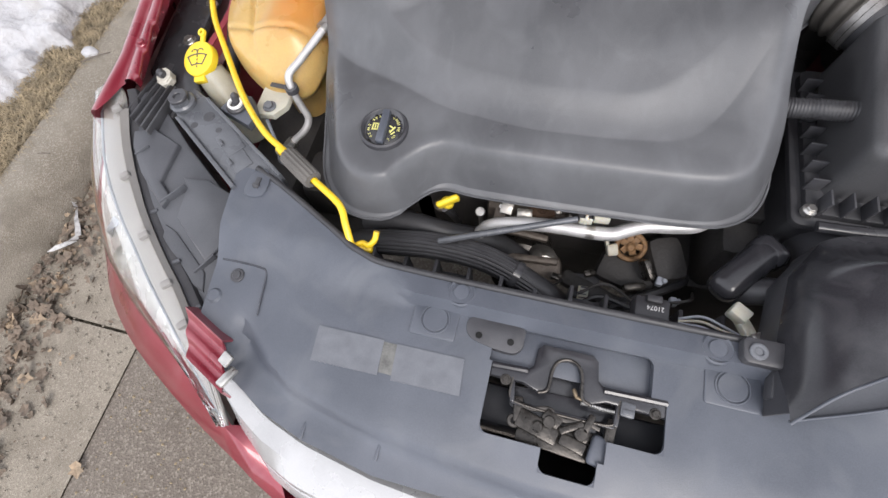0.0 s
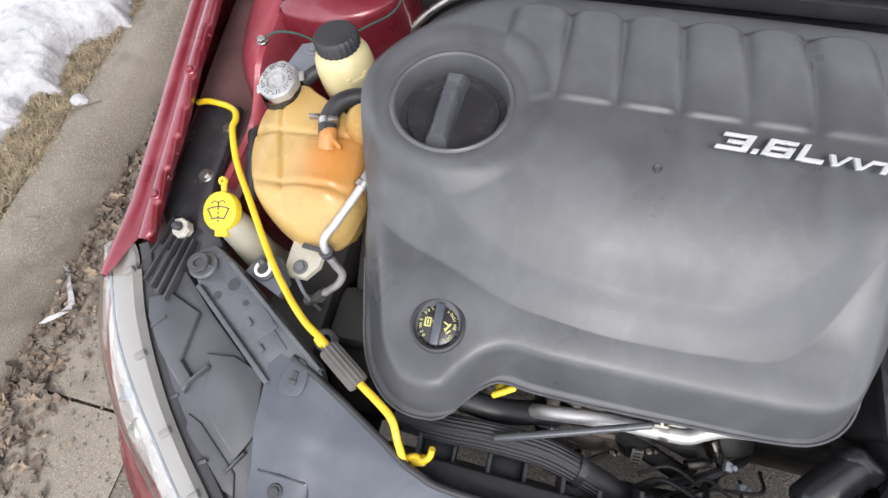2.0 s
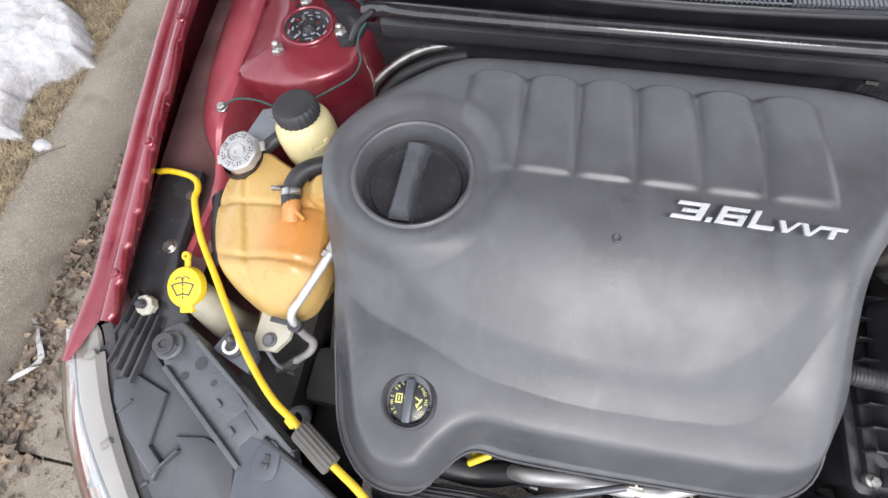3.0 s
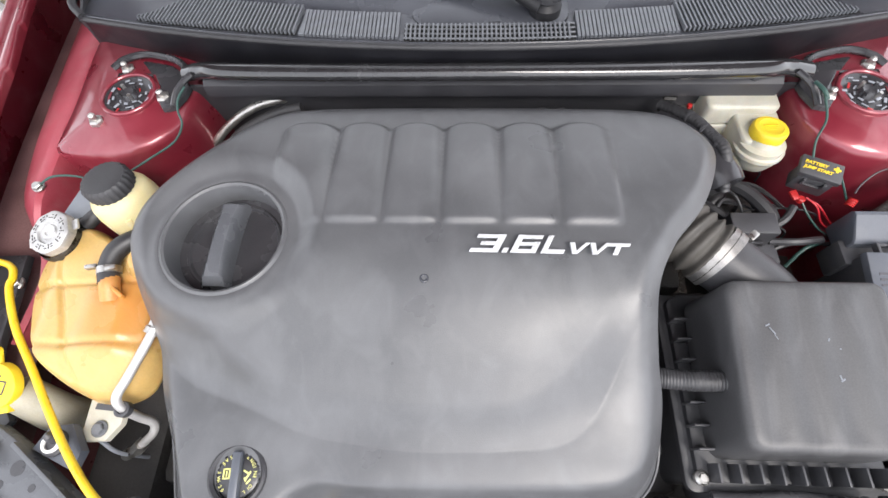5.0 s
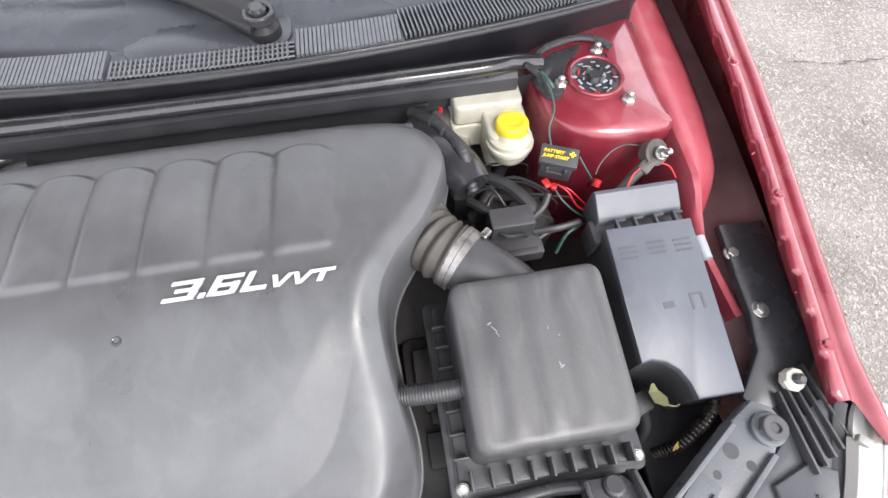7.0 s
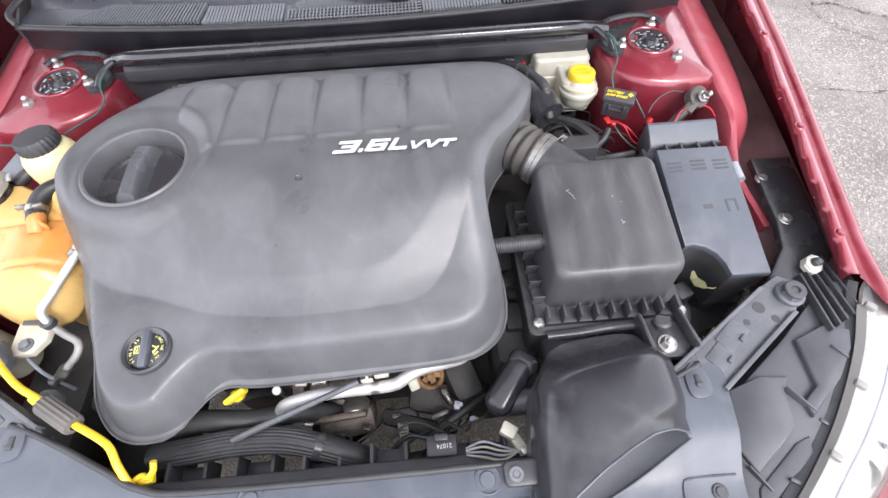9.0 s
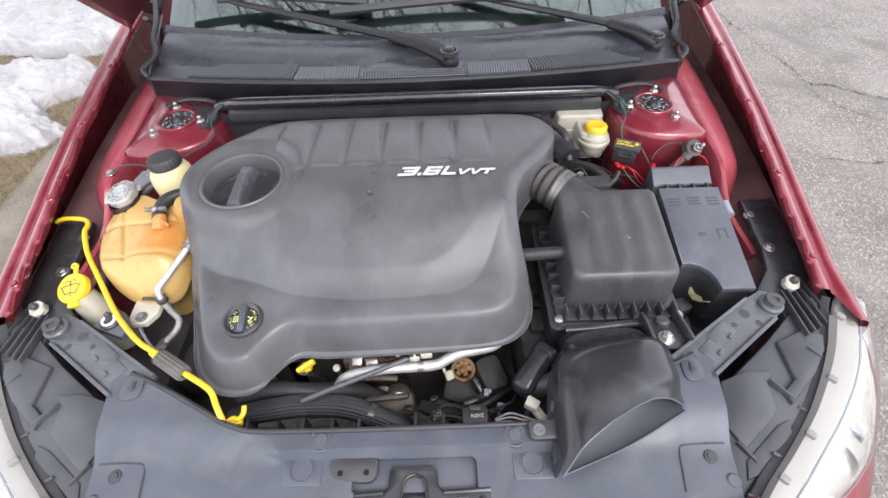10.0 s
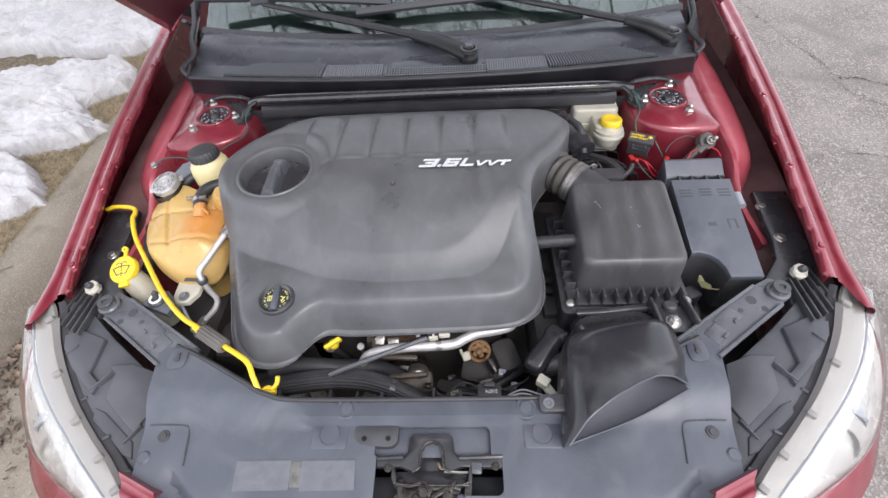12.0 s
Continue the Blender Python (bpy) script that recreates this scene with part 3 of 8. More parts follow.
part("dial_ring", lathe([(0.0735, -0.045), (0.0745, -0.008), (0.0765, -0.001), (0.0795, 0.001), (0.083, -0.001), (0.085, -0.006)], pose(-0.342, 0.712, 0.9475), 64), COVER, cover)
dial = part("dial", lathe([(0, 0), (0.058, 0), (0.0605, 0.0035), (0.063, 0.0035), (0.065, 0.0), (0.0735, 0.001), (0.0745, -0.01)], pose(-0.342, 0.712, 0.912), 64), GLOSS, cover, "black round dial well")
grip_rows = []
for v in np.linspace(-1, 1, 15):
    hh, ww = 0.030 * (1 - 0.25 * v * v) - 0.010 * sm((abs(v) - 0.86) / 0.14), 0.0125 + 0.004 * abs(v) ** 3
    grip_rows.append([(u_ * ww, 0.062 * v, h_ * hh) for u_, h_ in ((-1.5, 0.0), (-1.15, 0.45), (-0.95, 0.88), (-0.7, 1.0), (0.55, 1.0), (0.8, 0.86), (0.95, 0.4), (1.1, 0.0))])
bm = loft(grip_rows)
bmesh.ops.transform(bm, matrix=pose(-0.349, 0.712, 0.911, 0, 0, -1), verts=bm.verts)
part("dial_grip", bm, ARM, dial, "dark grey raised finger grip", 40)


# badge and oil cap on the engine cover
def text_bm(words, size, depth, m, shear=0.0, stretch=1.0, bold=0.0):
    """Raised lettering as a bmesh, its left foot at m."""
    cu = bpy.data.curves.new("lettering", "FONT")
    cu.body, cu.size, cu.extrude, cu.shear, cu.offset = words, size, depth, shear, bold
    tmp = new("lettering", cu)
    tmp.matrix_world = m
    me_ = bpy.data.meshes.new_from_object(tmp.evaluated_get(bpy.context.evaluated_depsgraph_get()))
    bm = bmesh.new()
    bm.from_mesh(me_)
    bmesh.ops.transform(bm, matrix=m @ Matrix.Diagonal((stretch, 1, 1, 1)), verts=bm.verts)
    bpy.data.objects.remove(tmp)
    bpy.data.curves.remove(cu)
    bpy.data.meshes.remove(me_)
    return bm


GLYPHS = {"3": [(0, 0.82, 1, 1), (0.25, 0.41, 1, 0.59), (0, 0, 1, 0.18), (0.76, 0, 1, 1)], "6": [(0, 0.82, 1, 1), (0, 0.42, 1, 0.58), (0, 0, 1, 0.18), (0, 0, 0.24, 1), (0.76, 0, 1, 0.6)],
          "L": [(0, 0, 0.24, 1), (0, 0, 1, 0.2)], ".": [(0, 0, 1, 1)], "T": [(0, 0.76, 1, 1), (0.38, 0, 0.62, 1)], "V": []}


def glyph(ch, x, w, h, lean=0.5):
    """A squared italic letter as one raised mesh."""
    quads = [[(a, b), (c, b), (c, d), (a, d)] for a, b, c, d in GLYPHS[ch]]
    if ch == "V":
        quads = [[(0.34, 0), (0.6, 0), (0.22, 1), (-0.04, 1)], [(0.4, 0), (0.6, 0), (1.04, 1), (0.8, 1)]]
    bms = [prism([(x + u * w + lean * v * h, 0.683 + v * h - 0.012 * (x + u * w)) for u, v in q], 0.9655, 0.9685 + 0.00012 * k, 0.0004, 1) for k, q in enumerate(quads)]
    return join(*bms)


for ch, x, w, h in (("3", -0.025, 0.034, 0.023), (".", 0.0135, 0.0062, 0.0055), ("6", 0.0235, 0.030, 0.023), ("L", 0.0595, 0.027, 0.023), ("V", 0.089, 0.022, 0.0145), ("V", 0.113, 0.022, 0.0145), ("T", 0.134, 0.0255, 0.0145)):
    part("letter", glyph(ch, x, w, h), SILVER, cover, "raised silver badge character", 0)
oil = thing("oil_filler_cap", (-0.298, 0.434, 0.84), "black oil filler cap with yellow engine oil markings", "oil cap")
part("collar", lathe([(0.0355, 0.004), (0.035, 0.0105), (0.032, 0.0125), (0.0285, 0.009), (0.0285, -0.03)], pose(-0.298, 0.434, 0.8545)), DEEP, oil)
oil_top = part("cap", lathe([(0, 0.0), (0.0235, 0.0), (0.0265, -0.002), (0.0275, -0.007), (0.0275, -0.03)], pose(-0.298, 0.434, 0.862, 4), 40), GLOSS, oil, "black cap disc")
part("grip", box((0.0115, 0.053, 0.012), pose(-0.298, 0.434, 0.866, 4, 0, 3), 0.003), PANEL, oil)
def ring_text(words, a0, step, r, size, turn):
    """Letters one by one round the cap."""
    out_ = []
    for k, ch in enumerate(words):
        if ch != " ":
            a = radians(a0 + step * k)
            out_.append(text_bm(ch, size, 0.0002, pose(-0.298 + r * math.cos(a), 0.434 + r * math.sin(a), 0.8632, 0, 0, math.degrees(a) + turn) @ pose(-size * 0.3, 0, 0)))
    return out_


marks = [box(sz, pose(-0.298 + x, 0.434 + y, 0.8632, 0, 0, r), 0) for sz, x, y, r in (((0.010, 0.0022, 0.0006), 0.0135, 0.0, 62), ((0.008, 0.0018, 0.0006), 0.0105, 0.0035, 152), ((0.007, 0.0018, 0.0006), 0.0150, -0.0065, 50), ((0.005, 0.0018, 0.0006), 0.0105, -0.0045, 120),
         ((0.0018, 0.011, 0.0006), -0.0165, 0.001, 4), ((0.0018, 0.011, 0.0006), -0.0095, 0.001, 4), ((0.0085, 0.0018, 0.0006), -0.013, -0.004, 4), ((0.0085, 0.0018, 0.0006), -0.013, 0.006, 4), ((0.0016, 0.006, 0.0006), -0.013, 0.001, 4), ((0.0016, 0.004, 0.0006), -0.0065, 0.003, 4))]
part("lettering", join(*ring_text("ENGINE OIL", 62, -13.2, 0.0196, 0.0056, -90), *ring_text("SAE 5W-20", 122, 13.5, 0.0238, 0.0056, 90), *marks), LETTER, oil_top, "yellow printed oil markings", 0)

# ---- radiator cover panel ----
panel = thing("radiator_cover_panel", (0, 0.2, 0.6), "dark grey plastic panel over the radiator with faded label", "radiator cover")


def panel_z(x, y):
    ax = abs(x)
    yc = ip(ax, [0.0, 0.1, 0.24, 0.33, 0.38, 0.42, 0.45], [0.035, 0.04, 0.055, 0.075, 0.105, 0.144, 0.16])
    return 0.801 + 0.021 * sm((y - 0.2105 + 0.006 * sm((ax - 0.21) / 0.05)) / (0.012 + 0.05 * sm((ax - 0.21) / 0.05))) - 0.1 * min(max(0, y - 0.2225), 0.03) * sm((0.26 - ax) / 0.05) - 0.014 * sm((yc - y + 0.004) / 0.018) * sm((0.436 - ax) / 0.024) - 0.02 * sm((0.12 - y) / 0.14) + 0.006 * sm((ax - 0.40) / 0.04)


B_X = [-0.512, -0.48, -0.42, -0.34, -0.285, -0.20, 0.20, 0.285, 0.34, 0.42, 0.48, 0.512]
B_Y = [0.355, 0.352, 0.326, 0.285, 0.258, 0.248, 0.248, 0.258, 0.285, 0.326, 0.352, 0.355]
F_X = [-0.478, -0.465, -0.42, -0.36, -0.30, -0.20, 0.20, 0.30, 0.36, 0.42, 0.465, 0.478]
F_Y = [0.115, 0.092, 0.068, 0.036, 0.018, 0.002, 0.002, 0.018, 0.036, 0.068, 0.092, 0.115]
us = sorted(set(np.round(np.concatenate([np.linspace(0, 11, 56), 5 + (np.array([-0.09, -0.086, -0.013, 0.05, 0.057, 0.10, 0.117]) + 0.2) / 0.4]), 4)))
LEV = [0.248, 0.244, 0.24, 0.234, 0.228, 0.222, 0.216, 0.211, 0.205, 0.20, 0.195, 0.188, 0.18, 0.165, 0.15, 0.13, 0.106, 0.095, 0.082, 0.074, 0.066, 0.056, 0.05, 0.044, 0.038, 0.032, 0.025, 0.015, 0.002]
grid = []
for lv in LEV:
    f = (0.248 - lv) / 0.246
    row = []
    for u in us:
        k = range(12)
        xb, yb_, xf, yf = (ip(u, k, q) for q in (B_X, B_Y, F_X, F_Y))
        x, y = xb + (xf - xb) * f, yb_ + (yf - yb_) * f
        row.append((x, y, panel_z(x, y)))
    grid.append(row)
bm = bmesh.new()
g = [[bm.verts.new(p) for p in r] for r in grid]
for i in range(len(g) - 1):
    for j in range(len(us) - 1):
        mx = (g[i][j].co + g[i + 1][j + 1].co) / 2
        hole = (-0.086 < mx.x < 0.117 and 0.106 < mx.y < 0.165) or (-0.086 < mx.x < 0.057 and 0.082 < mx.y <= 0.106) or (-0.013 < mx.x < 0.05 and 0.056 < mx.y <= 0.082) or (-0.09 < mx.x < 0.10 and 0.165 <= mx.y < 0.211)
        if not hole:
            bm.faces.new((g[i][j], g[i][j + 1], g[i + 1][j + 1], g[i + 1][j]))
bmesh.ops.recalc_face_normals(bm, faces=bm.faces)
if sum(f.normal.z for f in bm.faces) < 0:
    bmesh.ops.reverse_faces(bm, faces=bm.faces)
bmesh.ops.solidify(bm, geom=bm.faces[:], thickness=0.004)
part("panel", bm, PANEL, panel, "", 35)
part("recess_tray", join(boxat(0.005, 0.189, 0.788, 0.196, 0.049, 0.003, bevel=0.001), boxat(0.005, 0.2125, 0.7925, 0.196, 0.003, 0.014, bevel=0.001), boxat(0.1015, 0.189, 0.7925, 0.003, 0.047, 0.014, bevel=0.001), boxat(-0.0915, 0.189, 0.7925, 0.003, 0.047, 0.014, bevel=0.001)), PANEL, panel)
for x, y, u, v in ((-0.086, 0.082, 1, 1), (0.117, 0.106, -1, 1), (-0.013, 0.056, 1, 1), (0.05, 0.056, -1, 1), (0.10, 0.211, -1, -1)):
    arc = [(x + u * 0.011 * (1 - math.sin(radians(a))), y + v * 0.011 * (1 - math.cos(radians(a)))) for a in range(0, 91, 15)]
    arc = [(x - u * 0.001, y - v * 0.001)] + (arc if u * v > 0 else arc[::-1])
    part("corner_web", prism(arc if u * v < 0 else arc[::-1], panel_z(x, y) - 0.005, panel_z(x, y) - 0.0002, 0), PANEL, panel, "", 0)
part("seal", tube([(x, y + 0.003, panel_z(x, y) + 0.001) for x, y in list(zip(B_X, B_Y))[1:-1]], 0.0045, 10, 6), RUBBER, panel, "black rubber edge seal")
for x, y in ((-0.452, 0.196), (0.455, 0.196)):
    part("clip", join(disc(x, y, panel_z(x, y) - 0.001, 0.010, 0.004), disc(x, y, panel_z(x, y) + 0.002, 0.006, 0.003)), BLACK, panel, "black push clip")
    part("clip", disc(x * 1.046, y - 0.034, panel_z(x, y) - 0.002, 0.011, 0.005, bevel=0.6), PANEL, panel)
for s in (-1, 1):
    part("corner_step", tube([(s * x, y, panel_z(x, y) + 0.0016) for x, y in ((0.482, 0.214), (0.46, 0.2145), (0.424, 0.214), (0.414, 0.208), (0.409, 0.18), (0.404, 0.15))], 0.0015, 6, 4), COWL, panel)
for x, y in ((-0.168, 0.197), (0.185, 0.196)):
    z = panel_z(x, y)
    part("blank_plate", prism(rrect(x - 0.03, y - 0.022, x + 0.03, y + 0.024, 0.004), z - 0.002, z + 0.002, 0.0015), PANEL, panel)
    part("blank_disc", join(ring(x, y + 0.002, z + 0.001, 0.0175, 0.0195, 0.0025), disc(x, y + 0.002, z, 0.0165, 0.0035)), PANEL, panel)
for x, y in ((-0.141, 0.236), (0.161, 0.234)):
    z = panel_z(x, y)
    part("push_button", join(lathe([(0.0, 0.0), (0.0185, 0.0), (0.0185, 0.0235), (0.0165, 0.0255), (0.0145, 0.0235), (0.011, 0.0235), (0.0095, 0.0262), (0.0, 0.0267)], pose(x, y, 0.7965), 32)), PANEL, panel)
# not sunk deep: the black colour paints the recess shade
slot = part("oval_recess", prism(round_poly([(-0.127, 0.2), (-0.121, 0.2125), (-0.09, 0.2125), (-0.056, 0.2115), (-0.053, 0.2), (-0.054, 0.187), (-0.066, 0.178), (-0.1, 0.181), (-0.120, 0.187)], 3), 0.790, 0.8035, 0.001), BLACK, panel, "bracket with two holes, coloured dark for the shade of a recess")
for x, y in ((-0.109, 0.191), (-0.069, 0.191)):
    part("hole", disc(x, y, 0.8035, 0.0042, 0.0016), mat("open_hole", (0.004, 0.004, 0.004), 0.9), slot, "dark hole")
for x0, x1 in ((-0.311, -0.221), (-0.203, -0.116)):
    part("label", prism([(x0, 0.112), (x1, 0.114), (x1 - 0.004, 0.158), (x0 - 0.004, 0.157)], lambda x, y: panel_z(x, y) - 0.001, lambda x, y: panel_z(x, y) + 0.0012, 0), FADED, panel, "faded blank sticker", 0)
part("stain", prism([(-0.221, 0.118), (-0.203, 0.118), (-0.207, 0.156), (-0.225, 0.156)], lambda x, y: panel_z(x, y) - 0.001, lambda x, y: panel_z(x, y) + 0.0008, 0), mat("label_glue", (0.125, 0.125, 0.118), 0.6, var=0.4, scale=80), panel, "yellowed glue strip", 0)
for s in (-1, 1):
    x, y = s * 0.468, 0.33
    z = panel_z(x, y)
    part("lug", prism(round_poly([(x - 0.014, y - 0.02), (x + 0.014, y - 0.018), (x + 0.015, y + 0.012), (x, y + 0.026), (x - 0.015, y + 0.012)], 4), z - 0.002, z + 0.0035, 0.0015), PANEL, panel)
    part("lug_slot", join(boxat(x, y, z + 0.004, 0.008, 0.018, 0.003, bevel=0.001), boxat(x, y - 0.004, z + 0.0052, 0.011, 0.005, 0.003, bevel=0.001)), BLACK, panel)
for x in (-0.30, -0.20, 0.2, 0.3):
    part("front_rib", boxat(x, 0.03, panel_z(x, 0.03) + 0.0005, 0.004, 0.022, 0.003, bevel=0.001), PANEL, panel)
part("support_beam", join(boxat(0, 0.12, 0.70, 0.9, 0.05, 0.12, bevel=0.01), boxat(0, 0.13, 0.42, 0.9, 0.04, 0.5, bevel=0.01)), mat("dark_support_paint", (0.012, 0.013, 0.017), 0.7), panel, "black radiator support beam under the panel")

# bonnet latch
latch = thing("bonnet_latch", (0.01, 0.14, 0.76), "greasy black steel bonnet latch with keyhole-shaped slot", "latch")
plate = [(-0.086, 0.148), (-0.086, 0.164), (-0.042, 0.166), (-0.036, 0.171), (-0.034, 0.193), (-0.028, 0.1995), (0.032, 0.1995), (0.0385, 0.193), (0.041, 0.171), (0.047, 0.166), (0.100, 0.166), (0.104, 0.172), (0.121, 0.172), (0.121, 0.146), (0.052, 0.148), (0.030, 0.140), (0.022, 0.150), (0.0205, 0.172), (0.015, 0.182), (0.004, 0.186), (-0.007, 0.182), (-0.0125, 0.172), (-0.014, 0.150), (-0.022, 0.140), (-0.046, 0.148)]
part("plate", prism(plate[::-1], 0.788, 0.799, 0.003), SCOOP, latch, "black latch plate")
part("striker_guide", tube([(-0.026, 0.141, 0.800), (-0.016, 0.147, 0.801), (-0.0130, 0.172, 0.801), (-0.007, 0.1825, 0.801), (0.004, 0.1865, 0.801), (0.015, 0.1825, 0.801), (0.0210, 0.172, 0.801), (0.024, 0.147, 0.801), (0.034, 0.141, 0.800)], 0.0018, 8), GREASE, latch, "worn greasy slot edge")
for x0, x1 in ((-0.085, -0.042), (0.048, 0.118)):
    part("bar_roll", tube([(x0, 0.161, 0.799), (x1, 0.163, 0.799)], 0.004, 8, 2), SCOOP, latch, "rolled upper edge of the latch plate")
part("slot_floor", boxat(0.004, 0.165, 0.772, 0.05, 0.05, 0.004, bevel=0.001), GLOSS, latch)
part("brass_catch", join(boxat(0.016, 0.151, 0.796, 0.005, 0.010, 0.005, 25, bevel=0.002), boxat(0.021, 0.146, 0.796, 0.009, 0.004, 0.004, -10, bevel=0.0015)), mat("dull_brass", (0.17, 0.13, 0.085), 0.4, 0.6, scale=80, var=0.3), latch, "brass-coloured catch")
part("channel", join(prism([(-0.057, 0.146), (0.066, 0.148), (0.066, 0.128), (0.05, 0.12), (0.044, 0.10), (-0.03, 0.10), (-0.04, 0.112), (-0.057, 0.122)][::-1], 0.772, 0.779, 0.002), boxat(-0.056, 0.138, 0.787, 0.006, 0.03, 0.022, 8, bevel=0.002), boxat(0.066, 0.140, 0.787, 0.006, 0.032, 0.022, -4, bevel=0.002), boxat(0.005, 0.124, 0.785, 0.120, 0.005, 0.016, 0, bevel=0.0015)), SCOOP, latch, "black folded latch channel")
part("channel_rim", tube([(-0.058, 0.152, 0.798), (-0.056, 0.128, 0.796), (-0.03, 0.123, 0.794), (0.005, 0.1225, 0.793), (0.04, 0.123, 0.794), (0.064, 0.128, 0.796), (0.067, 0.154, 0.798)], 0.0016, 8, 6), GREASE, latch, "worn channel edge")
part("lower_bracket", join(boxat(0.005, 0.106, 0.776, 0.10, 0.014, 0.010, bevel=0.003), boxat(-0.045, 0.118, 0.787, 0.012, 0.03, 0.008, 8, bevel=0.003), boxat(0.062, 0.118, 0.787, 0.012, 0.03, 0.008, -6, bevel=0.003), boxat(0.0, 0.092, 0.774, 0.085, 0.022, 0.006, -4, bevel=0.002)), GREASE, latch, "greasy lower bracket")
part("side_lever", join(tube([(-0.05, 0.126, 0.790), (-0.03, 0.122, 0.792), (-0.01, 0.126, 0.792), (0.008, 0.118, 0.79), (0.03, 0.122, 0.79), (0.05, 0.118, 0.788)], 0.003, 8, 6, flat=0.6), ring(-0.048, 0.104, 0.784, 0.003, 0.008, 0.004)), mat("worn_lever_steel", (0.09, 0.083, 0.076), 0.4, 0.7, scale=60, var=0.4), latch, "bent worn steel lever")
part("catch_plate", join(boxat(-0.02, 0.104, 0.79, 0.05, 0.022, 0.005, -14, bevel=0.002), boxat(-0.005, 0.116, 0.794, 0.022, 0.014, 0.006, -30, bevel=0.002), disc(-0.008, 0.112, 0.795, 0.007, 0.005), boxat(0.022, 0.095, 0.787, 0.03, 0.014, 0.006, -14, bevel=0.002)), GREASE, latch)
part("pawl", join(boxat(0.018, 0.112, 0.794, 0.03, 0.008, 0.006, 30, bevel=0.002), boxat(0.036, 0.12, 0.795, 0.008, 0.024, 0.006, -20, bevel=0.002), disc(0.03, 0.108, 0.79, 0.008, 0.008), disc(-0.02, 0.104, 0.788, 0.007, 0.008)), GREASE, latch, "greasy worn steel pawl")
part("spring", tube([(0.024, 0.141, 0.797), (0.036, 0.141, 0.797), (0.05, 0.140, 0.797), (0.062, 0.140, 0.797)], 0.0016, 6, 10, rib=0.0012, rib_n=14), STEEL, latch)
part("release_lever", box((0.026, 0.034, 0.012), pose(0.054, 0.094, 0.785, 0, 0, -10), 0.005, 3), PANEL, latch, "grey release tab")
part("sensor", join(boxat(0.076, 0.146, 0.797, 0.016, 0.017, 0.008, -3, bevel=0.002), boxat(0.076, 0.143, 0.8015, 0.012, 0.006, 0.002, -3, bevel=0.0008)), ARM, latch, "grey latch switch")
for x, y in ((-0.066, 0.147), (0.106, 0.149)):
    part("bolt", join(disc(x, y, 0.797, 0.0065, 0.003), disc(x, y, 0.799, 0.0045, 0.004, seg=6)), GREASE, latch)

# ---- front lamps, bumper, grille ----
HI = [(0.785, 0.465, 0.845), (0.768, 0.444, 0.835), (0.725, 0.358, 0.818), (0.66, 0.272, 0.805), (0.597, 0.21, 0.80), (0.54, 0.16, 0.795), (0.492, 0.112, 0.79), (0.455, 0.06, 0.765), (0.425, 0.006, 0.735)]
SEAM = [(0.822, 0.44, 0.832), (0.812, 0.408, 0.82), (0.769, 0.328, 0.805), (0.704, 0.254, 0.795), (0.65, 0.205, 0.79), (0.60, 0.16, 0.786), (0.548, 0.116, 0.778), (0.49, 0.06, 0.757), (0.43, 0.004, 0.733)]
LOW = [(0.885, 0.455, 0.735), (0.884, 0.398, 0.725), (0.848, 0.305, 0.715), (0.79, 0.222, 0.705), (0.718, 0.166, 0.712), (0.62, 0.115, 0.738), (0.552, 0.08, 0.742), (0.487, 0.043, 0.737), (0.428, 0.003, 0.73)]
NOSE = [(0.885, 0.44, 0.62), (0.88, 0.37, 0.62), (0.85, 0.28, 0.62), (0.81, 0.2, 0.62), (0.75, 0.13, 0.64), (0.67, 0.07, 0.65), (0.587, 0.023, 0.65), (0.49, -0.023, 0.65), (0.40, -0.055, 0.65)]
C_HI, C_SEAM, C_LOW, C_NOSE = (spline(c, 6) for c in (HI, SEAM, LOW, NOSE))
n_along = len(C_HI)


def lamp_rows(levels):
    """Rows along the lamp; a level is 0..1 from inner edge to seam, 1..2 from seam to lower edge, with a lift."""
    rows_ = []
    for k in range(n_along):
        row = []
        for f, lift in levels:
            p = C_HI[k].lerp(C_SEAM[k], f) if f <= 1 else C_SEAM[k].lerp(C_LOW[k], f - 1)
            row.append((p.x, p.y, p.z + lift))
        rows_.append(row)
    return rows_


def sided(bm, s):
    return mirror(bm) if s < 0 else bm


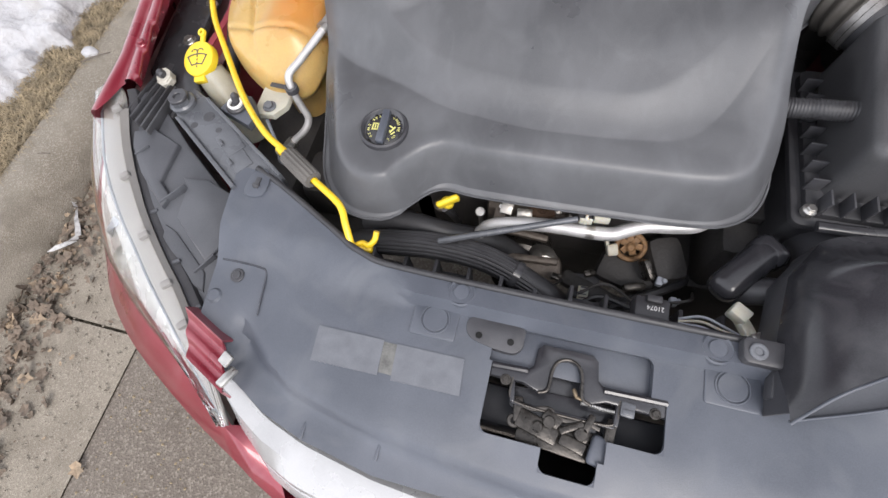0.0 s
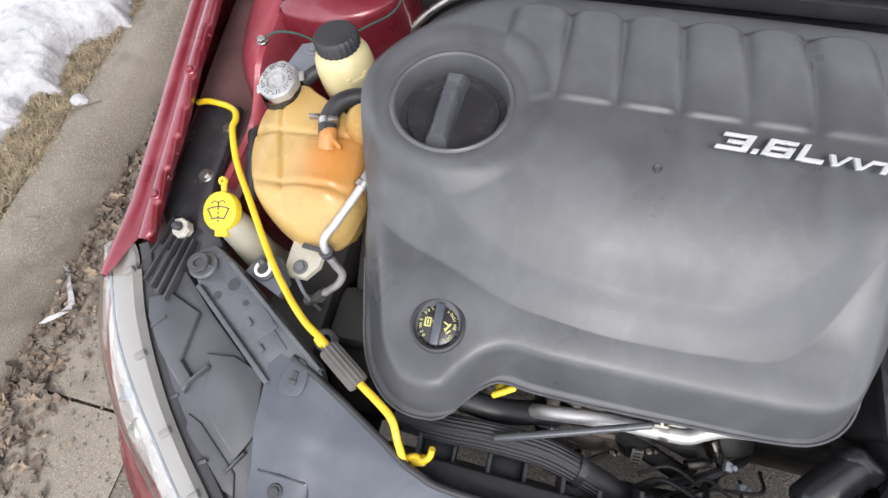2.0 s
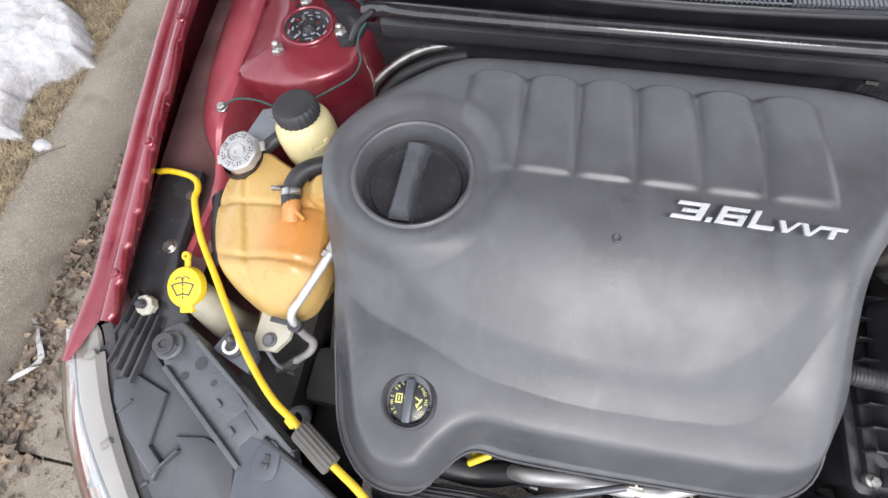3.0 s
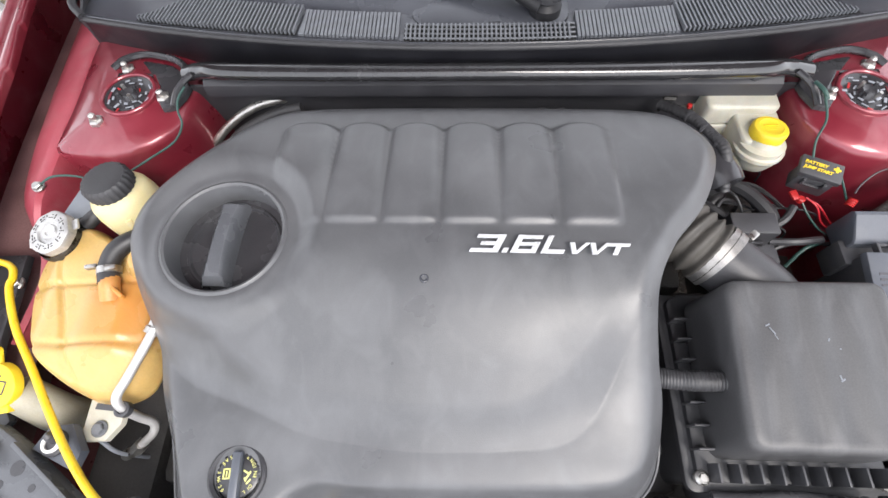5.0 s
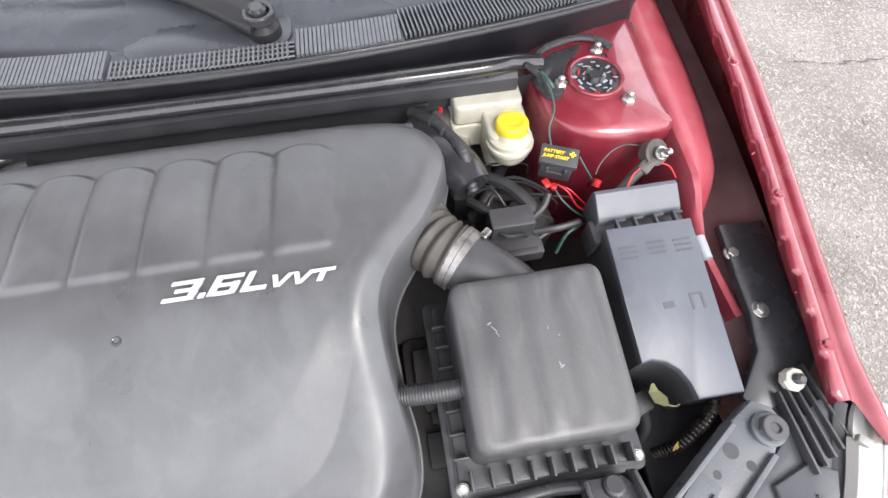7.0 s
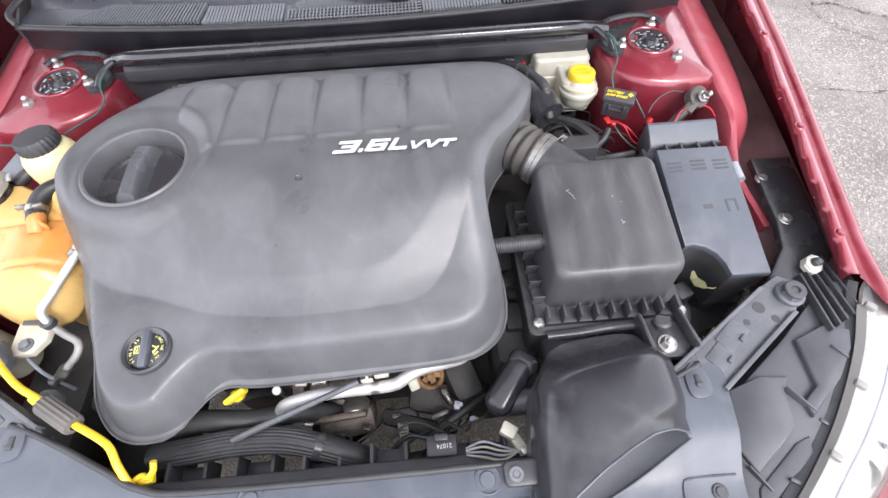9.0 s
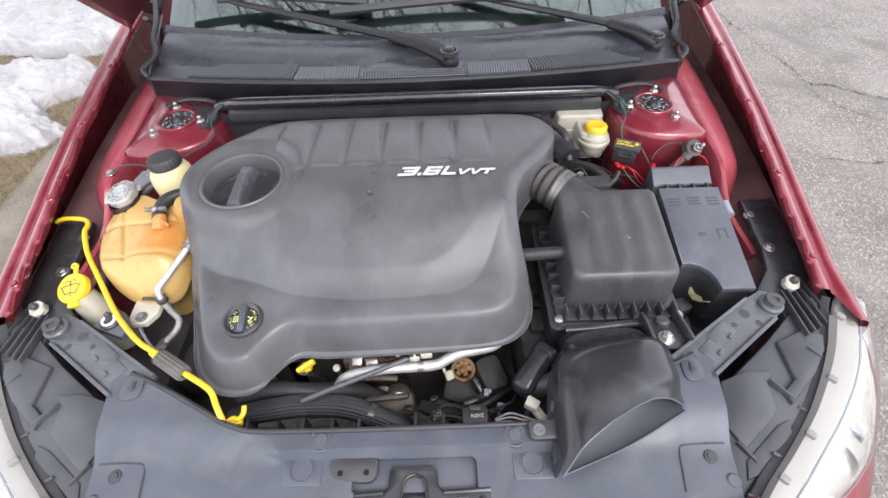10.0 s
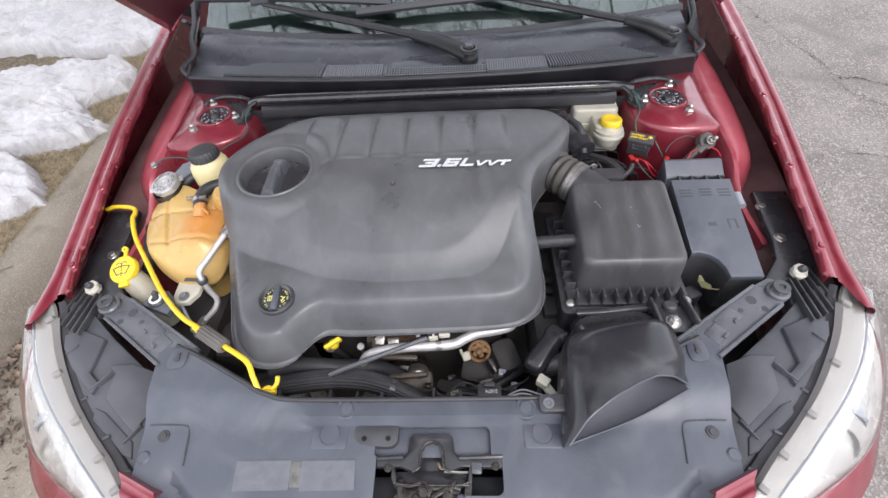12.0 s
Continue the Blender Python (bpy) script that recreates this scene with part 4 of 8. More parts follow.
for s in (-1, 1):
    lamp = part("headlight", sided(loft(lamp_rows([(0.05, -0.012), (0.1, -0.007), (0.5, -0.006), (0.9, -0.010), (0.97, -0.03)]), 0.003), s), REFLECTOR, car, "headlamp with pale bezel under a hazed clear lens", 40)
    part("reflector", sided(loft(lamp_rows([(0.97, -0.03), (1.08, -0.022), (1.35, -0.018), (1.6, -0.016), (1.8, -0.015), (1.93, -0.012), (1.985, -0.006)]), 0.002), s), mat("silvered_reflector", (0.58, 0.58, 0.57), 0.28, 0.45, scale=14, var=0.12), lamp, "bright reflector bowl", 40)
    lens = part("lens", sided(loft(lamp_rows([(0.0, 0.0), (0.1, 0.004), (0.5, 0.006), (1.0, 0.004), (1.25, 0.012), (1.5, 0.016), (1.75, 0.012), (1.92, 0.004), (2.0, 0.0)]), 0.002), s), GLASS, lamp, "clear polycarbonate lens", 50)
    lens.visible_shadow = False
    part("lens_flange", sided(loft(lamp_rows([(-0.10, -0.004), (0.06, 0.006), (0.07, -0.002), (-0.08, -0.02), (-0.10, -0.045)])[8:-10]), s), REFLECTOR, lamp, "pale moulded lens flange", 30)
    part("bezel_seam", sided(tube([C_SEAM[k] + Vector((0, 0, -0.012)) for k in range(2, n_along - 1, 3)], 0.002, 8, 4), s), STICKER, lamp, "grey bezel seam")
    for k in (8, 15, 22, 29, 35):
        a = C_HI[k]
        part("lens_tab", sided(box((0.011, 0.016, 0.010), pose(a.x + 0.006, a.y - 0.005, a.z + 0.005, 0, 0, 45), 0.003), s), REFLECTOR, lamp)
    for k, r in ((19, 0.036), (32, 0.03)):
        a = C_SEAM[k].lerp(C_LOW[k], 0.5)
        part("lamp_bowl", sided(lathe([(0.0, 0.0), (r * 0.6, 0.008), (r * 0.9, 0.024), (r, 0.045)], pose(a.x - 0.01, a.y + 0.01, a.z - 0.06, 60, 0, -40)), s), CHROME, lamp)
    a, b = C_SEAM[17].lerp(C_LOW[17], 0.25), C_SEAM[17].lerp(C_LOW[17], 0.8)
    part("bezel_fin", sided(loft([[a + Vector((0, 0.012, -0.02)), a + Vector((0.0, -0.012, -0.022))], [(a + b) / 2 + Vector((0, 0.012, -0.006)), (a + b) / 2 + Vector((0, -0.014, -0.008))], [b + Vector((0, 0.006, -0.03)), b + Vector((0, -0.008, -0.032))]], 0.003), s), LABEL, lamp, "grey divider fin")
    # lamp housing edge and moulded, slatted well behind the lamp
    def well_z(x, y):
        return 0.788 + 0.18 * (x - 0.6)

    def well_plate(pts, lift, bevel=0.004):
        return sided(prism(pts, lambda x, y: well_z(x, y) - 0.012, lambda x, y: well_z(x, y) + lift, bevel), s)

    rows_ = []
    for k in range(4, n_along - 9):
        a = C_HI[k]
        rows_.append([(a.x - 0.002, a.y + 0.002, a.z - 0.009), (a.x - 0.008, a.y + 0.007, a.z - 0.011), (a.x - 0.011, a.y + 0.010, a.z - 0.013), (a.x - 0.0125, a.y + 0.0115, a.z - 0.02), (a.x - 0.013, a.y + 0.012, a.z - 0.06)])
    part("lamp_housing_rim", sided(loft(rows_, 0.002), s), BLACK, lamp, "dark grey lamp housing rim", 35)
    for k in range(12, n_along - 10, 7):
        a = C_HI[k]
        part("rim_notch", sided(box((0.006, 0.013, 0.006), pose(a.x - 0.009, a.y + 0.008, a.z - 0.010, 0, 0, 45 + 6 * (k % 3)), 0.002), s), WELL, lamp)
    outer = [(C_HI[k].x - 0.010, C_HI[k].y + 0.009) for k in range(3, n_along - 8, 3)]
    well = part("lamp_well", sided(prism((outer + [(0.45, 0.12), (0.47, 0.29), (0.55, 0.325), (0.64, 0.39), (0.70, 0.44), (0.75, 0.47)])[::-1], 0.70, well_z, 0.002), s), WELL, car, "dark grey moulded well behind the headlamp")
    part("well_plate", well_plate([(0.651, 0.385), (0.648, 0.316), (0.623, 0.296), (0.626, 0.275), (0.683, 0.322), (0.716, 0.362), (0.727, 0.388), (0.70, 0.402)], 0.009, 0.003), WELL, well)
    part("well_plate", well_plate([(0.535, 0.325), (0.582, 0.339), (0.620, 0.333), (0.607, 0.318), (0.600, 0.268), (0.584, 0.254), (0.530, 0.212), (0.515, 0.25)], 0.006, 0.0025), WELL, well)
    part("well_plate", well_plate([(0.592, 0.245), (0.612, 0.252), (0.607, 0.232), (0.545, 0.178), (0.515, 0.168), (0.525, 0.196)], 0.003, 0.002), WELL, well)
    for (xa, ya), (xb, yb_), lift in (((0.607, 0.318), (0.632, 0.281), 0.011), ((0.690, 0.368), (0.704, 0.348), 0.0105), ((0.520, 0.224), (0.538, 0.192), 0.007)):
        mx_, my_ = (xa + xb) / 2, (ya + yb_) / 2
        part("well_rib", sided(boxat(mx_, my_, well_z(mx_, my_) + lift - 0.008, math.hypot(xb - xa, yb_ - ya), 0.003, 0.020, math.degrees(math.atan2(yb_ - ya, xb - xa)), bevel=0.001), s), WELL, well)
    for k in range(5):
        part("slat", sided(box((0.004, 0.10, 0.02), pose(0.702 + 0.0135 * k, 0.438 + 0.007 * k, 0.811, -4, 0, -2 + 1.5 * k), 0.0013), s), BLACK, well)
    part("slat_tray", sided(prism([(0.69, 0.395), (0.70, 0.49), (0.77, 0.49), (0.775, 0.44), (0.735, 0.395)][::-1], 0.78, 0.800, 0.002), s), BLACK, well)
    # arm from the wing to the panel
    f = prism([(0.684, 0.452), (0.678, 0.472), (0.656, 0.484), (0.615, 0.463), (0.44, 0.352), (0.43, 0.335), (0.50, 0.312), (0.655, 0.418)], 0.806, 0.827, 0.004)
    arm = part("support_arm", mirror(f) if s < 0 else f, ARM, car, "grey-black moulded support arm")
    f = join(prism([(0.615, 0.463), (0.437, 0.350), (0.439, 0.345), (0.618, 0.458)], 0.82, 0.836, 0.001), prism([(0.650, 0.421), (0.500, 0.319), (0.503, 0.313), (0.654, 0.416)], 0.82, 0.834, 0.001))
    part("arm_flange", mirror(f) if s < 0 else f, ARM, arm)
    f = join(disc(0.657, 0.448, 0.825, 0.021, 0.012), disc(0.657, 0.448, 0.835, 0.016, 0.009, seg=6))
    part("arm_boss", mirror(f) if s < 0 else f, ARM, arm)
    f = join(ring(0.657, 0.448, 0.843, 0.006, 0.0155, 0.005), disc(0.657, 0.448, 0.843, 0.0062, 0.002))
    part("arm_bush", mirror(f) if s < 0 else f, BLACK, arm)
    for x, y, r in ((0.603, 0.432, 0.0095), (0.62, 0.412, 0.006), (0.575, 0.41, 0.005)):
        f = disc(x, y, 0.8255, r, 0.002, bevel=0.1)
        part("arm_hole", mirror(f) if s < 0 else f, GLOSS, arm, "dark hole")
    for x, y, sx, sy in ((0.545, 0.392, 0.05, 0.03), (0.515, 0.362, 0.035, 0.03)):
        f = join(boxat(x, y, 0.827, sx, sy, 0.004, 38, bevel=0.0015), boxat(x + 0.012, y - 0.006, 0.83, 0.012, 0.006, 0.006, 38, bevel=0.001))
        part("arm_pad", mirror(f) if s < 0 else f, ARM, arm)
    # white bush and side bracket with two bolts
    f = join(disc(0.725, 0.5, 0.815, 0.015, 0.014, 15, bevel=0.3, seg=8), ring(0.725, 0.5, 0.824, 0.006, 0.014, 0.006, 15, seg=8))
    bush = part("bush", mirror(f) if s < 0 else f, mat("aged_nylon", (0.47, 0.45, 0.39), 0.45, scale=60, var=0.3), car, "off-white plastic adjuster nut")
    f = join(disc(0.725, 0.499, 0.828, 0.0075, 0.013, 15, seg=6))
    part("adjuster", mirror(f) if s < 0 else f, BLACK, bush)
    f = prism([(0.812, 0.738), (0.738, 0.741), (0.728, 0.665), (0.722, 0.60), (0.708, 0.545), (0.66, 0.49), (0.675, 0.465), (0.745, 0.48), (0.782, 0.52), (0.796, 0.60), (0.806, 0.68)], lambda x, y: 0.80 - 0.02 * (0.8 - y), lambda x, y: 0.812 - 0.03 * (0.7 - y), 0.004)
    bracket = part("side_bracket", mirror(f) if s < 0 else f, GLOSS, car, "black plastic side bracket")
    for y in (0.692, 0.60):
        f = join(disc(0.74, y, 0.806, 0.0125, 0.004), disc(0.74, y, 0.81, 0.0085, 0.005, seg=6))
        part("bracket_bolt", mirror(f) if s < 0 else f, STEEL, bracket)
    # bumper corner below the lamp
    rows_ = []
    for k in range(n_along):
        a, b = C_LOW[k], C_NOSE[k]
        c = a.lerp(b, 0.5) + Vector(((b - a).x, (b - a).y, 0)) * 0.18 + Vector((0, 0, 0.012))
        rows_.append([a + Vector((-0.004, 0.004, -0.01)), a, c, b, (b.x + 0.006, b.y - 0.004, 0.55), (b.x + 0.004, b.y - 0.002, 0.42), (b.x - 0.02, b.y + 0.015, 0.28), (b.x - 0.05, b.y + 0.04, 0.22)])
    for a, b in ((Vector((0.395, -0.015, 0.712)), Vector((0.36, -0.078, 0.64))), (Vector((0.34, -0.045, 0.69)), Vector((0.30, -0.10, 0.63)))):
        rows_.append([a + Vector((-0.004, 0.03, -0.01)), a, a.lerp(b, 0.5) + Vector((0, -0.01, 0.01)), b, (b.x, b.y, 0.55), (b.x, b.y, 0.42), (b.x, b.y + 0.015, 0.28), (b.x, b.y + 0.04, 0.22)])
    part("bumper_corner", sided(loft(rows_), s), RED, car, "red painted bumper corner", 50)
    rows_ = []
    for v in np.linspace(0, 1, 9):
        a, b = Vector((0.492, 0.136, 0.822)).lerp(Vector((0.422, 0.106, 0.822)), v), Vector((0.470, 0.076, 0.808)).lerp(Vector((0.404, 0.046, 0.806)), v)
        rows_.append([a + Vector((0, 0.006, -0.02)), *(a.lerp(b, w) + Vector((0, 0, 0.0035 * math.cos(w * 6.3 * 2))) for w in np.linspace(0, 1, 14)), b + Vector((0, -0.004, -0.02))])
    part("bumper_lip", sided(loft(rows_, 0.003), s), RED, car, "red bumper lip beside the lamp", 50)
    f = join(boxat(0.411, 0.086, 0.818, 0.016, 0.016, 0.006, 25, 10, bevel=0.002), boxat(0.405, 0.066, 0.81, 0.012, 0.028, 0.008, 20, -12, bevel=0.003))
    part("trim_clip", mirror(f) if s < 0 else f, STEEL, car, "bright folded trim clip")

G_X = [0.0, 0.1, 0.2, 0.3, 0.36, 0.41, 0.45]
G_Y = [-0.008, -0.006, 0.0, 0.016, 0.034, 0.06, 0.09]
rows_ = [[(x, ip(abs(x), G_X, G_Y) - dy, z - 0.03 * sm((abs(x) - 0.3) / 0.15) * (dy > 0.03)) for dy, z in ((-0.012, 0.745), (0.004, 0.758), (0.03, 0.757), (0.052, 0.745), (0.058, 0.73), (0.054, 0.722), (0.062, 0.72), (0.075, 0.70), (0.085, 0.66), (0.08, 0.62))] for x in np.linspace(-0.445, 0.445, 60)]
part("grille_surround", loft(rows_, 0.003), mat("silver_grille", (0.42, 0.42, 0.42), 0.25, 0.3, scale=14, var=0.1), car, "bright silver grille surround", 30)
rows_ = [[(x, ip(abs(x), G_X, G_Y) - dy - 0.02, z) for dy, z in ((0.05, 0.635), (0.09, 0.63), (0.11, 0.58), (0.12, 0.5), (0.11, 0.36), (0.06, 0.24))] for x in np.linspace(-0.47, 0.47, 40)]
part("bumper", loft(rows_), RED, car, "red painted front bumper", 40)
part("under_tray", join(boxat(0.0, 0.05, 0.3, 0.9, 0.1, 0.02), boxat(0.55, 0.3, 0.42, 0.25, 0.3, 0.01, bevel=0.002), boxat(-0.55, 0.3, 0.42, 0.25, 0.3, 0.01, bevel=0.002)), BLACK, car)

# ---- cowl, windscreen, bonnet ----
def lip(x):
    q = (x / 0.6) ** 2
    return 1.016 + 0.085 * q, 0.979 - 0.024 * q


def base(x):
    q = (abs(x) / 0.7) ** 2
    return 1.215 + 0.13 * q, 0.985 - 0.012 * q


xs = np.linspace(-0.70, 0.70, 61)
rows_ = []
for x in xs:
    (y0, z0), (y1, z1) = lip(x), base(x)
    m_ = math.exp(-(((x - 0.02) / 0.13) ** 6))
    rows_.append([(x, y0 + 0.012, z0 - 0.10), (x, y0 + 0.004, z0 - 0.03), (x, y0 - 0.002, z0 - 0.004), (x, y0 + 0.004, z0 + 0.001), (x, y0 + 0.012, z0 - 0.004), (x, y0 + 0.075, z0 - 0.006 - 0.006 * m_),
                  (x, y0 + 0.09, z0 + 0.004 - 0.016 * m_), (x, (y0 + y1) / 2 + 0.03, (z0 + z1) / 2 + 0.008 - 0.014 * m_), (x, y1 - 0.03, z1 + 0.004), (x, y1, z1), (x, y1 + 0.01, z1 - 0.05)])
cowl = part("cowl_panel", loft([r[2:] for r in rows_], 0.003), COWL, car, "dark grey plastic scuttle panel under the windscreen", 28)
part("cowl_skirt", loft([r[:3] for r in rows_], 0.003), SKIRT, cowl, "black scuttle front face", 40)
part("cowl_seal", tube([(x, lip(x)[0] - 0.002, lip(x)[1] - 0.003) for x in np.linspace(-0.69, 0.69, 20)], 0.005, 10, 4), RUBBER, cowl, "dusty rubber bonnet seal")
for s in (-1, 1):
    pts = [(s * 0.69, lip(0.69)[0], lip(0.69)[1]), (s * 0.715, 1.16, 0.955), (s * 0.70, 1.22, 0.965), (s * 0.735, 1.30, 0.97), (s * 0.75, 1.38, 0.985), (s * 0.775, 1.48, 1.02)]
    part("cowl_end_seal", tube(pts, 0.007, 10, 6), RUBBER, cowl)
    rows_ = [[(s * 0.69, 1.12, 0.95), (s * 0.71, 1.14, 0.88), (s * 0.72, 1.15, 0.7)], [(s * 0.71, 1.2, 0.96), (s * 0.74, 1.22, 0.88), (s * 0.76, 1.24, 0.7)], [(s * 0.73, 1.30, 0.965), (s * 0.78, 1.32, 0.9), (s * 0.82, 1.32, 0.7)], [(s * 0.75, 1.42, 0.985), (s * 0.82, 1.42, 0.9), (s * 0.87, 1.42, 0.7)]]
    part("cowl_end", loft(rows_, 0.004), BLACK, cowl)


def slats(x0, x1, step, w, y_in, y_out, lift):
    """A row of thin bars across the scuttle between two ends."""
    n = int((x1 - x0) / step)
    vs, fs = [], []
    for k in range(n):
        x = x0 + (k + 0.5) * step
        y, z = lip(x)
        z += lift - 0.004
        i = len(vs)
        far = y_out - (y_out - y_in) * 0.9 * sm((abs(x) - 0.50) / 0.085)
        lean = 0.35 * x * (abs(x) > 0.29)
        for yy in (y + y_in, y + far):
            xk = x - lean * (yy - y)
            vs += [(xk - w / 2, yy, z - 0.004), (xk - w / 2, yy, z + 0.0035), (xk + w / 2, yy, z + 0.0035), (xk + w / 2, yy, z - 0.004)]
        fs += [(i, i + 1, i + 5, i + 4), (i + 1, i + 2, i + 6, i + 5), (i + 2, i + 3, i + 7, i + 6), (i, i + 3, i + 2, i + 1), (i + 4, i + 5, i + 6, i + 7)]
    return bm_of(vs, fs)


for x0, x1 in ((-0.585, -0.297), (0.294, 0.585)):
    # near-black sheet on the panel paints the shade between the slats
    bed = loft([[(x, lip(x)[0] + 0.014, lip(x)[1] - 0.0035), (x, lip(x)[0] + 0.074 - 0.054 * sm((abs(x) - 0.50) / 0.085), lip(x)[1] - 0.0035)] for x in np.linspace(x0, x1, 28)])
    bedp = part("grille_bed", bed, mat("grille_shadow", (0.006, 0.006, 0.006), 0.8), cowl, "black sheet drawing the shade behind the slats")
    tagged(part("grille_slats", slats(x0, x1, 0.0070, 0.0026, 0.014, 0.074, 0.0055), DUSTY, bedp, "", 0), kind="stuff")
for x0, x1 in ((-0.295, -0.128), (0.134, 0.292)):
    tagged(part("closed_ribs", slats(x0, x1, 0.0062, 0.0045, 0.014, 0.07, 0.001), DUSTY, cowl, "dusty closed grille ribs", 0), kind="stuff")
# same painted shade under the middle mesh
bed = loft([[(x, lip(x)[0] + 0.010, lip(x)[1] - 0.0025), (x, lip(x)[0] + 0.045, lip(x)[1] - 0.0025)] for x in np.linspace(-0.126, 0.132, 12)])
bedp = part("grille_bed", bed, mat("grille_shadow_mid", (0.006, 0.006, 0.006), 0.8), cowl, "black sheet drawing the shade under the mesh")
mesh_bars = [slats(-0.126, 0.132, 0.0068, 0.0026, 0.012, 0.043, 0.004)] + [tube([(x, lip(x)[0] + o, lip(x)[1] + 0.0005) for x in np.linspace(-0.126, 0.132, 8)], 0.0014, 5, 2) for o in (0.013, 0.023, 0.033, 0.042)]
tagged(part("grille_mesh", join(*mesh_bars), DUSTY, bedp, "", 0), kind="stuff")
part("wiper_tray", prism(rrect(-0.118, 1.065, 0.128, 1.15, 0.03), 0.955, 0.9735, 0.004), COWL, cowl)
part("tray_slot", boxat(0.012, 1.069, 0.9735, 0.018, 0.006, 0.002, bevel=0.001), GLOSS, cowl)

# windscreen
xs = np.linspace(-0.72, 0.72, 31)
rows_ = [[(x * (1 - 0.08 * f), base(x)[0] + 0.012 + 0.85 * f, base(x)[1] - 0.012 + 0.47 * f + 0.02 * math.sin(math.pi * f)) for x in xs] for f in np.linspace(0, 1, 8)]
screen = part("windscreen", loft(rows_, 0.004), TINT, car, "greenish windscreen reflecting bare branches", 60)
screen.visible_shadow = False
# edge band made wider than real to paint the bonnet's dark reflection
part("frit_band", loft([[(x, base(x)[0] + 0.014 + o, base(x)[1] - 0.017 + o * 0.553) for x in xs] for o in (0, 0.05, 0.10, 0.15)], 0.002), SKIRT, screen, "black ceramic edge band widened to draw the dark bonnet reflection")
part("screen_trim", loft([[(x, base(x)[0] + 0.004 + o, base(x)[1] + 0.0 + o * 0.553 + 0.003) for x in xs] for o in (-0.012, 0.0, 0.006, 0.008)], 0.003), DEEP, screen, "matt black lower screen trim")
part("dashboard", loft([[(x, base(x)[0] + o, base(x)[1] + z) for x in xs] for o, z in ((0.02, -0.06), (0.2, -0.03), (0.45, -0.02), (0.6, -0.1), (0.62, -0.4))], 0.004), DEEP, car, "black dashboard behind the screen")
part("roof", loft([[(x * (1 - 0.1 * f), 2.2 + 1.9 * f, 1.445 + 0.05 * math.sin(math.pi * f) - 0.02 * (x / 0.7) ** 2) for x in np.linspace(-0.66, 0.66, 15)] for f in np.linspace(0, 1, 8)], 0.004), RED, car, "red roof")
for s in (-1, 1):
    part("pillar", tube([(s * 0.80, 1.46, 0.99), (s * 0.78, 1.7, 1.14), (s * 0.71, 2.22, 1.44)], 0.035, 10), DEEP, car, "black screen pillar")
    part("door_side", loft([[(s * 0.93, y, 0.3), (s * 0.945, y, 0.6), (s * 0.92, y, 0.95), (s * 0.72, y, 1.40)] for y in np.linspace(2.3, 4.4, 6)], 0.004), RED, car)
    for y in (1.05, 3.8):
        part("wheel", lathe([(0.12, -0.09), (0.30, -0.1), (0.325, -0.08), (0.33, 0), (0.325, 0.08), (0.30, 0.1), (0.12, 0.09)], pose(s * 0.80, y, 0.325, 0, 90, 0)), RUBBER, car, "black road wheel")


WIPER = mat("wiper_enamel", (0.018, 0.018, 0.02), 0.45, scale=30, dust=0.004, spec=0.35)


def wiper(pivot, elbow, end, b0, b1):
    w = part("wiper", join(tube([pivot, tuple(0.5 * (a + b) + d for a, b, d in zip(pivot, elbow, (0, 0, 0.006))), elbow], lambda f: 0.029 - 0.009 * f, 12, 8, flat=0.6)), WIPER, car, "black wiper arm", 50)
    part("wiper_rod", tube([elbow, tuple(0.5 * (a + b) for a, b in zip(elbow, end)), end], lambda f: 0.0135 - 0.004 * f, 8, 6, flat=0.7), WIPER, w)
    part("wiper_blade", join(tube([b0, tuple(0.5 * (a + b) + c for a, b, c in zip(b0, b1, (0, 0, 0.006))), b1], 0.0125, 8, 8, flat=0.9), boxat(end[0], end[1], end[2] + 0.006, 0.07, 0.018, 0.014, 10, bevel=0.004)), DEEP, w, "black rubber wiper blade")
    part("wiper_nut", join(lathe([(0.0, 0.006), (0.009, 0.006), (0.013, 0.002), (0.013, -0.004)], pose(pivot[0], pivot[1], pivot[2] + 0.019)), ring(pivot[0], pivot[1], pivot[2] + 0.008, 0.016, 0.023, 0.011)), GLOSS, w)
    part("wiper_post", disc(pivot[0], pivot[1], pivot[2] - 0.05, 0.024, 0.06), WIPER, w)
    return w


wiper((0.09, 1.095, 0.992), (-0.055, 1.19, 1.004), (-0.50, 1.34, 1.045), (-0.70, 1.375, 1.055), (-0.12, 1.295, 1.05))
wiper((0.638, 1.192, 0.965), (0.52, 1.235, 0.998), (0.10, 1.33, 1.055), (-0.22, 1.275, 1.035), (0.45, 1.30, 1.055))

# bonnet, hinged at its rear edge and raised
H_TILT = radians(43)


def bonnet_pt(u, v, lift=0.0):
    """u: -1..1 across, v: 0 (rear corners) to 1.15 (front) along the shut bonnet; raised about the hinge."""
    x = u * (0.855 - 0.10 * max(0, v - 0.5))
    along_ = v + 0.48 * (1 - u * u) * (1 - min(1, v))
    h = 0.035 * (1 - u * u) + 0.02 * math.sin(math.pi * min(1, v / 1.15)) + lift
    return (x, 1.415 - along_ * math.cos(H_TILT) - h * math.sin(H_TILT), 0.952 + along_ * math.sin(H_TILT) - h * -math.cos(H_TILT))


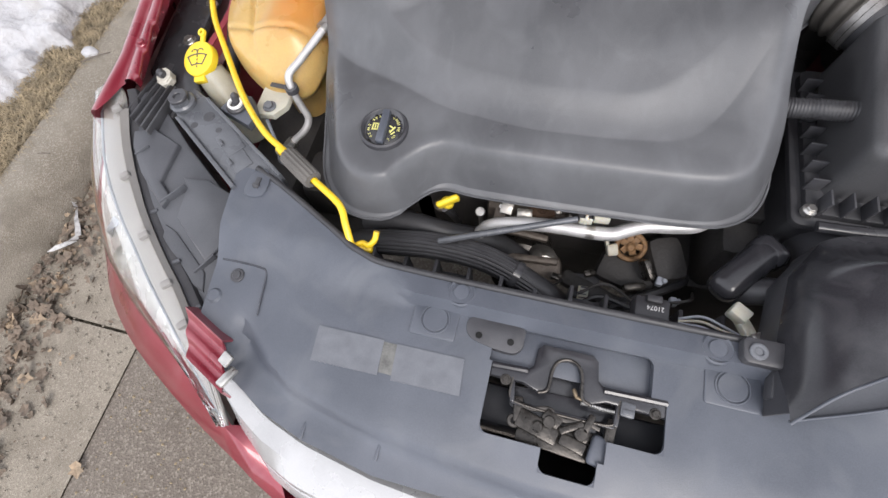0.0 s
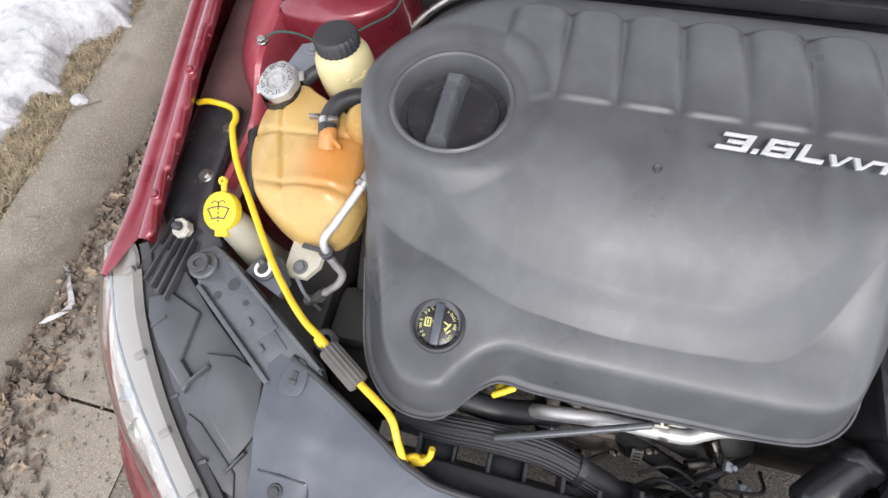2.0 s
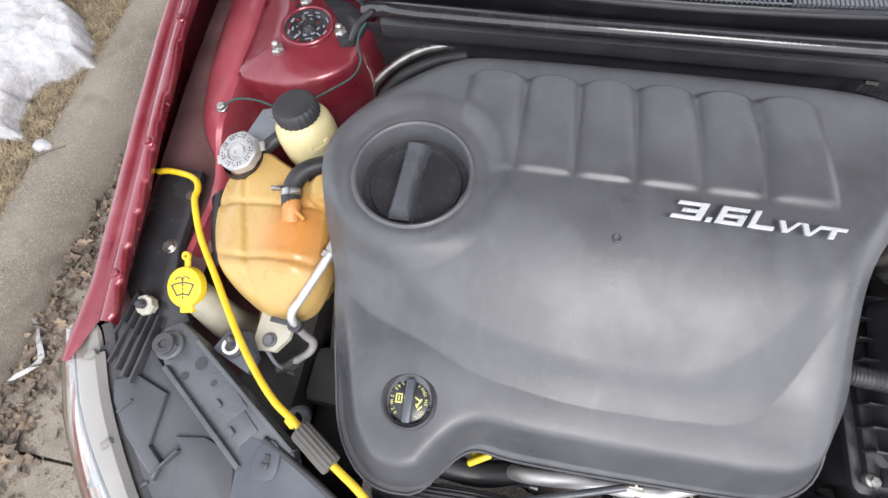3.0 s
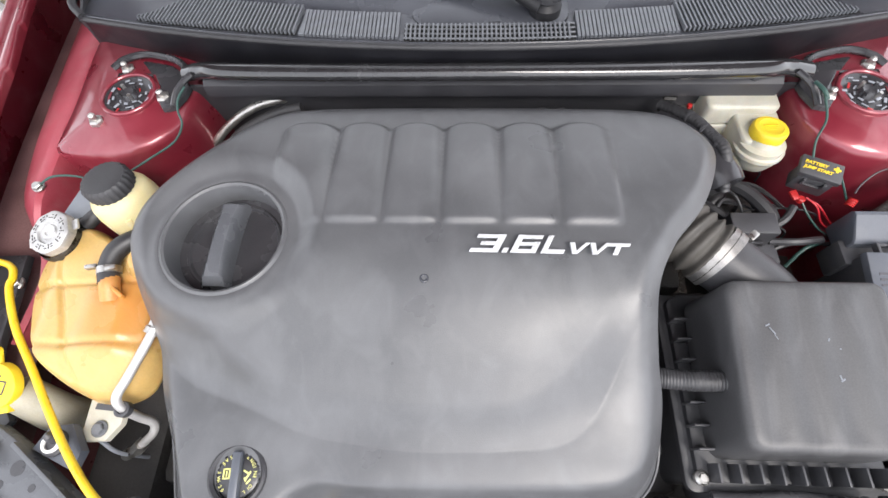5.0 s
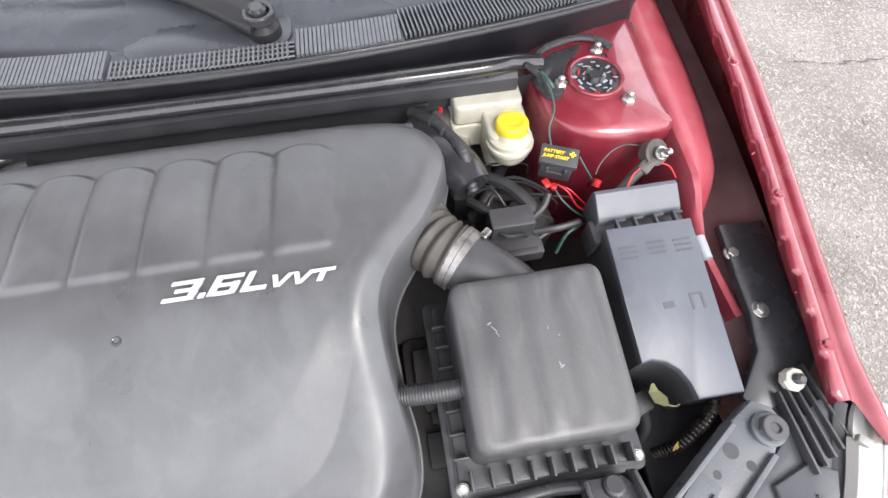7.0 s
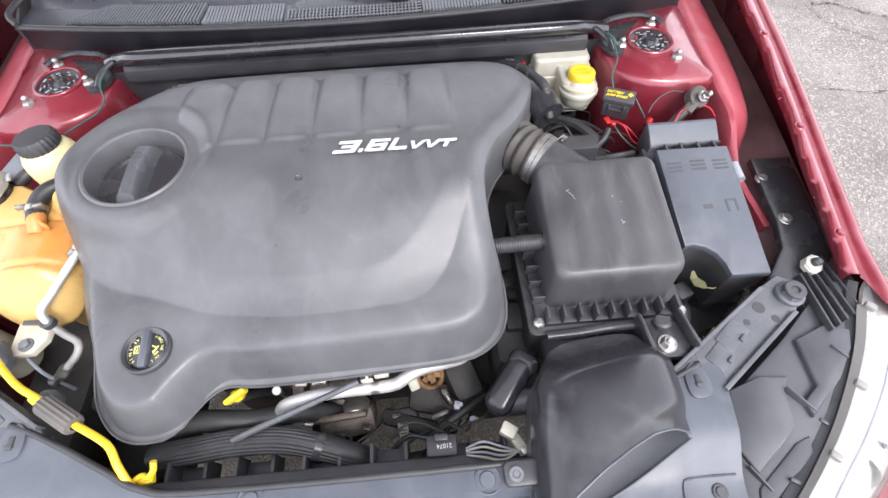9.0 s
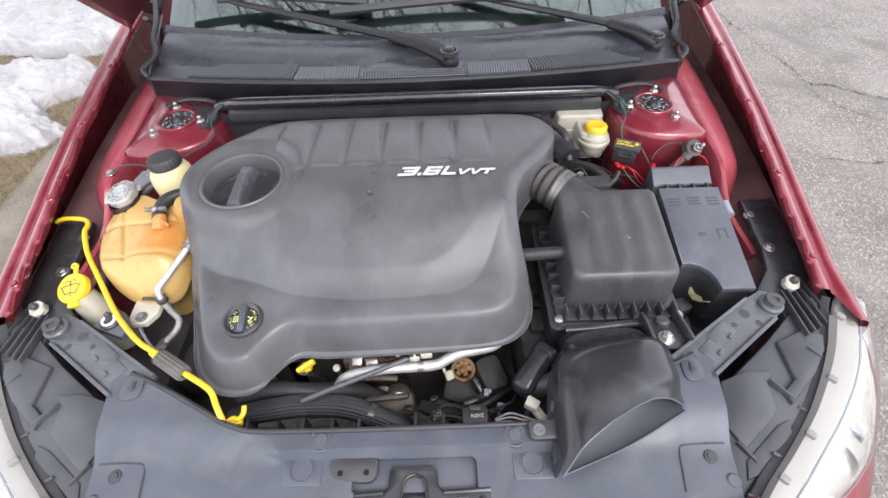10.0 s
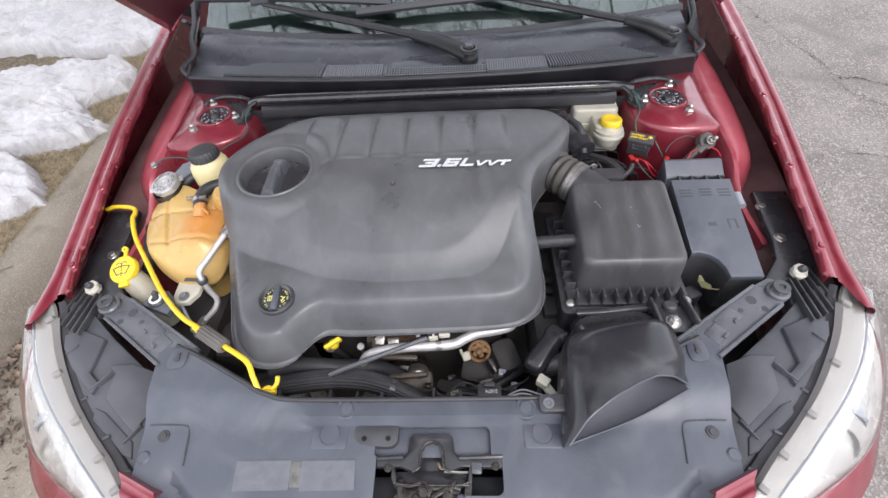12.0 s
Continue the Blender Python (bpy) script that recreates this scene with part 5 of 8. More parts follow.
rows_ = [[bonnet_pt(u, v) for u in np.sin(np.linspace(-1, 1, 49) * math.pi / 2)] for v in np.linspace(0, 1.12, 24)]
bonnet = part("bonnet", loft(rows_, 0.004), RED, car, "raised dark red bonnet", 40)
rows_ = [[bonnet_pt(u * 0.965, v, -0.02 - 0.012 * (abs(u) < 0.8) * (0.12 < v < 1.0)) for u in np.sin(np.linspace(-1, 1, 49) * math.pi / 2)] for v in np.linspace(0.02, 1.1, 24)]
part("inner_panel", loft(rows_, 0.003), UNDER, bonnet, "bonnet inner panel in red darkened for its shade", 30)
for s in (-1, 1):
    part("hinge", tube([(s * 0.775, 1.40, 0.90), (s * 0.775, 1.43, 0.94), (s * 0.79, 1.40, 0.985)], 0.012, 8, 4, flat=0.5), DEEP, bonnet)

# ---- strut brace and cowl rail ----
brace = thing("strut_brace", (0, 1.0, 0.9), "black tubular strut tower brace across the bay", "strut brace")
part("tube", tube([(-0.495, 1.03, 0.915), (-0.46, 1.022, 0.928), (-0.40, 1.006, 0.94), (-0.2, 0.998, 0.945), (0.0, 0.996, 0.947), (0.2, 0.998, 0.945), (0.40, 1.006, 0.94), (0.46, 1.022, 0.928), (0.505, 1.03, 0.915)], 0.0145, 16, 8, flat=0.85), mat("brace_enamel", (0.02, 0.02, 0.022), 0.16, scale=30, dust=0.004, bump=0.02, coat=0.6), brace, "gloss black brace tube")
for s in (-1, 1):
    strap = [(0.492, 1.012), (0.512, 1.042), (0.535, 1.06), (0.587, 1.075), (0.62, 1.066), (0.636, 1.05), (0.628, 1.034), (0.60, 1.036), (0.562, 1.036), (0.545, 1.012), (0.542, 0.985), (0.525, 0.962), (0.506, 0.968), (0.496, 0.99)]
    part("bracket", prism([(s * x, y) for x, y in strap][::-s], 0.895, lambda x, y: 0.906 - 0.03 * (abs(x) - 0.5), 0.004), GLOSS, brace, "black brace end bracket")
    part("fold", tube([(s * 0.486, 1.02, 0.922), (s * 0.51, 1.05, 0.917), (s * 0.54, 1.068, 0.913), (s * 0.587, 1.08, 0.91), (s * 0.622, 1.07, 0.908), (s * 0.638, 1.052, 0.905)], 0.006, 8, 6), GLOSS, brace)
    part("weld", tube([(s * 0.476, 1.012, 0.93), (s * 0.488, 1.0, 0.926), (s * 0.5, 0.985, 0.918), (s * 0.505, 0.965, 0.908)], 0.005, 8, 5), GLOSS, brace)
rows_ = [[(x, 1.05, 0.90), (x, 1.035, 0.915), (x, 1.014, 0.916), (x, 1.006, 0.910), (x, 1.003, 0.895), (x, 1.005, 0.886), (x, 1.055, 0.878)] for x in np.linspace(-0.465, 0.465, 20)]
rail = part("cowl_rail", loft(rows_, 0.003), DEEP, car, "black lower scuttle rail with screws", 30)
for x in (-0.40, -0.235, -0.06, 0.16, 0.30, 0.42):
    part("screw", join(disc(x, 1.016, 0.914, 0.008, 0.003, bevel=0.5), disc(x, 1.016, 0.916, 0.005, 0.003, seg=6)), DEEP, rail)
part("bulkhead", loft([[(x, 1.02, 0.9), (x, 1.06, 0.6), (x, 1.06, 0.25)] for x in np.linspace(-0.53, 0.53, 8)], 0.004), DEEP, car, "dark bulkhead behind the engine")

# red and pale marks that paint the reflections in the strut mount caps
rgm = random.Random(4)
for s in (-1, 1):
    tw = bpy.data.objects["strut_tower" if s < 0 else "strut_tower.001"]
    for k in range(24):
        a, r = radians(15 * k + rgm.uniform(-6, 6)), (0.018, 0.027, 0.034)[k % 3]
        size = (rgm.uniform(0.006, 0.013), rgm.uniform(0.002, 0.0045), 0.0012)
        lean = math.degrees(a) + rgm.choice((0, 70, 90, 100))
        part("mount_mark", box(size, pose(s * 0.59 + r * math.cos(a), 0.993 + r * math.sin(a), 0.9035 + 0.0004 * (k % 3), 0, 0, lean), 0.0004), RED_MARK if k % 7 == 3 else LABEL, tw, "small mark painting a reflection in the cap")
    for k in range(4):
        a = radians(40 + 90 * k)
        part("mount_post", tube([(s * 0.59 + 0.012 * math.cos(a), 0.993 + 0.012 * math.sin(a), 0.90), (s * 0.59 + 0.014 * math.cos(a), 0.993 + 0.014 * math.sin(a), 0.916)], 0.003, 8, 1), STEEL if k % 2 else GLOSS, tw)

# ---- engine and bay floor ----
engine = thing("engine", (-0.08, 0.62, 0.3), "dirty cast aluminium engine block with belts and pulleys", "engine")
part("block", join(boxat(-0.09, 0.69, 0.62, 0.48, 0.44, 0.30, bevel=0.03), boxat(-0.09, 0.66, 0.42, 0.4, 0.36, 0.3, bevel=0.05)), GRIME, engine)
CAST = mat("stained_casting", (0.11, 0.092, 0.078), 0.55, 0.35, scale=45, var=0.5, bump=0.6, grain=220)
head = part("front_head", join(boxat(-0.085, 0.455, 0.69, 0.13, 0.08, 0.07, 2, bevel=0.008), boxat(-0.126, 0.412, 0.702, 0.020, 0.05, 0.034, 4, 25, bevel=0.004), boxat(-0.092, 0.410, 0.698, 0.032, 0.022, 0.030, 2, 30, bevel=0.004), boxat(-0.052, 0.420, 0.700, 0.05, 0.03, 0.034, -4, 25, bevel=0.006), boxat(-0.088, 0.44, 0.722, 0.10, 0.02, 0.02, 0, 20, bevel=0.004)), CAST, engine, "rough stained cast head corner")
for x, y, sx, sy, r in ((-0.115, 0.417, 0.019, 0.028, -6), (-0.087, 0.409, 0.024, 0.014, 8), (-0.037, 0.422, 0.010, 0.009, 20)):
    part("machined_pad", boxat(x, y, 0.733, sx, sy, 0.010, r, 22, bevel=0.002), ALU, head, "bright rough machined pad")
part("rust_plate", join(prism(round_poly([(-0.082, 0.428), (-0.078, 0.412), (-0.055, 0.410), (-0.040, 0.418), (-0.042, 0.430), (-0.06, 0.434)], 4), 0.724, 0.732, 0.002), ring(-0.062, 0.42, 0.733, 0.004, 0.007, 0.003)), mat("rusty_plate", (0.12, 0.07, 0.045), 0.7, 0.1, scale=70, var=0.5, bump=0.5), head, "rust-brown slotted plate")
part("head_shield", join(boxat(-0.075, 0.365, 0.66, 0.11, 0.012, 0.012, 4, bevel=0.004), boxat(-0.06, 0.37, 0.61, 0.10, 0.05, 0.06, 10, 30, bevel=0.015), boxat(-0.085, 0.405, 0.668, 0.085, 0.012, 0.014, -3, 10, bevel=0.004)), CAST, engine, "stained heat shield below the head")
part("stud_bolt", join(disc(-0.156, 0.402, 0.725, 0.008, 0.005, 20), disc(-0.156, 0.404, 0.68, 0.004, 0.048)), STEEL, engine)
for x, y, z in ((-0.125, 0.425, 0.715), (-0.085, 0.43, 0.71), (-0.055, 0.43, 0.712), (-0.02, 0.43, 0.7)):
    part("head_bolt", join(disc(x, y, z, 0.009, 0.004, 35), disc(x, y - 0.002, z + 0.003, 0.006, 0.008, 35, seg=6)), STEEL, engine)
part("alternator", join(lathe([(0.0, 0.06), (0.02, 0.06), (0.035, 0.05), (0.055, 0.04), (0.06, 0.0), (0.055, -0.06)], pose(-0.08, 0.40, 0.56, 50)), lathe([(0.012, 0.07), (0.02, 0.075), (0.024, 0.07), (0.026, 0.055)], pose(-0.08, 0.39, 0.57, 50))), GREASE, engine, "grimy cast alternator housing")
part("pump_hub", join(disc(-0.082, 0.372, 0.608, 0.02, 0.016, 50), disc(-0.082, 0.366, 0.615, 0.011, 0.012, 50)), BLACK, engine)
part("bright_lug", lathe([(0.0, 0.006), (0.012, 0.005), (0.019, -0.002), (0.023, -0.02), (0.024, -0.05)], pose(-0.040, 0.372, 0.655, 35, 10) @ Matrix.Diagonal((1.0, 0.6, 1, 1)), 20), ALU, engine, "worn bright cast lug")
part("pulley", join(ring(0.092, 0.430, 0.645, 0.018, 0.026, 0.010, 40), disc(0.092, 0.430, 0.645, 0.008, 0.014, 40), *[box((0.011, 0.038, 0.006), pose(0.092, 0.430, 0.652, 40, 0, 0) @ pose(0, 0, 0, 0, 0, a), 0.001) for a in (20, 80, 140)]), COPPER, engine, "bronze-coloured slotted pulley")
part("plug_connector", join(boxat(0.062, 0.412, 0.655, 0.018, 0.02, 0.014, 20, 30, bevel=0.003), boxat(0.052, 0.42, 0.66, 0.006, 0.012, 0.010, 20, 30, bevel=0.001)), PALE, engine, "dirty pale connector beside the pulley")
part("fuel_line", tube([(-0.15, 0.372, 0.715), (-0.135, 0.372, 0.742), (-0.11, 0.374, 0.756), (-0.055, 0.380, 0.762), (0.015, 0.381, 0.764), (0.042, 0.384, 0.765), (0.060, 0.393, 0.767), (0.085, 0.403, 0.770), (0.12, 0.408, 0.772), (0.148, 0.414, 0.775), (0.165, 0.430, 0.778), (0.168, 0.455, 0.778)], 0.0102, 14, 8), PIPE, engine, "bright aluminium fluid pipe")
part("line_joint", join(boxat(0.021, 0.397, 0.782, 0.022, 0.013, 0.014, 4, bevel=0.002), boxat(0.0, 0.394, 0.784, 0.004, 0.020, 0.016, 4, bevel=0.001), boxat(0.0, 0.386, 0.784, 0.018, 0.003, 0.014, 4, bevel=0.001)), PALE, engine, "white pipe connector clip")
part("pipe_clamp", tube([(0.004, 0.381, 0.764), (0.016, 0.381, 0.764)], 0.0105, 12, 2), ALU, engine)
part("line_tab", tube([(0.088, 0.403, 0.772), (0.084, 0.412, 0.79), (0.08, 0.425, 0.80)], 0.0035, 8, 4), PIPE, engine)
part("line_clip", boxat(-0.002, 0.395, 0.781, 0.018, 0.016, 0.012, 6, bevel=0.002), BLACK, engine)
part("tensioner", boxat(0.10, 0.40, 0.60, 0.10, 0.06, 0.05, -15, 20, bevel=0.015), GRIME, engine, "dark tensioner arm")
part("tensioner_bracket", boxat(0.15, 0.42, 0.63, 0.06, 0.08, 0.06, 20, 10, bevel=0.02), GRIME, engine)
part("tensioner_stay", boxat(0.06, 0.36, 0.57, 0.14, 0.03, 0.03, -20, 10, bevel=0.01), GRIME, engine)
part("cast_lug", join(boxat(0.118, 0.385, 0.66, 0.012, 0.035, 0.03, 30, 20, bevel=0.004), boxat(0.105, 0.36, 0.64, 0.035, 0.012, 0.02, 20, 15, bevel=0.004)), GREASE, engine, "oily cast lug")
part("side_block", join(boxat(0.25, 0.55, 0.60, 0.08, 0.26, 0.2, bevel=0.02), boxat(0.26, 0.50, 0.71, 0.05, 0.05, 0.02, bevel=0.004), boxat(0.255, 0.62, 0.71, 0.05, 0.06, 0.03, bevel=0.006), boxat(0.25, 0.57, 0.715, 0.03, 0.03, 0.03, 20, bevel=0.005)), GRIME, engine)
part("mount_block", join(boxat(0.255, 0.75, 0.60, 0.12, 0.16, 0.16, bevel=0.02), boxat(0.30, 0.83, 0.55, 0.16, 0.14, 0.2, bevel=0.02)), GRIME, engine, "grimy block under the intake duct")
part("side_fitting", join(disc(0.265, 0.585, 0.71, 0.013, 0.02, 20), boxat(0.255, 0.545, 0.71, 0.02, 0.02, 0.015, bevel=0.003)), GRIME, engine)
part("sensor", join(boxat(0.04, 0.375, 0.555, 0.045, 0.045, 0.05, 5, 15, bevel=0.004)), BLACK, engine)
part("sensor_tag", box((0.018, 0.03, 0.002), pose(0.035, 0.35, 0.585, 40, 0, 4), 0.0005), PALE, engine, "white barcode tag")
part("sensor_tag_bars", join(*[box((0.012, 0.002, 0.001), pose(0.035, 0.34 + 0.005 * k, 0.578 + 0.0042 * k, 40, 0, 4), 0) for k in range(5)]), MARK, engine, "printed bars", 0)
part("gearbox", join(boxat(0.33, 0.6, 0.45, 0.36, 0.4, 0.25, bevel=0.05), lathe([(0, 0.05), (0.06, 0.04), (0.1, 0.0), (0.11, -0.1)], pose(0.3, 0.62, 0.58))), GRIME, engine, "grimy gearbox casing")
part("sump", boxat(-0.30, 0.62, 0.45, 0.12, 0.3, 0.4, bevel=0.03), GRIME, engine)

dip = thing("dipstick", (-0.203, 0.384, 0.7), "yellow dipstick handle beside the engine cover", "dipstick")
part("handle", join(box((0.036, 0.009, 0.019), pose(-0.200, 0.383, 0.777, 12, -12, 30), 0.004, 3), lathe([(0, 0.010), (0.007, 0.010), (0.0095, 0.007), (0.010, 0.0), (0.008, -0.012)], pose(-0.203, 0.388, 0.763, 20, 0, 0), 20)), YELLOW, dip, "yellow finger grip", 50)
part("tube", tube([(-0.209, 0.386, 0.75), (-0.211, 0.41, 0.69), (-0.21, 0.44, 0.6)], 0.007, 10), BLACK, dip)
part("collar", disc(-0.216, 0.392, 0.742, 0.010, 0.016, 15), CAST, dip, "bare metal collar")

hose = thing("wiring_loom", (-0.18, 0.31, 0.7), "thick black taped loom behind the front panel", "loom")
part("hose", tube([(-0.34, 0.318, 0.71), (-0.27, 0.318, 0.735), (-0.2, 0.322, 0.742), (-0.13, 0.320, 0.735), (-0.07, 0.306, 0.72), (-0.01, 0.288, 0.69), (0.03, 0.27, 0.65)], 0.0195, 20, 20), RUBBER, hose)
for k in range(9):
    part("loom_fold", tube([(x, y + 0.0185 * math.cos(radians(20 + 17 * k)), z + 0.0185 * math.sin(radians(20 + 17 * k))) for x, y, z in ((-0.33, 0.318, 0.713), (-0.27, 0.318, 0.735), (-0.2, 0.322, 0.742), (-0.13, 0.320, 0.735), (-0.07, 0.306, 0.72), (-0.02, 0.291, 0.695))], 0.0028, 6, 6), RUBBER, hose)
part("clamp", tube([(-0.088, 0.311, 0.7255), (-0.078, 0.308, 0.7225)], 0.0225, 18, 1), SCOOP, hose)
hose2 = thing("heater_hose", (-0.2, 0.37, 0.7), "black rubber hose under the engine cover", "hose")
part("hose", tube([(-0.34, 0.36, 0.70), (-0.28, 0.365, 0.72), (-0.2, 0.36, 0.715), (-0.13, 0.375, 0.68), (-0.08, 0.38, 0.62)], 0.018, 14), RUBBER, hose2)
hose3 = thing("lower_hose", (0.05, 0.30, 0.5), "black lower coolant hose", "hose")
part("hose", tube([(-0.05, 0.29, 0.60), (0.05, 0.295, 0.59), (0.13, 0.30, 0.60), (0.18, 0.29, 0.66), (0.2, 0.27, 0.72)], 0.016, 14), RUBBER, hose3)
prop = thing("engine_stay_rod", (-0.1, 0.36, 0.76), "slim dark grey metal rod across the engine front", "rod")
part("rod", tube([(-0.20, 0.322, 0.765), (-0.16, 0.335, 0.772), (-0.09, 0.358, 0.781), (-0.012, 0.384, 0.790)], lambda f: 0.0055 - 0.001 * f, 10), ARM, prop)
wire = thing("sensor_cable", (-0.13, 0.36, 0.68), "thin grey cable with steel end", "cable")
part("cable", tube([(-0.21, 0.36, 0.70), (-0.15, 0.357, 0.69), (-0.12, 0.355, 0.68)], 0.0028, 8), PANEL, wire)
part("end", tube([(-0.12, 0.355, 0.68), (-0.108, 0.354, 0.677)], 0.0045, 10, 2), STEEL, wire, "steel ferrule")
radiator = thing("radiator", (0, 0.23, 0.3), "black plastic radiator end tank with moulded ribs", "radiator")
part("core", boxat(0.0, 0.215, 0.48, 0.78, 0.04, 0.5, bevel=0.006), BLACK, radiator)
part("shroud", join(boxat(0.0, 0.262, 0.735, 0.78, 0.03, 0.03, bevel=0.004), boxat(0.0, 0.262, 0.6, 0.78, 0.014, 0.25, bevel=0.004)), BLACK, radiator, "black fan shroud")
for k in range(11):
    x = -0.30 + 0.05 * k
    part("rib", boxat(x, 0.288, 0.715 - 0.01 * (k % 2), 0.006, 0.035, 0.05, bevel=0.002), BLACK, radiator)
for k in range(5):
    part("ledge", boxat(-0.275 + 0.1 * k, 0.285, 0.70, 0.044, 0.03, 0.006, bevel=0.002), BLACK, radiator)
relay_box = part("shroud_plug", join(boxat(0.105, 0.29, 0.742, 0.045, 0.03, 0.03, bevel=0.004), boxat(0.105, 0.30, 0.76, 0.02, 0.01, 0.012, bevel=0.002)), BLACK, radiator, "black connector marked 21074")
part("plug_number", text_bm("21074", 0.009, 0.0002, pose(0.12, 0.292, 0.7575, 0, 0, 180)), WHITE, relay_box, "white printed number", 0)
plug = thing("wiring_plug", (0.21, 0.29, 0.74), "cream wiring plug with loose grey wires", "wiring plug")
part("plug", join(boxat(0.203, 0.298, 0.775, 0.022, 0.018, 0.02, -35, bevel=0.002), boxat(0.214, 0.283, 0.768, 0.014, 0.035, 0.014, 30, bevel=0.002), boxat(0.198, 0.306, 0.778, 0.006, 0.008, 0.012, -35, bevel=0.001)), PALE, plug, "cream plastic plug")
for k in range(4):
    part("wire", tube([(0.215, 0.272, 0.768 - 0.002 * k), (0.19, 0.262 + 0.006 * k, 0.766), (0.165, 0.268 + 0.007 * k, 0.762), (0.14, 0.275 + 0.003 * k, 0.75)], 0.0018, 6), LABEL if k % 2 else PALE, plug)
part("spade", boxat(0.221, 0.27, 0.78, 0.012, 0.01, 0.008, 30, bevel=0.001), STEEL, plug)

# ---- air filter box, intake, scoop ----
airbox = thing("air_filter_box", (0.385, 0.56, 0.5), "black plastic air filter box with scuffed lid", "air filter box")


def lid_z(x, y):
    return 0.897 + 0.15 * (y - 0.47) + 0.0012 * math.cos((x - 0.387) / 0.022 * math.pi) * sm((0.19 - 2 * abs(x - 0.386)) / 0.04) * sm((0.19 - 2 * abs(y - 0.572)) / 0.05)


def walk_round(pts, n):
    """n even steps round a closed outline."""
    p = [Vector((*q, 0)) for q in pts] + [Vector((*pts[0], 0))]
    d = [0.0]
    for a, b in zip(p, p[1:]):
        d.append(d[-1] + (b - a).length)
    s = np.linspace(0, d[-1], n, endpoint=False)
    return list(zip(np.interp(s, d, [q.x for q in p]), np.interp(s, d, [q.y for q in p])))


out = rrect(0.288, 0.472, 0.484, 0.672, 0.017, 6)
cx, cy = 0.386, 0.572
rows_ = []
for sc, dz in [(0.001, 0.0)] + [(k / 16 * 0.90, 0.0) for k in range(1, 17)] + [(0.93, -0.001), (0.962, -0.004), (0.983, -0.010), (0.993, -0.02), (1.0, -0.04), (1.035, -0.10), (1.04, -0.104)]:
    rows_.append([(cx + (x - cx) * sc, cy + (y - cy) * sc, lid_z(cx + (x - cx) * sc, cy + (y - cy) * sc) + dz) for x, y in walk_round(out, 120)])
LID = mat("scuffed_lid_plastic", (0.045, 0.045, 0.048), 0.46, scale=7, grain=500, dust=0.025, bump=0.08, rvar=0.15)
smudge(LID, (0.11, 0.11, 0.115), 12, 0.5, 0.5, 0.75, (3, 0.6, 1))
lid = part("lid", loft(rows_, 0.0, True), LID, airbox, "black lid with soft ribs", 40)
for x, y, sx, sy, r in ((0.331, 0.614, 0.006, 0.002, 25), (0.335, 0.607, 0.0015, 0.010, 40), (0.338, 0.600, 0.001, 0.007, 30), (0.398, 0.598, 0.004, 0.0018, 60), (0.405, 0.553, 0.006, 0.002, 30), (0.403, 0.556, 0.002, 0.005, 10), (0.41, 0.588, 0.002, 0.0015, 0)):
    part("scuff", box((sx, sy, 0.0008), pose(x, y, lid_z(x, y) + 0.0002, 8, 0, r), 0.0003), STICKER, lid, "pale scrape mark")
part("base", join(prism(rrect(0.262, 0.437, 0.505, 0.69, 0.012), 0.58, 0.796, 0.004), prism(rrect(0.256, 0.43, 0.51, 0.695, 0.012), 0.785, 0.795, 0.002)), RUBBER, airbox, "", 35)
part("flange", prism(rrect(0.268, 0.443, 0.50, 0.688, 0.014), 0.795, 0.806, 0.002), RUBBER, airbox)
for k in range(9):
    part("rib", boxat(0.283 + 0.025 * k, 0.453, 0.818, 0.003, 0.022, 0.03, bevel=0.001), BLACK, airbox)
for k in range(7):
    part("rib", boxat(0.275, 0.48 + 0.028 * k, 0.816, 0.02, 0.003, 0.026, bevel=0.001), BLACK, airbox)
for x, y in ((0.272, 0.447), (0.496, 0.447)):
    part("screw", join(disc(x, y, 0.80, 0.009, 0.01), disc(x, y, 0.809, 0.006, 0.004, seg=6)), STEEL, airbox, "cross-head screw")
part("breather_pipe", tube([(0.215, 0.56, 0.86), (0.25, 0.556, 0.868), (0.29, 0.555, 0.872)], 0.0125, 14, 12, rib=0.0008, rib_n=20), RUBBER, airbox, "black braided breather pipe")

duct = thing("intake_duct", (0.32, 0.73, 0.8), "black ribbed intake bellows with steel hose clamp", "intake duct")
part("elbow", tube([(0.40, 0.645, 0.845), (0.375, 0.675, 0.86), (0.345, 0.70, 0.868), (0.318, 0.722, 0.872)], 0.042, 22), BLACK, duct)
part("clamp", tube([(0.324, 0.718, 0.871), (0.310, 0.732, 0.873)], 0.0465, 26, 2), mat("dull_clamp_steel", (0.32, 0.31, 0.3), 0.45, 0.8, scale=60, var=0.3), duct, "dull steel worm-drive clamp")
part("clamp_screw", boxat(0.356, 0.742, 0.90, 0.016, 0.01, 0.01, 40, bevel=0.002), STEEL, duct)
part("bellows", tube([(0.318, 0.724, 0.872), (0.295, 0.745, 0.874), (0.275, 0.775, 0.87), (0.268, 0.81, 0.86)], 0.041, 22, 30, rib=0.006, rib_n=7), mat("dusty_rubber", (0.058, 0.053, 0.047), 0.6, scale=40, var=0.3, bump=0.15), duct, "dusty ribbed rubber bellows")
res = thing("resonator", (0.33, 0.9, 0.75), "black moulded resonator box beside the engine cover", "resonator")
part("body", tube([(0.295, 0.98, 0.845), (0.32, 0.93, 0.86), (0.345, 0.88, 0.866), (0.36, 0.845, 0.86)], lambda f: 0.032 + 0.004 * math.sin(f * 3), 16), SCOOP, res)
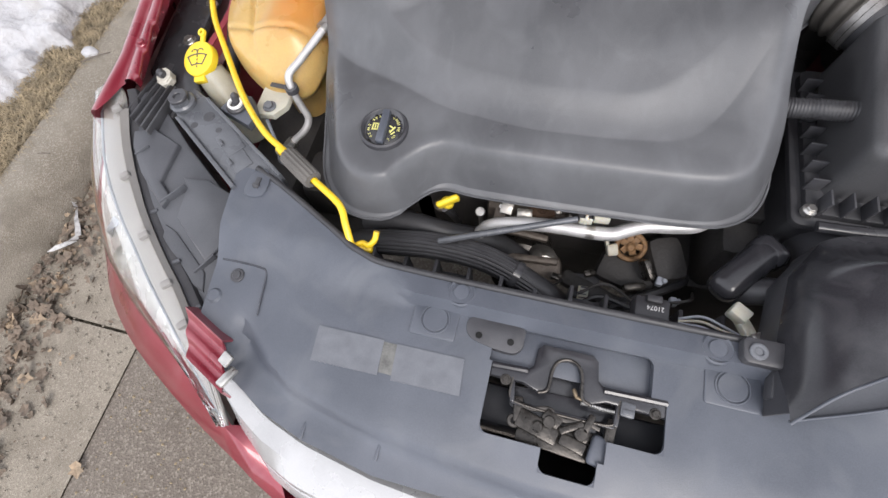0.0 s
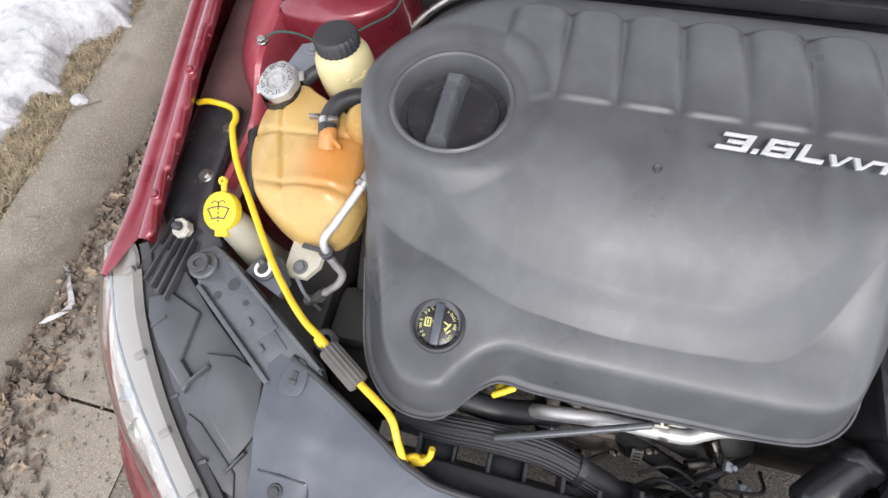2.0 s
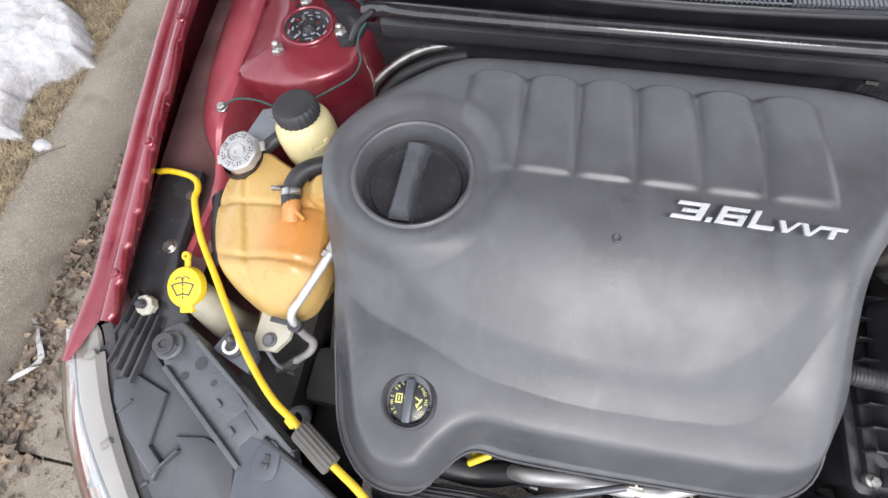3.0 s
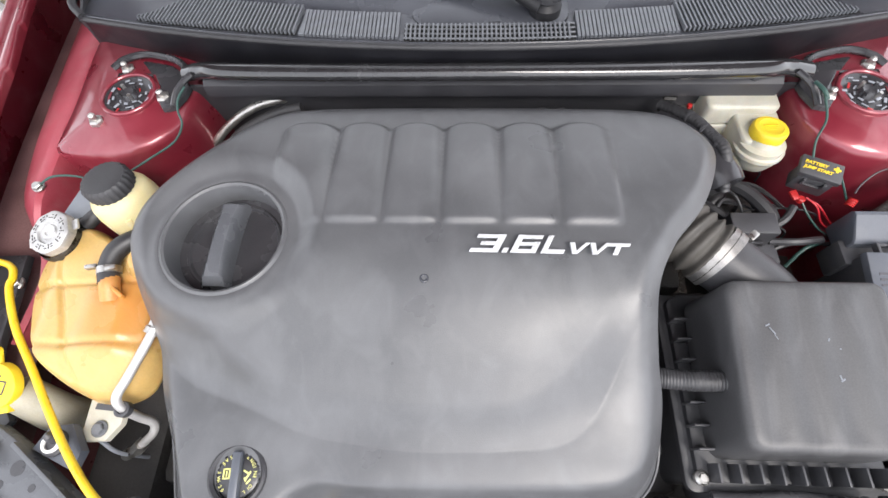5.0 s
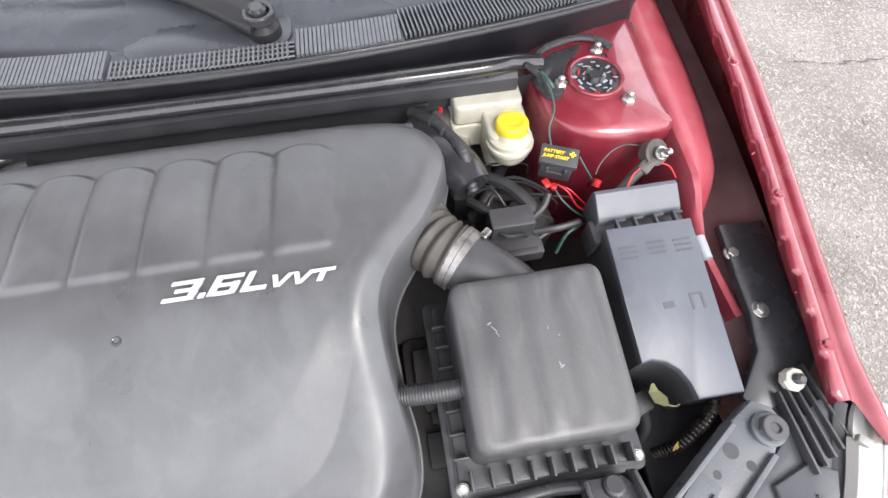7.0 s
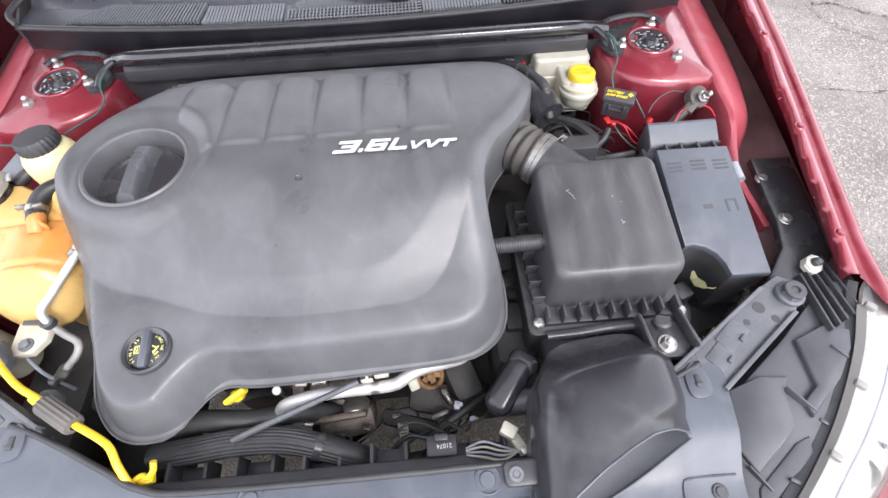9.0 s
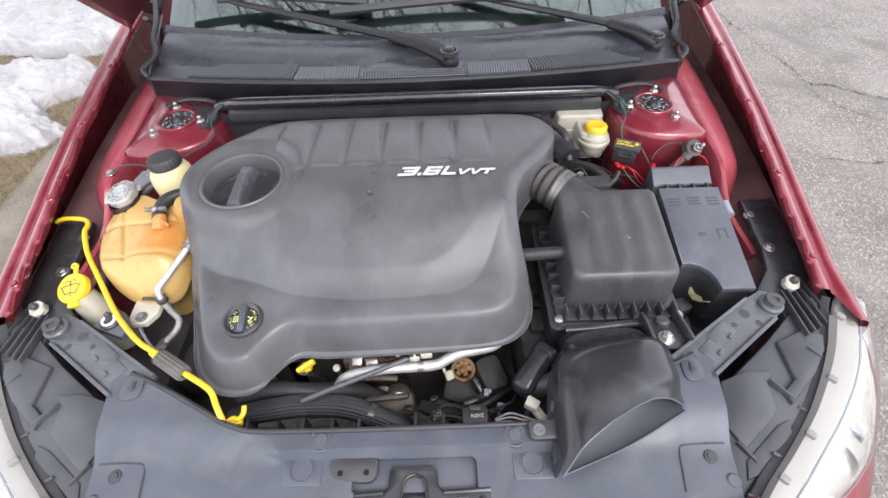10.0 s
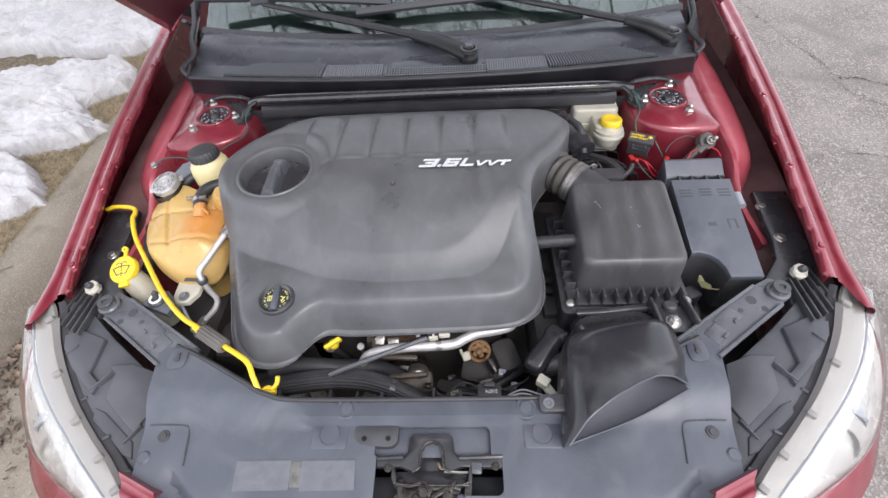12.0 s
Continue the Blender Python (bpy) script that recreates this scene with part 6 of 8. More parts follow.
part("loom", tube([(0.29, 1.0, 0.87), (0.32, 0.955, 0.892), (0.34, 0.915, 0.898), (0.352, 0.88, 0.90), (0.36, 0.84, 0.86)], 0.009, 10, 12, rib=0.0008, rib_n=30), RUBBER, res, "taped wiring loom")
for k in range(3):
    part("loom_tie", tube([(0.318 + 0.014 * k, 0.957 - 0.03 * k, 0.891 + 0.004 * k), (0.32 + 0.014 * k, 0.953 - 0.03 * k, 0.892 + 0.004 * k)], 0.011, 10, 2), BLACK, res)

scoop = thing("air_intake_scoop", (0.31, 0.27, 0.75), "glossy black plastic air intake scoop with flared mouth", "air intake")
SC = []
M0, M1 = Vector((0.217, 0.166, 0.866)), Vector((0.431, 0.258, 0.842))
for v in np.linspace(0, 1, 20):
    lx, ly = ip(v, [0, 0.5, 0.85, 1], [0.216, 0.222, 0.236, 0.262]), ip(v, [0, 0.5, 0.85, 1], [0.164, 0.262, 0.340, 0.376])
    rx_, ry_ = ip(v, [0, 0.4, 0.85, 1], [0.431, 0.438, 0.438, 0.415]), ip(v, [0, 0.4, 0.85, 1], [0.258, 0.305, 0.362, 0.388])
    row = []
    for u in np.linspace(0, 1, 33):
        dome = (1 - abs(2 * u - 1) ** 3.2) ** 0.5 if 0 < u < 1 else 0
        mouth = ip(u, [0, 0.15, 0.35, 0.55, 0.7, 0.85, 1], [0.0, 0.030, 0.044, 0.049, 0.048, 0.036, 0.012]) / 0.062
        k = sm(v / 0.4)
        h = 0.062 * (mouth * (1 - k) + dome * k) * (1 + 0.10 * math.sin(math.pi * v)) * (1 - 0.75 * sm((v - 0.72) / 0.28))
        row.append((lx + (rx_ - lx) * u, ly + (ry_ - ly) * u + 0.022 * v * dome + 0.042 * mouth * (1 - k), 0.822 + h + 0.032 * (1 - k) * (1 - u)))
    SC.append(row)
part("hood", loft(SC, 0.003), SCOOP, scoop, "", 50)
part("skirt", join(*[loft([edge_, [(x_, y_, 0.775) for x_, y_, z_ in edge_]], 0.002) for edge_ in (SC[-1], [r_[0] for r_ in SC[1:]], [r_[-1] for r_ in SC[1:]])]), BLACK, scoop, "black lower walls of the duct")
part("mouth_lip", tube([Vector(p) + Vector((0, -0.001, 0.0)) for p in SC[0][::2]], 0.0015, 8, 3), PANEL, scoop, "worn grey mouth edge")
lipline = [M0 + Vector((0.002, 0.001, -0.017)), M0.lerp(M1, 0.5) + Vector((0.004, -0.003, -0.019)), M1 + Vector((-0.002, 0.001, -0.011))]
part("mouth_floor", loft([[p + Vector((dy * 0.7 * (1 - k / 12), dy, dz)) for k, p in enumerate(spline(lipline, 6))] for dy, dz in ((0.0, 0.0), (0.005, -0.002), (0.02, -0.005), (0.045, -0.006), (0.07, 0.0), (0.085, 0.010))], 0.002), mat("scoop_inside_plastic", (0.06, 0.063, 0.073), 0.4, scale=9, dust=0.01), scoop, "grey inside of the mouth")
part("floor_lip", tube([M0 + Vector((0, 0, -0.016)), (M0 + M1) / 2 + Vector((0.004, -0.004, -0.018)), M1 + Vector((0, 0, -0.01))], 0.0014, 8, 6), PANEL, scoop)
part("tab", prism(rrect(0.182, 0.222, 0.232, 0.252, 0.008), 0.822, 0.834, 0.003), BLACK, scoop)
part("grommet", join(ring(0.197, 0.236, 0.833, 0.0045, 0.0095, 0.004), disc(0.197, 0.236, 0.833, 0.0045, 0.002)), DUSTY, scoop, "grey metal grommet")
part("side_flange", boxat(0.223, 0.215, 0.812, 0.012, 0.05, 0.02, -8, bevel=0.005), BLACK, scoop)
part("throat", tube([(0.33, 0.37, 0.77), (0.33, 0.40, 0.75), (0.33, 0.45, 0.73)], 0.05, 14), BLACK, scoop)
elbow = thing("intake_elbow", (0.22, 0.38, 0.7), "black moulded elbow beside the air intake", "air intake")
part("elbow", join(box((0.044, 0.10, 0.046), pose(0.219, 0.37, 0.752, 12, 0, -40), 0.017, 5), box((0.05, 0.035, 0.05), pose(0.245, 0.40, 0.757, 12, 0, -40), 0.015, 5)), SCOOP, elbow)
part("arm", tube([(0.215, 0.345, 0.735), (0.25, 0.345, 0.755), (0.285, 0.34, 0.76)], 0.019, 14, 8), BLACK, elbow)
crossbar = thing("latch_support_bracket", (0.44, 0.39, 0.8), "gloss black steel bracket with zinc bolt", "bracket")
part("bar", tube([(0.28, 0.425, 0.805), (0.33, 0.425, 0.808), (0.38, 0.428, 0.812), (0.42, 0.425, 0.822)], 0.008, 10, 6, flat=0.7), GLOSS, crossbar)
part("plate", join(prism([(0.41, 0.372), (0.47, 0.366), (0.484, 0.385), (0.478, 0.418), (0.462, 0.43), (0.418, 0.432)], 0.812, 0.826, 0.004), boxat(0.414, 0.405, 0.832, 0.007, 0.055, 0.03, 6, bevel=0.003), boxat(0.478, 0.405, 0.832, 0.006, 0.06, 0.03, 12, bevel=0.003)), GLOSS, crossbar)
part("bolt", join(disc(0.446, 0.388, 0.825, 0.0145, 0.004), disc(0.446, 0.388, 0.829, 0.0105, 0.009, seg=6), disc(0.446, 0.388, 0.837, 0.005, 0.006, seg=12)), STEEL, crossbar, "zinc bolt")
part("plug", disc(0.448, 0.418, 0.824, 0.013, 0.012, -20), BLACK, crossbar)

# ---- fuse box ----
fusebox = thing("fuse_box", (0.6, 0.62, 0.5), "dark grey lidded fuse and relay box", "fuse box")


def fz(x, y):
    return 0.813 + 0.165 * (y - 0.497)


lidpts = [(0.540, 0.744), (0.536, 0.553), (0.552, 0.555), (0.570, 0.549), (0.585, 0.536), (0.594, 0.518), (0.598, 0.497), (0.663, 0.496), (0.672, 0.742)]
flid = part("lid", prism(lidpts, lambda x, y: fz(x, y) - 0.012, fz, 0.003), PANEL, fusebox, "grey lid with raised markings")
part("lid_skirt", prism([(x * 0.985 + 0.009, y * 0.985 + 0.009) for x, y in lidpts], 0.70, lambda x, y: fz(x, y) - 0.01, 0), BLACK, fusebox)
part("body", prism([(0.545, 0.74), (0.545, 0.56), (0.6, 0.55), (0.66, 0.52), (0.665, 0.74)], 0.52, 0.72, 0.004), BLACK, fusebox)
for bx, by in ((0.563, 0.70), (0.606, 0.702), (0.646, 0.70)):
    part("marking", join(*[box((0.026, 0.0035, 0.0006), pose(bx, by + 0.012 - 0.008 * k, fz(bx, by + 0.012 - 0.008 * k) + 0.0003, 9.4), 0) for k in range(3)]), MARK, flid, "unreadable printed lines", 0)
for bx, by, sx, sy in ((0.598, 0.622, 0.016, 0.009), (0.632, 0.622, 0.004, 0.024), (0.648, 0.622, 0.004, 0.024), (0.64, 0.632, 0.02, 0.003)):
    part("marking", box((sx, sy, 0.0006), pose(bx, by, fz(bx, by) + 0.0003, 9.4), 0), MARK, flid, "raised moulded mark", 0)
CAP_SIDE = [(0.763, 0.80), (0.7635, 0.838), (0.766, 0.842), (0.770, 0.845), (0.800, 0.8605), (0.806, 0.860), (0.809, 0.855), (0.810, 0.80)]
part("cap", loft([[(x, 0.787 + (y - 0.787) * k, 0.83 + (z - 0.83) * k) for y, z in CAP_SIDE] for x, k in ((0.5395, 0.02), (0.5395, 0.9), (0.541, 1.0), (0.671, 1.0), (0.6725, 0.9), (0.6725, 0.02))], 0.0, True), PANEL, fusebox, "grey sloping terminal cover", 30)
part("shelf", boxat(0.606, 0.757, 0.80, 0.15, 0.04, 0.05, bevel=0.004), BLACK, fusebox)
for x in (0.562, 0.59, 0.622, 0.652):
    part("latch_tab", join(boxat(x, 0.750, 0.847, 0.004, 0.018, 0.010, bevel=0.001), boxat(x + 0.007, 0.757, 0.846, 0.016, 0.004, 0.008, bevel=0.001)), BLACK, fusebox)
part("side_clip", tube([(0.690, 0.722, 0.822), (0.690, 0.686, 0.818)], 0.0095, 14, 2), LABEL, fusebox, "white side clip with smudged print")
part("loom_tube", tube([(0.66, 0.52, 0.76), (0.645, 0.48, 0.74), (0.61, 0.45, 0.70), (0.58, 0.44, 0.66)], 0.0085, 12, 20, rib=0.0014, rib_n=26), GREASE, fusebox, "corrugated loom tube")
part("plug_socket", join(boxat(0.55, 0.51, 0.72, 0.03, 0.03, 0.05, 20, bevel=0.004), tube([(0.565, 0.52, 0.70), (0.57, 0.48, 0.68), (0.55, 0.45, 0.62)], 0.01, 10)), BLACK, fusebox)
leafb = thing("dead_leaf", (0.566, 0.512, 0.76), "withered yellow-green leaf caught beside the fuse box", "leaf")
part("blade", loft([[(0.56, 0.53, 0.775), (0.566, 0.531, 0.772)], [(0.556, 0.52, 0.768), (0.572, 0.522, 0.764)], [(0.56, 0.506, 0.765), (0.58, 0.51, 0.767)], [(0.572, 0.498, 0.768), (0.578, 0.50, 0.768)]], 0.001), mat("withered_leaf", (0.15, 0.15, 0.075), 0.7, scale=90, var=0.4), leafb)
part("stalk", tube([(0.575, 0.5, 0.768), (0.585, 0.496, 0.77), (0.592, 0.498, 0.768)], 0.001, 5, 3), STRAW, leafb)
leafc = thing("dead_leaf", (0.60, 0.447, 0.69), "small yellow dead leaf lying by the loom", "leaf")
part("blade", loft([[(0.59, 0.44, 0.70), (0.594, 0.446, 0.702)], [(0.598, 0.442, 0.703), (0.602, 0.452, 0.704)], [(0.612, 0.45, 0.70), (0.614, 0.455, 0.70)]], 0.001), mat("yellow_leaf", (0.5, 0.38, 0.12), 0.7, scale=90, var=0.3), leafc)

# relay, jump start post, wires
relay = thing("relay_box", (0.415, 0.80, 0.75), "small black relay box among wires", "relay box")
part("cover", prism(rrect(0.382, 0.785, 0.452, 0.822, 0.004), 0.79, 0.828, 0.003), BLACK, relay)
part("tray", join(boxat(0.42, 0.775, 0.775, 0.09, 0.045, 0.03, bevel=0.004), boxat(0.43, 0.758, 0.785, 0.05, 0.012, 0.012, bevel=0.002)), BLACK, relay)
part("bracket", tube([(0.455, 0.79, 0.79), (0.49, 0.785, 0.80), (0.53, 0.79, 0.80)], 0.006, 8), BLACK, relay)
jump = thing("jump_start_terminal", (0.505, 0.87, 0.8), "black jump start terminal cover lettered in yellow", "terminal")
JP = pose(0.500, 0.867, 0.876, 6, 0, -24)
jc = part("cover", join(box((0.058, 0.034, 0.010), JP, 0.002), box((0.05, 0.026, 0.035), JP @ pose(0, -0.004, -0.022), 0.003), *[box((0.004, 0.006, 0.014), JP @ pose(x, -0.018, -0.012), 0.001) for x in (-0.014, 0.014)], box((0.03, 0.004, 0.004), JP @ pose(0, -0.018, -0.018), 0.001)), BLACK, jump)
part("lettering", join(text_bm("BATTERY", 0.0075, 0.0003, JP @ pose(-0.025, 0.0025, 0.0056), 0.2, 1.0, 0.0003), text_bm("JUMP START", 0.0072, 0.0003, JP @ pose(-0.025, -0.0065, 0.0056), 0.2, 1.0, 0.0003), box((0.010, 0.0035, 0.0006), JP @ pose(0.0195, 0.005, 0.0053), 0), box((0.0035, 0.010, 0.0006), JP @ pose(0.0195, 0.005, 0.0054), 0)), YELLOW, jc, "yellow battery jump start lettering", 0)
part("post", join(box((0.012, 0.016, 0.005), pose(0.484, 0.85, 0.834, 10, 0, 20), 0.002), disc(0.495, 0.845, 0.826, 0.006, 0.008)), RED_MARK, jump, "red terminal post")
wires = thing("loose_wires", (0.53, 0.83, 0.8), "loose red, green and black added wires", "wires")
for k, (pts, r, m_) in enumerate((
        ([(0.50, 0.845, 0.835), (0.515, 0.83, 0.83), (0.53, 0.815, 0.81), (0.55, 0.805, 0.80)], 0.0015, RED_WIRE),
        ([(0.505, 0.845, 0.83), (0.52, 0.835, 0.828), (0.54, 0.82, 0.812), (0.555, 0.81, 0.80)], 0.0015, RED_WIRE),
        ([(0.495, 0.845, 0.83), (0.505, 0.825, 0.82), (0.525, 0.808, 0.805), (0.545, 0.80, 0.795)], 0.0016, GREEN_WIRE),
        ([(0.535, 0.868, 0.868), (0.548, 0.85, 0.85), (0.562, 0.838, 0.83)], 0.0016, GREEN_WIRE),
        ([(0.59, 0.80, 0.85), (0.61, 0.825, 0.865), (0.64, 0.835, 0.87), (0.665, 0.828, 0.868), (0.672, 0.808, 0.862)], 0.0014, RED_WIRE),
        ([(0.60, 0.81, 0.85), (0.605, 0.825, 0.855), (0.615, 0.83, 0.855)], 0.0014, RED_WIRE),
        ([(0.636, 0.868, 0.872), (0.61, 0.872, 0.876), (0.585, 0.866, 0.872), (0.565, 0.852, 0.862), (0.556, 0.84, 0.855)], 0.0012, BLACK),
        ([(0.44, 0.80, 0.80), (0.47, 0.815, 0.815), (0.485, 0.835, 0.825)], 0.006, RUBBER),
        ([(0.44, 0.77, 0.78), (0.48, 0.785, 0.79), (0.52, 0.79, 0.79), (0.56, 0.785, 0.79)], 0.004, RUBBER),
        ([(0.49, 0.76, 0.76), (0.51, 0.78, 0.785), (0.54, 0.79, 0.79)], 0.003, GREEN_WIRE),
        ([(0.40, 0.90, 0.80), (0.43, 0.87, 0.81), (0.455, 0.83, 0.81), (0.46, 0.81, 0.80)], 0.011, RUBBER),
        ([(0.365, 0.87, 0.78), (0.38, 0.85, 0.79), (0.40, 0.83, 0.79)], 0.008, RUBBER),
        ([(0.50, 0.96, 0.93), (0.502, 0.93, 0.915), (0.49, 0.905, 0.90), (0.492, 0.885, 0.88)], 0.0017, GREEN_WIRE),
        ([(0.495, 0.99, 0.93), (0.50, 0.972, 0.932), (0.507, 0.96, 0.925)], 0.003, GREEN_WIRE))):
    part("wire", tube(pts, r, 8, 8), m_, wires)
part("crimp", tube([(0.564, 0.838, 0.842), (0.558, 0.83, 0.835)], 0.006, 10, 8, rib=0.001, rib_n=4), RED_MARK, wires, "red crimp terminal")
mount = thing("rubber_mount", (0.645, 0.845, 0.87), "black rubber mount with steel bolt on the strut tower", "mount")
part("bush", join(lathe([(0.0, 0.004), (0.012, 0.004), (0.017, 0.007), (0.0205, 0.005), (0.0215, -0.004), (0.019, -0.014), (0, -0.016)], pose(0.648, 0.850, 0.876, 34, 14, 0), 24), box((0.02, 0.03, 0.012), pose(0.634, 0.836, 0.868, 20, 10, -50), 0.004)), mat("perished_rubber", (0.075, 0.066, 0.060), 0.6, scale=50, var=0.35, bump=0.2), mount, "perished grey-brown rubber boot")
part("bolt", join(disc(0.652, 0.843, 0.883, 0.0105, 0.003, 34, 14), disc(0.653, 0.841, 0.885, 0.0085, 0.008, 34, 14, seg=6), disc(0.655, 0.837, 0.892, 0.005, 0.010, 34, 14)), STEEL, mount)
part("stay", tube([(0.640, 0.842, 0.870), (0.612, 0.826, 0.852), (0.58, 0.806, 0.832), (0.545, 0.79, 0.815)], lambda f: 0.0095 - 0.002 * f, 12, 14, rib=0.0006, rib_n=30), mat("taped_cable", (0.045, 0.041, 0.038), 0.6, scale=60, var=0.4, bump=0.2), mount, "thick taped earth cable")

# brake fluid reservoir
brake = thing("brake_fluid_reservoir", (0.42, 0.96, 0.8), "off-white brake fluid reservoir with yellow screw cap", "reservoir")
part("body", join(prism(rrect(0.358, 0.980, 0.472, 1.028, 0.010, 4), 0.80, 0.886, 0.006, 3), prism(rrect(0.404, 0.922, 0.474, 1.0, 0.016, 4), 0.80, 0.872, 0.006, 3), prism(rrect(0.352, 0.974, 0.414, 1.0, 0.006, 4), 0.80, 0.85, 0.004, 3)), PALE, brake, "yellowed white tank", 50)
part("seam_band", prism(rrect(0.355, 0.977, 0.475, 1.031, 0.010, 4), 0.846, 0.850, 0.001), PALE, brake)
part("neck", lathe([(0.020, -0.046), (0.029, -0.040), (0.0345, -0.028), (0.0365, -0.018), (0.039, -0.016), (0.039, -0.010), (0.0355, -0.008), (0.0355, 0.0), (0.026, 0.003), (0.022, 0.012)], pose(0.441, 0.933, 0.862, -8)), PALE, brake)
part("cap", lathe([(0.025, 0.0), (0.0265, 0.002), (0.0265, 0.016), (0.024, 0.019), (0.018, 0.0195), (0.016, 0.018), (0.0, 0.0185)], pose(0.443, 0.938, 0.868, -8), 72, 0.012, 36), YELLOW, brake, "ribbed yellow cap")
part("cap_mark", join(box((0.02, 0.003, 0.001), pose(0.443, 0.944, 0.8875, -8), 0), box((0.016, 0.003, 0.001), pose(0.443, 0.936, 0.8865, -8), 0)), ROD, brake, "embossed bars", 0)
part("master_cylinder", join(boxat(0.36, 1.0, 0.80, 0.05, 0.09, 0.05, bevel=0.01), disc(0.357, 0.965, 0.815, 0.018, 0.03, 40), boxat(0.345, 1.0, 0.83, 0.03, 0.05, 0.03, 10, bevel=0.004)), ALU, brake, "cast brake master cylinder")
for x, y, z in ((0.325, 1.0, 0.84), (0.335, 0.965, 0.825), (0.32, 1.02, 0.865)):
    part("pipe_nut", tube([(x, y, z), (x - 0.02, y, z + 0.002)], 0.005, 6, 1, smooth=False), GREASE, brake)
    part("brake_pipe", tube([(x - 0.02, y, z), (x - 0.05, y + 0.01, z - 0.01), (x - 0.07, y + 0.02, z - 0.04)], 0.003, 8), GLOSS, brake)
part("red_seal", boxat(0.338, 1.0, 0.868, 0.007, 0.008, 0.008, bevel=0.002), RED_MARK, brake)
hoseR = thing("vacuum_hose", (0.4, 0.9, 0.75), "black rubber vacuum hoses beside the brake reservoir", "hose")
part("hose", tube([(0.46, 0.98, 0.74), (0.43, 0.93, 0.76), (0.40, 0.88, 0.77), (0.37, 0.86, 0.74)], 0.012, 12), RUBBER, hoseR)
part("bracket", join(boxat(0.45, 0.86, 0.70, 0.12, 0.12, 0.1, 20, bevel=0.03), boxat(0.39, 0.94, 0.70, 0.1, 0.08, 0.12, bevel=0.03)), GRIME, hoseR)
rear = thing("rear_wiring", (0.1, 0.98, 0.85), "black wiring and pipes behind the engine cover", "wiring")
for k, (pts, r, m_) in enumerate((([(-0.2, 0.966, 0.86), (0.0, 0.962, 0.868), (0.12, 0.965, 0.872), (0.25, 0.97, 0.86)], 0.008, RUBBER), ([(0.1, 0.965, 0.87), (0.2, 0.968, 0.885), (0.27, 0.975, 0.87)], 0.004, GLOSS), ([(0.24, 0.968, 0.87), (0.26, 0.955, 0.885), (0.285, 0.96, 0.88)], 0.008, PANEL))):
    part("pipe", tube(pts, r, 8), m_, rear)
for x in (0.09, 0.12):
    part("connector", boxat(x, 0.962, 0.885, 0.014, 0.016, 0.03, bevel=0.003), BLACK, rear)

# ---- coolant side ----
tank = thing("coolant_tank", (-0.55, 0.63, 0.5), "amber translucent plastic coolant tank with orange coolant", "coolant tank")
TO = round_poly([(-0.605, 0.765), (-0.655, 0.735), (-0.662, 0.66), (-0.645, 0.605), (-0.60, 0.548), (-0.535, 0.515), (-0.485, 0.525), (-0.458, 0.575), (-0.462, 0.65), (-0.474, 0.70), (-0.51, 0.722), (-0.57, 0.752)], 10)
tcx, tcy = -0.56, 0.65


def tank_z(x, y):
    """Domed top with moulded seams."""
    z = 0.868 + 0.01 * sm((y - 0.6) / 0.1) - 0.03 * sm((0.58 - y) / 0.06) - 0.02 * sm((abs(x + 0.555) - 0.05) / 0.06)
    for a, w in (((y - 0.668 - 0.06 * (x + 0.6)), 0.004), ((y - 0.586 - 0.04 * (x + 0.56)), 0.004), ((x + 0.578 + 0.35 * (y - 0.6)), 0.004)):
        z -= 0.0046 * math.exp(-(a / w) ** 2)
    z += 0.012 * math.exp(-(((x + 0.515) / 0.045) ** 4 + ((y - 0.61) / 0.05) ** 4))
    return z


rows_ = []
for sc, dz, k in [(0.001, 0, 1)] + [(q / 44 * 0.88, 0, 1) for q in range(1, 45)] + [(0.93, -0.006, 1), (0.97, -0.016, 1), (0.99, -0.026, 1), (0.992, -0.034, 1), (1.0, -0.038, 1), (0.99, -0.046, 1), (0.95, -0.058, 1), (0.84, -0.075, 1), (0.62, -0.088, 1), (0.58, -0.2, 1)]:
    rows_.append([(tcx + (x - tcx) * sc, tcy + (y - tcy) * sc, tank_z(tcx + (x - tcx) * sc, tcy + (y - tcy) * sc) + dz) for x, y in TO])
tbody = part("body", loft(rows_, 0.0, True), AMBER, tank, "amber moulded tank body", 60)
part("side_dome", lathe([(0, 0.05), (0.018, 0.046), (0.026, 0.03), (0.028, 0.0), (0.028, -0.08)], pose(-0.482, 0.70, 0.862, 6, 14), 28), AMBER, tbody)
part("neck", lathe([(0.036, 0.0), (0.034, 0.012), (0.031, 0.016), (0.031, 0.024), (0.028, 0.030)], pose(-0.625, 0.737, 0.858, 10, -8)), GREASE, tank, "dark filler neck")
CAPM = pose(-0.623, 0.737, 0.898, 10, -8)
rcap = part("pressure_cap", join(lathe([(0.0, 0.0045), (0.005, 0.0045), (0.006, 0.0065), (0.0105, 0.0065), (0.012, 0.004), (0.016, 0.004), (0.0175, 0.007), (0.029, 0.0065), (0.0315, 0.005), (0.0325, 0.002), (0.0325, -0.007)], CAPM, 72, 0.022, 8), *[box((0.013, 0.016, 0.004), CAPM @ pose(0, 0, -0.003, 0, 0, a) @ pose(0.034, 0, 0), 0.0018) for a in (20, 200)]), mat("stamped_cap_metal", (0.44, 0.435, 0.43), 0.42, 0.6, scale=60, var=0.25), tank, "stamped aluminium pressure cap")
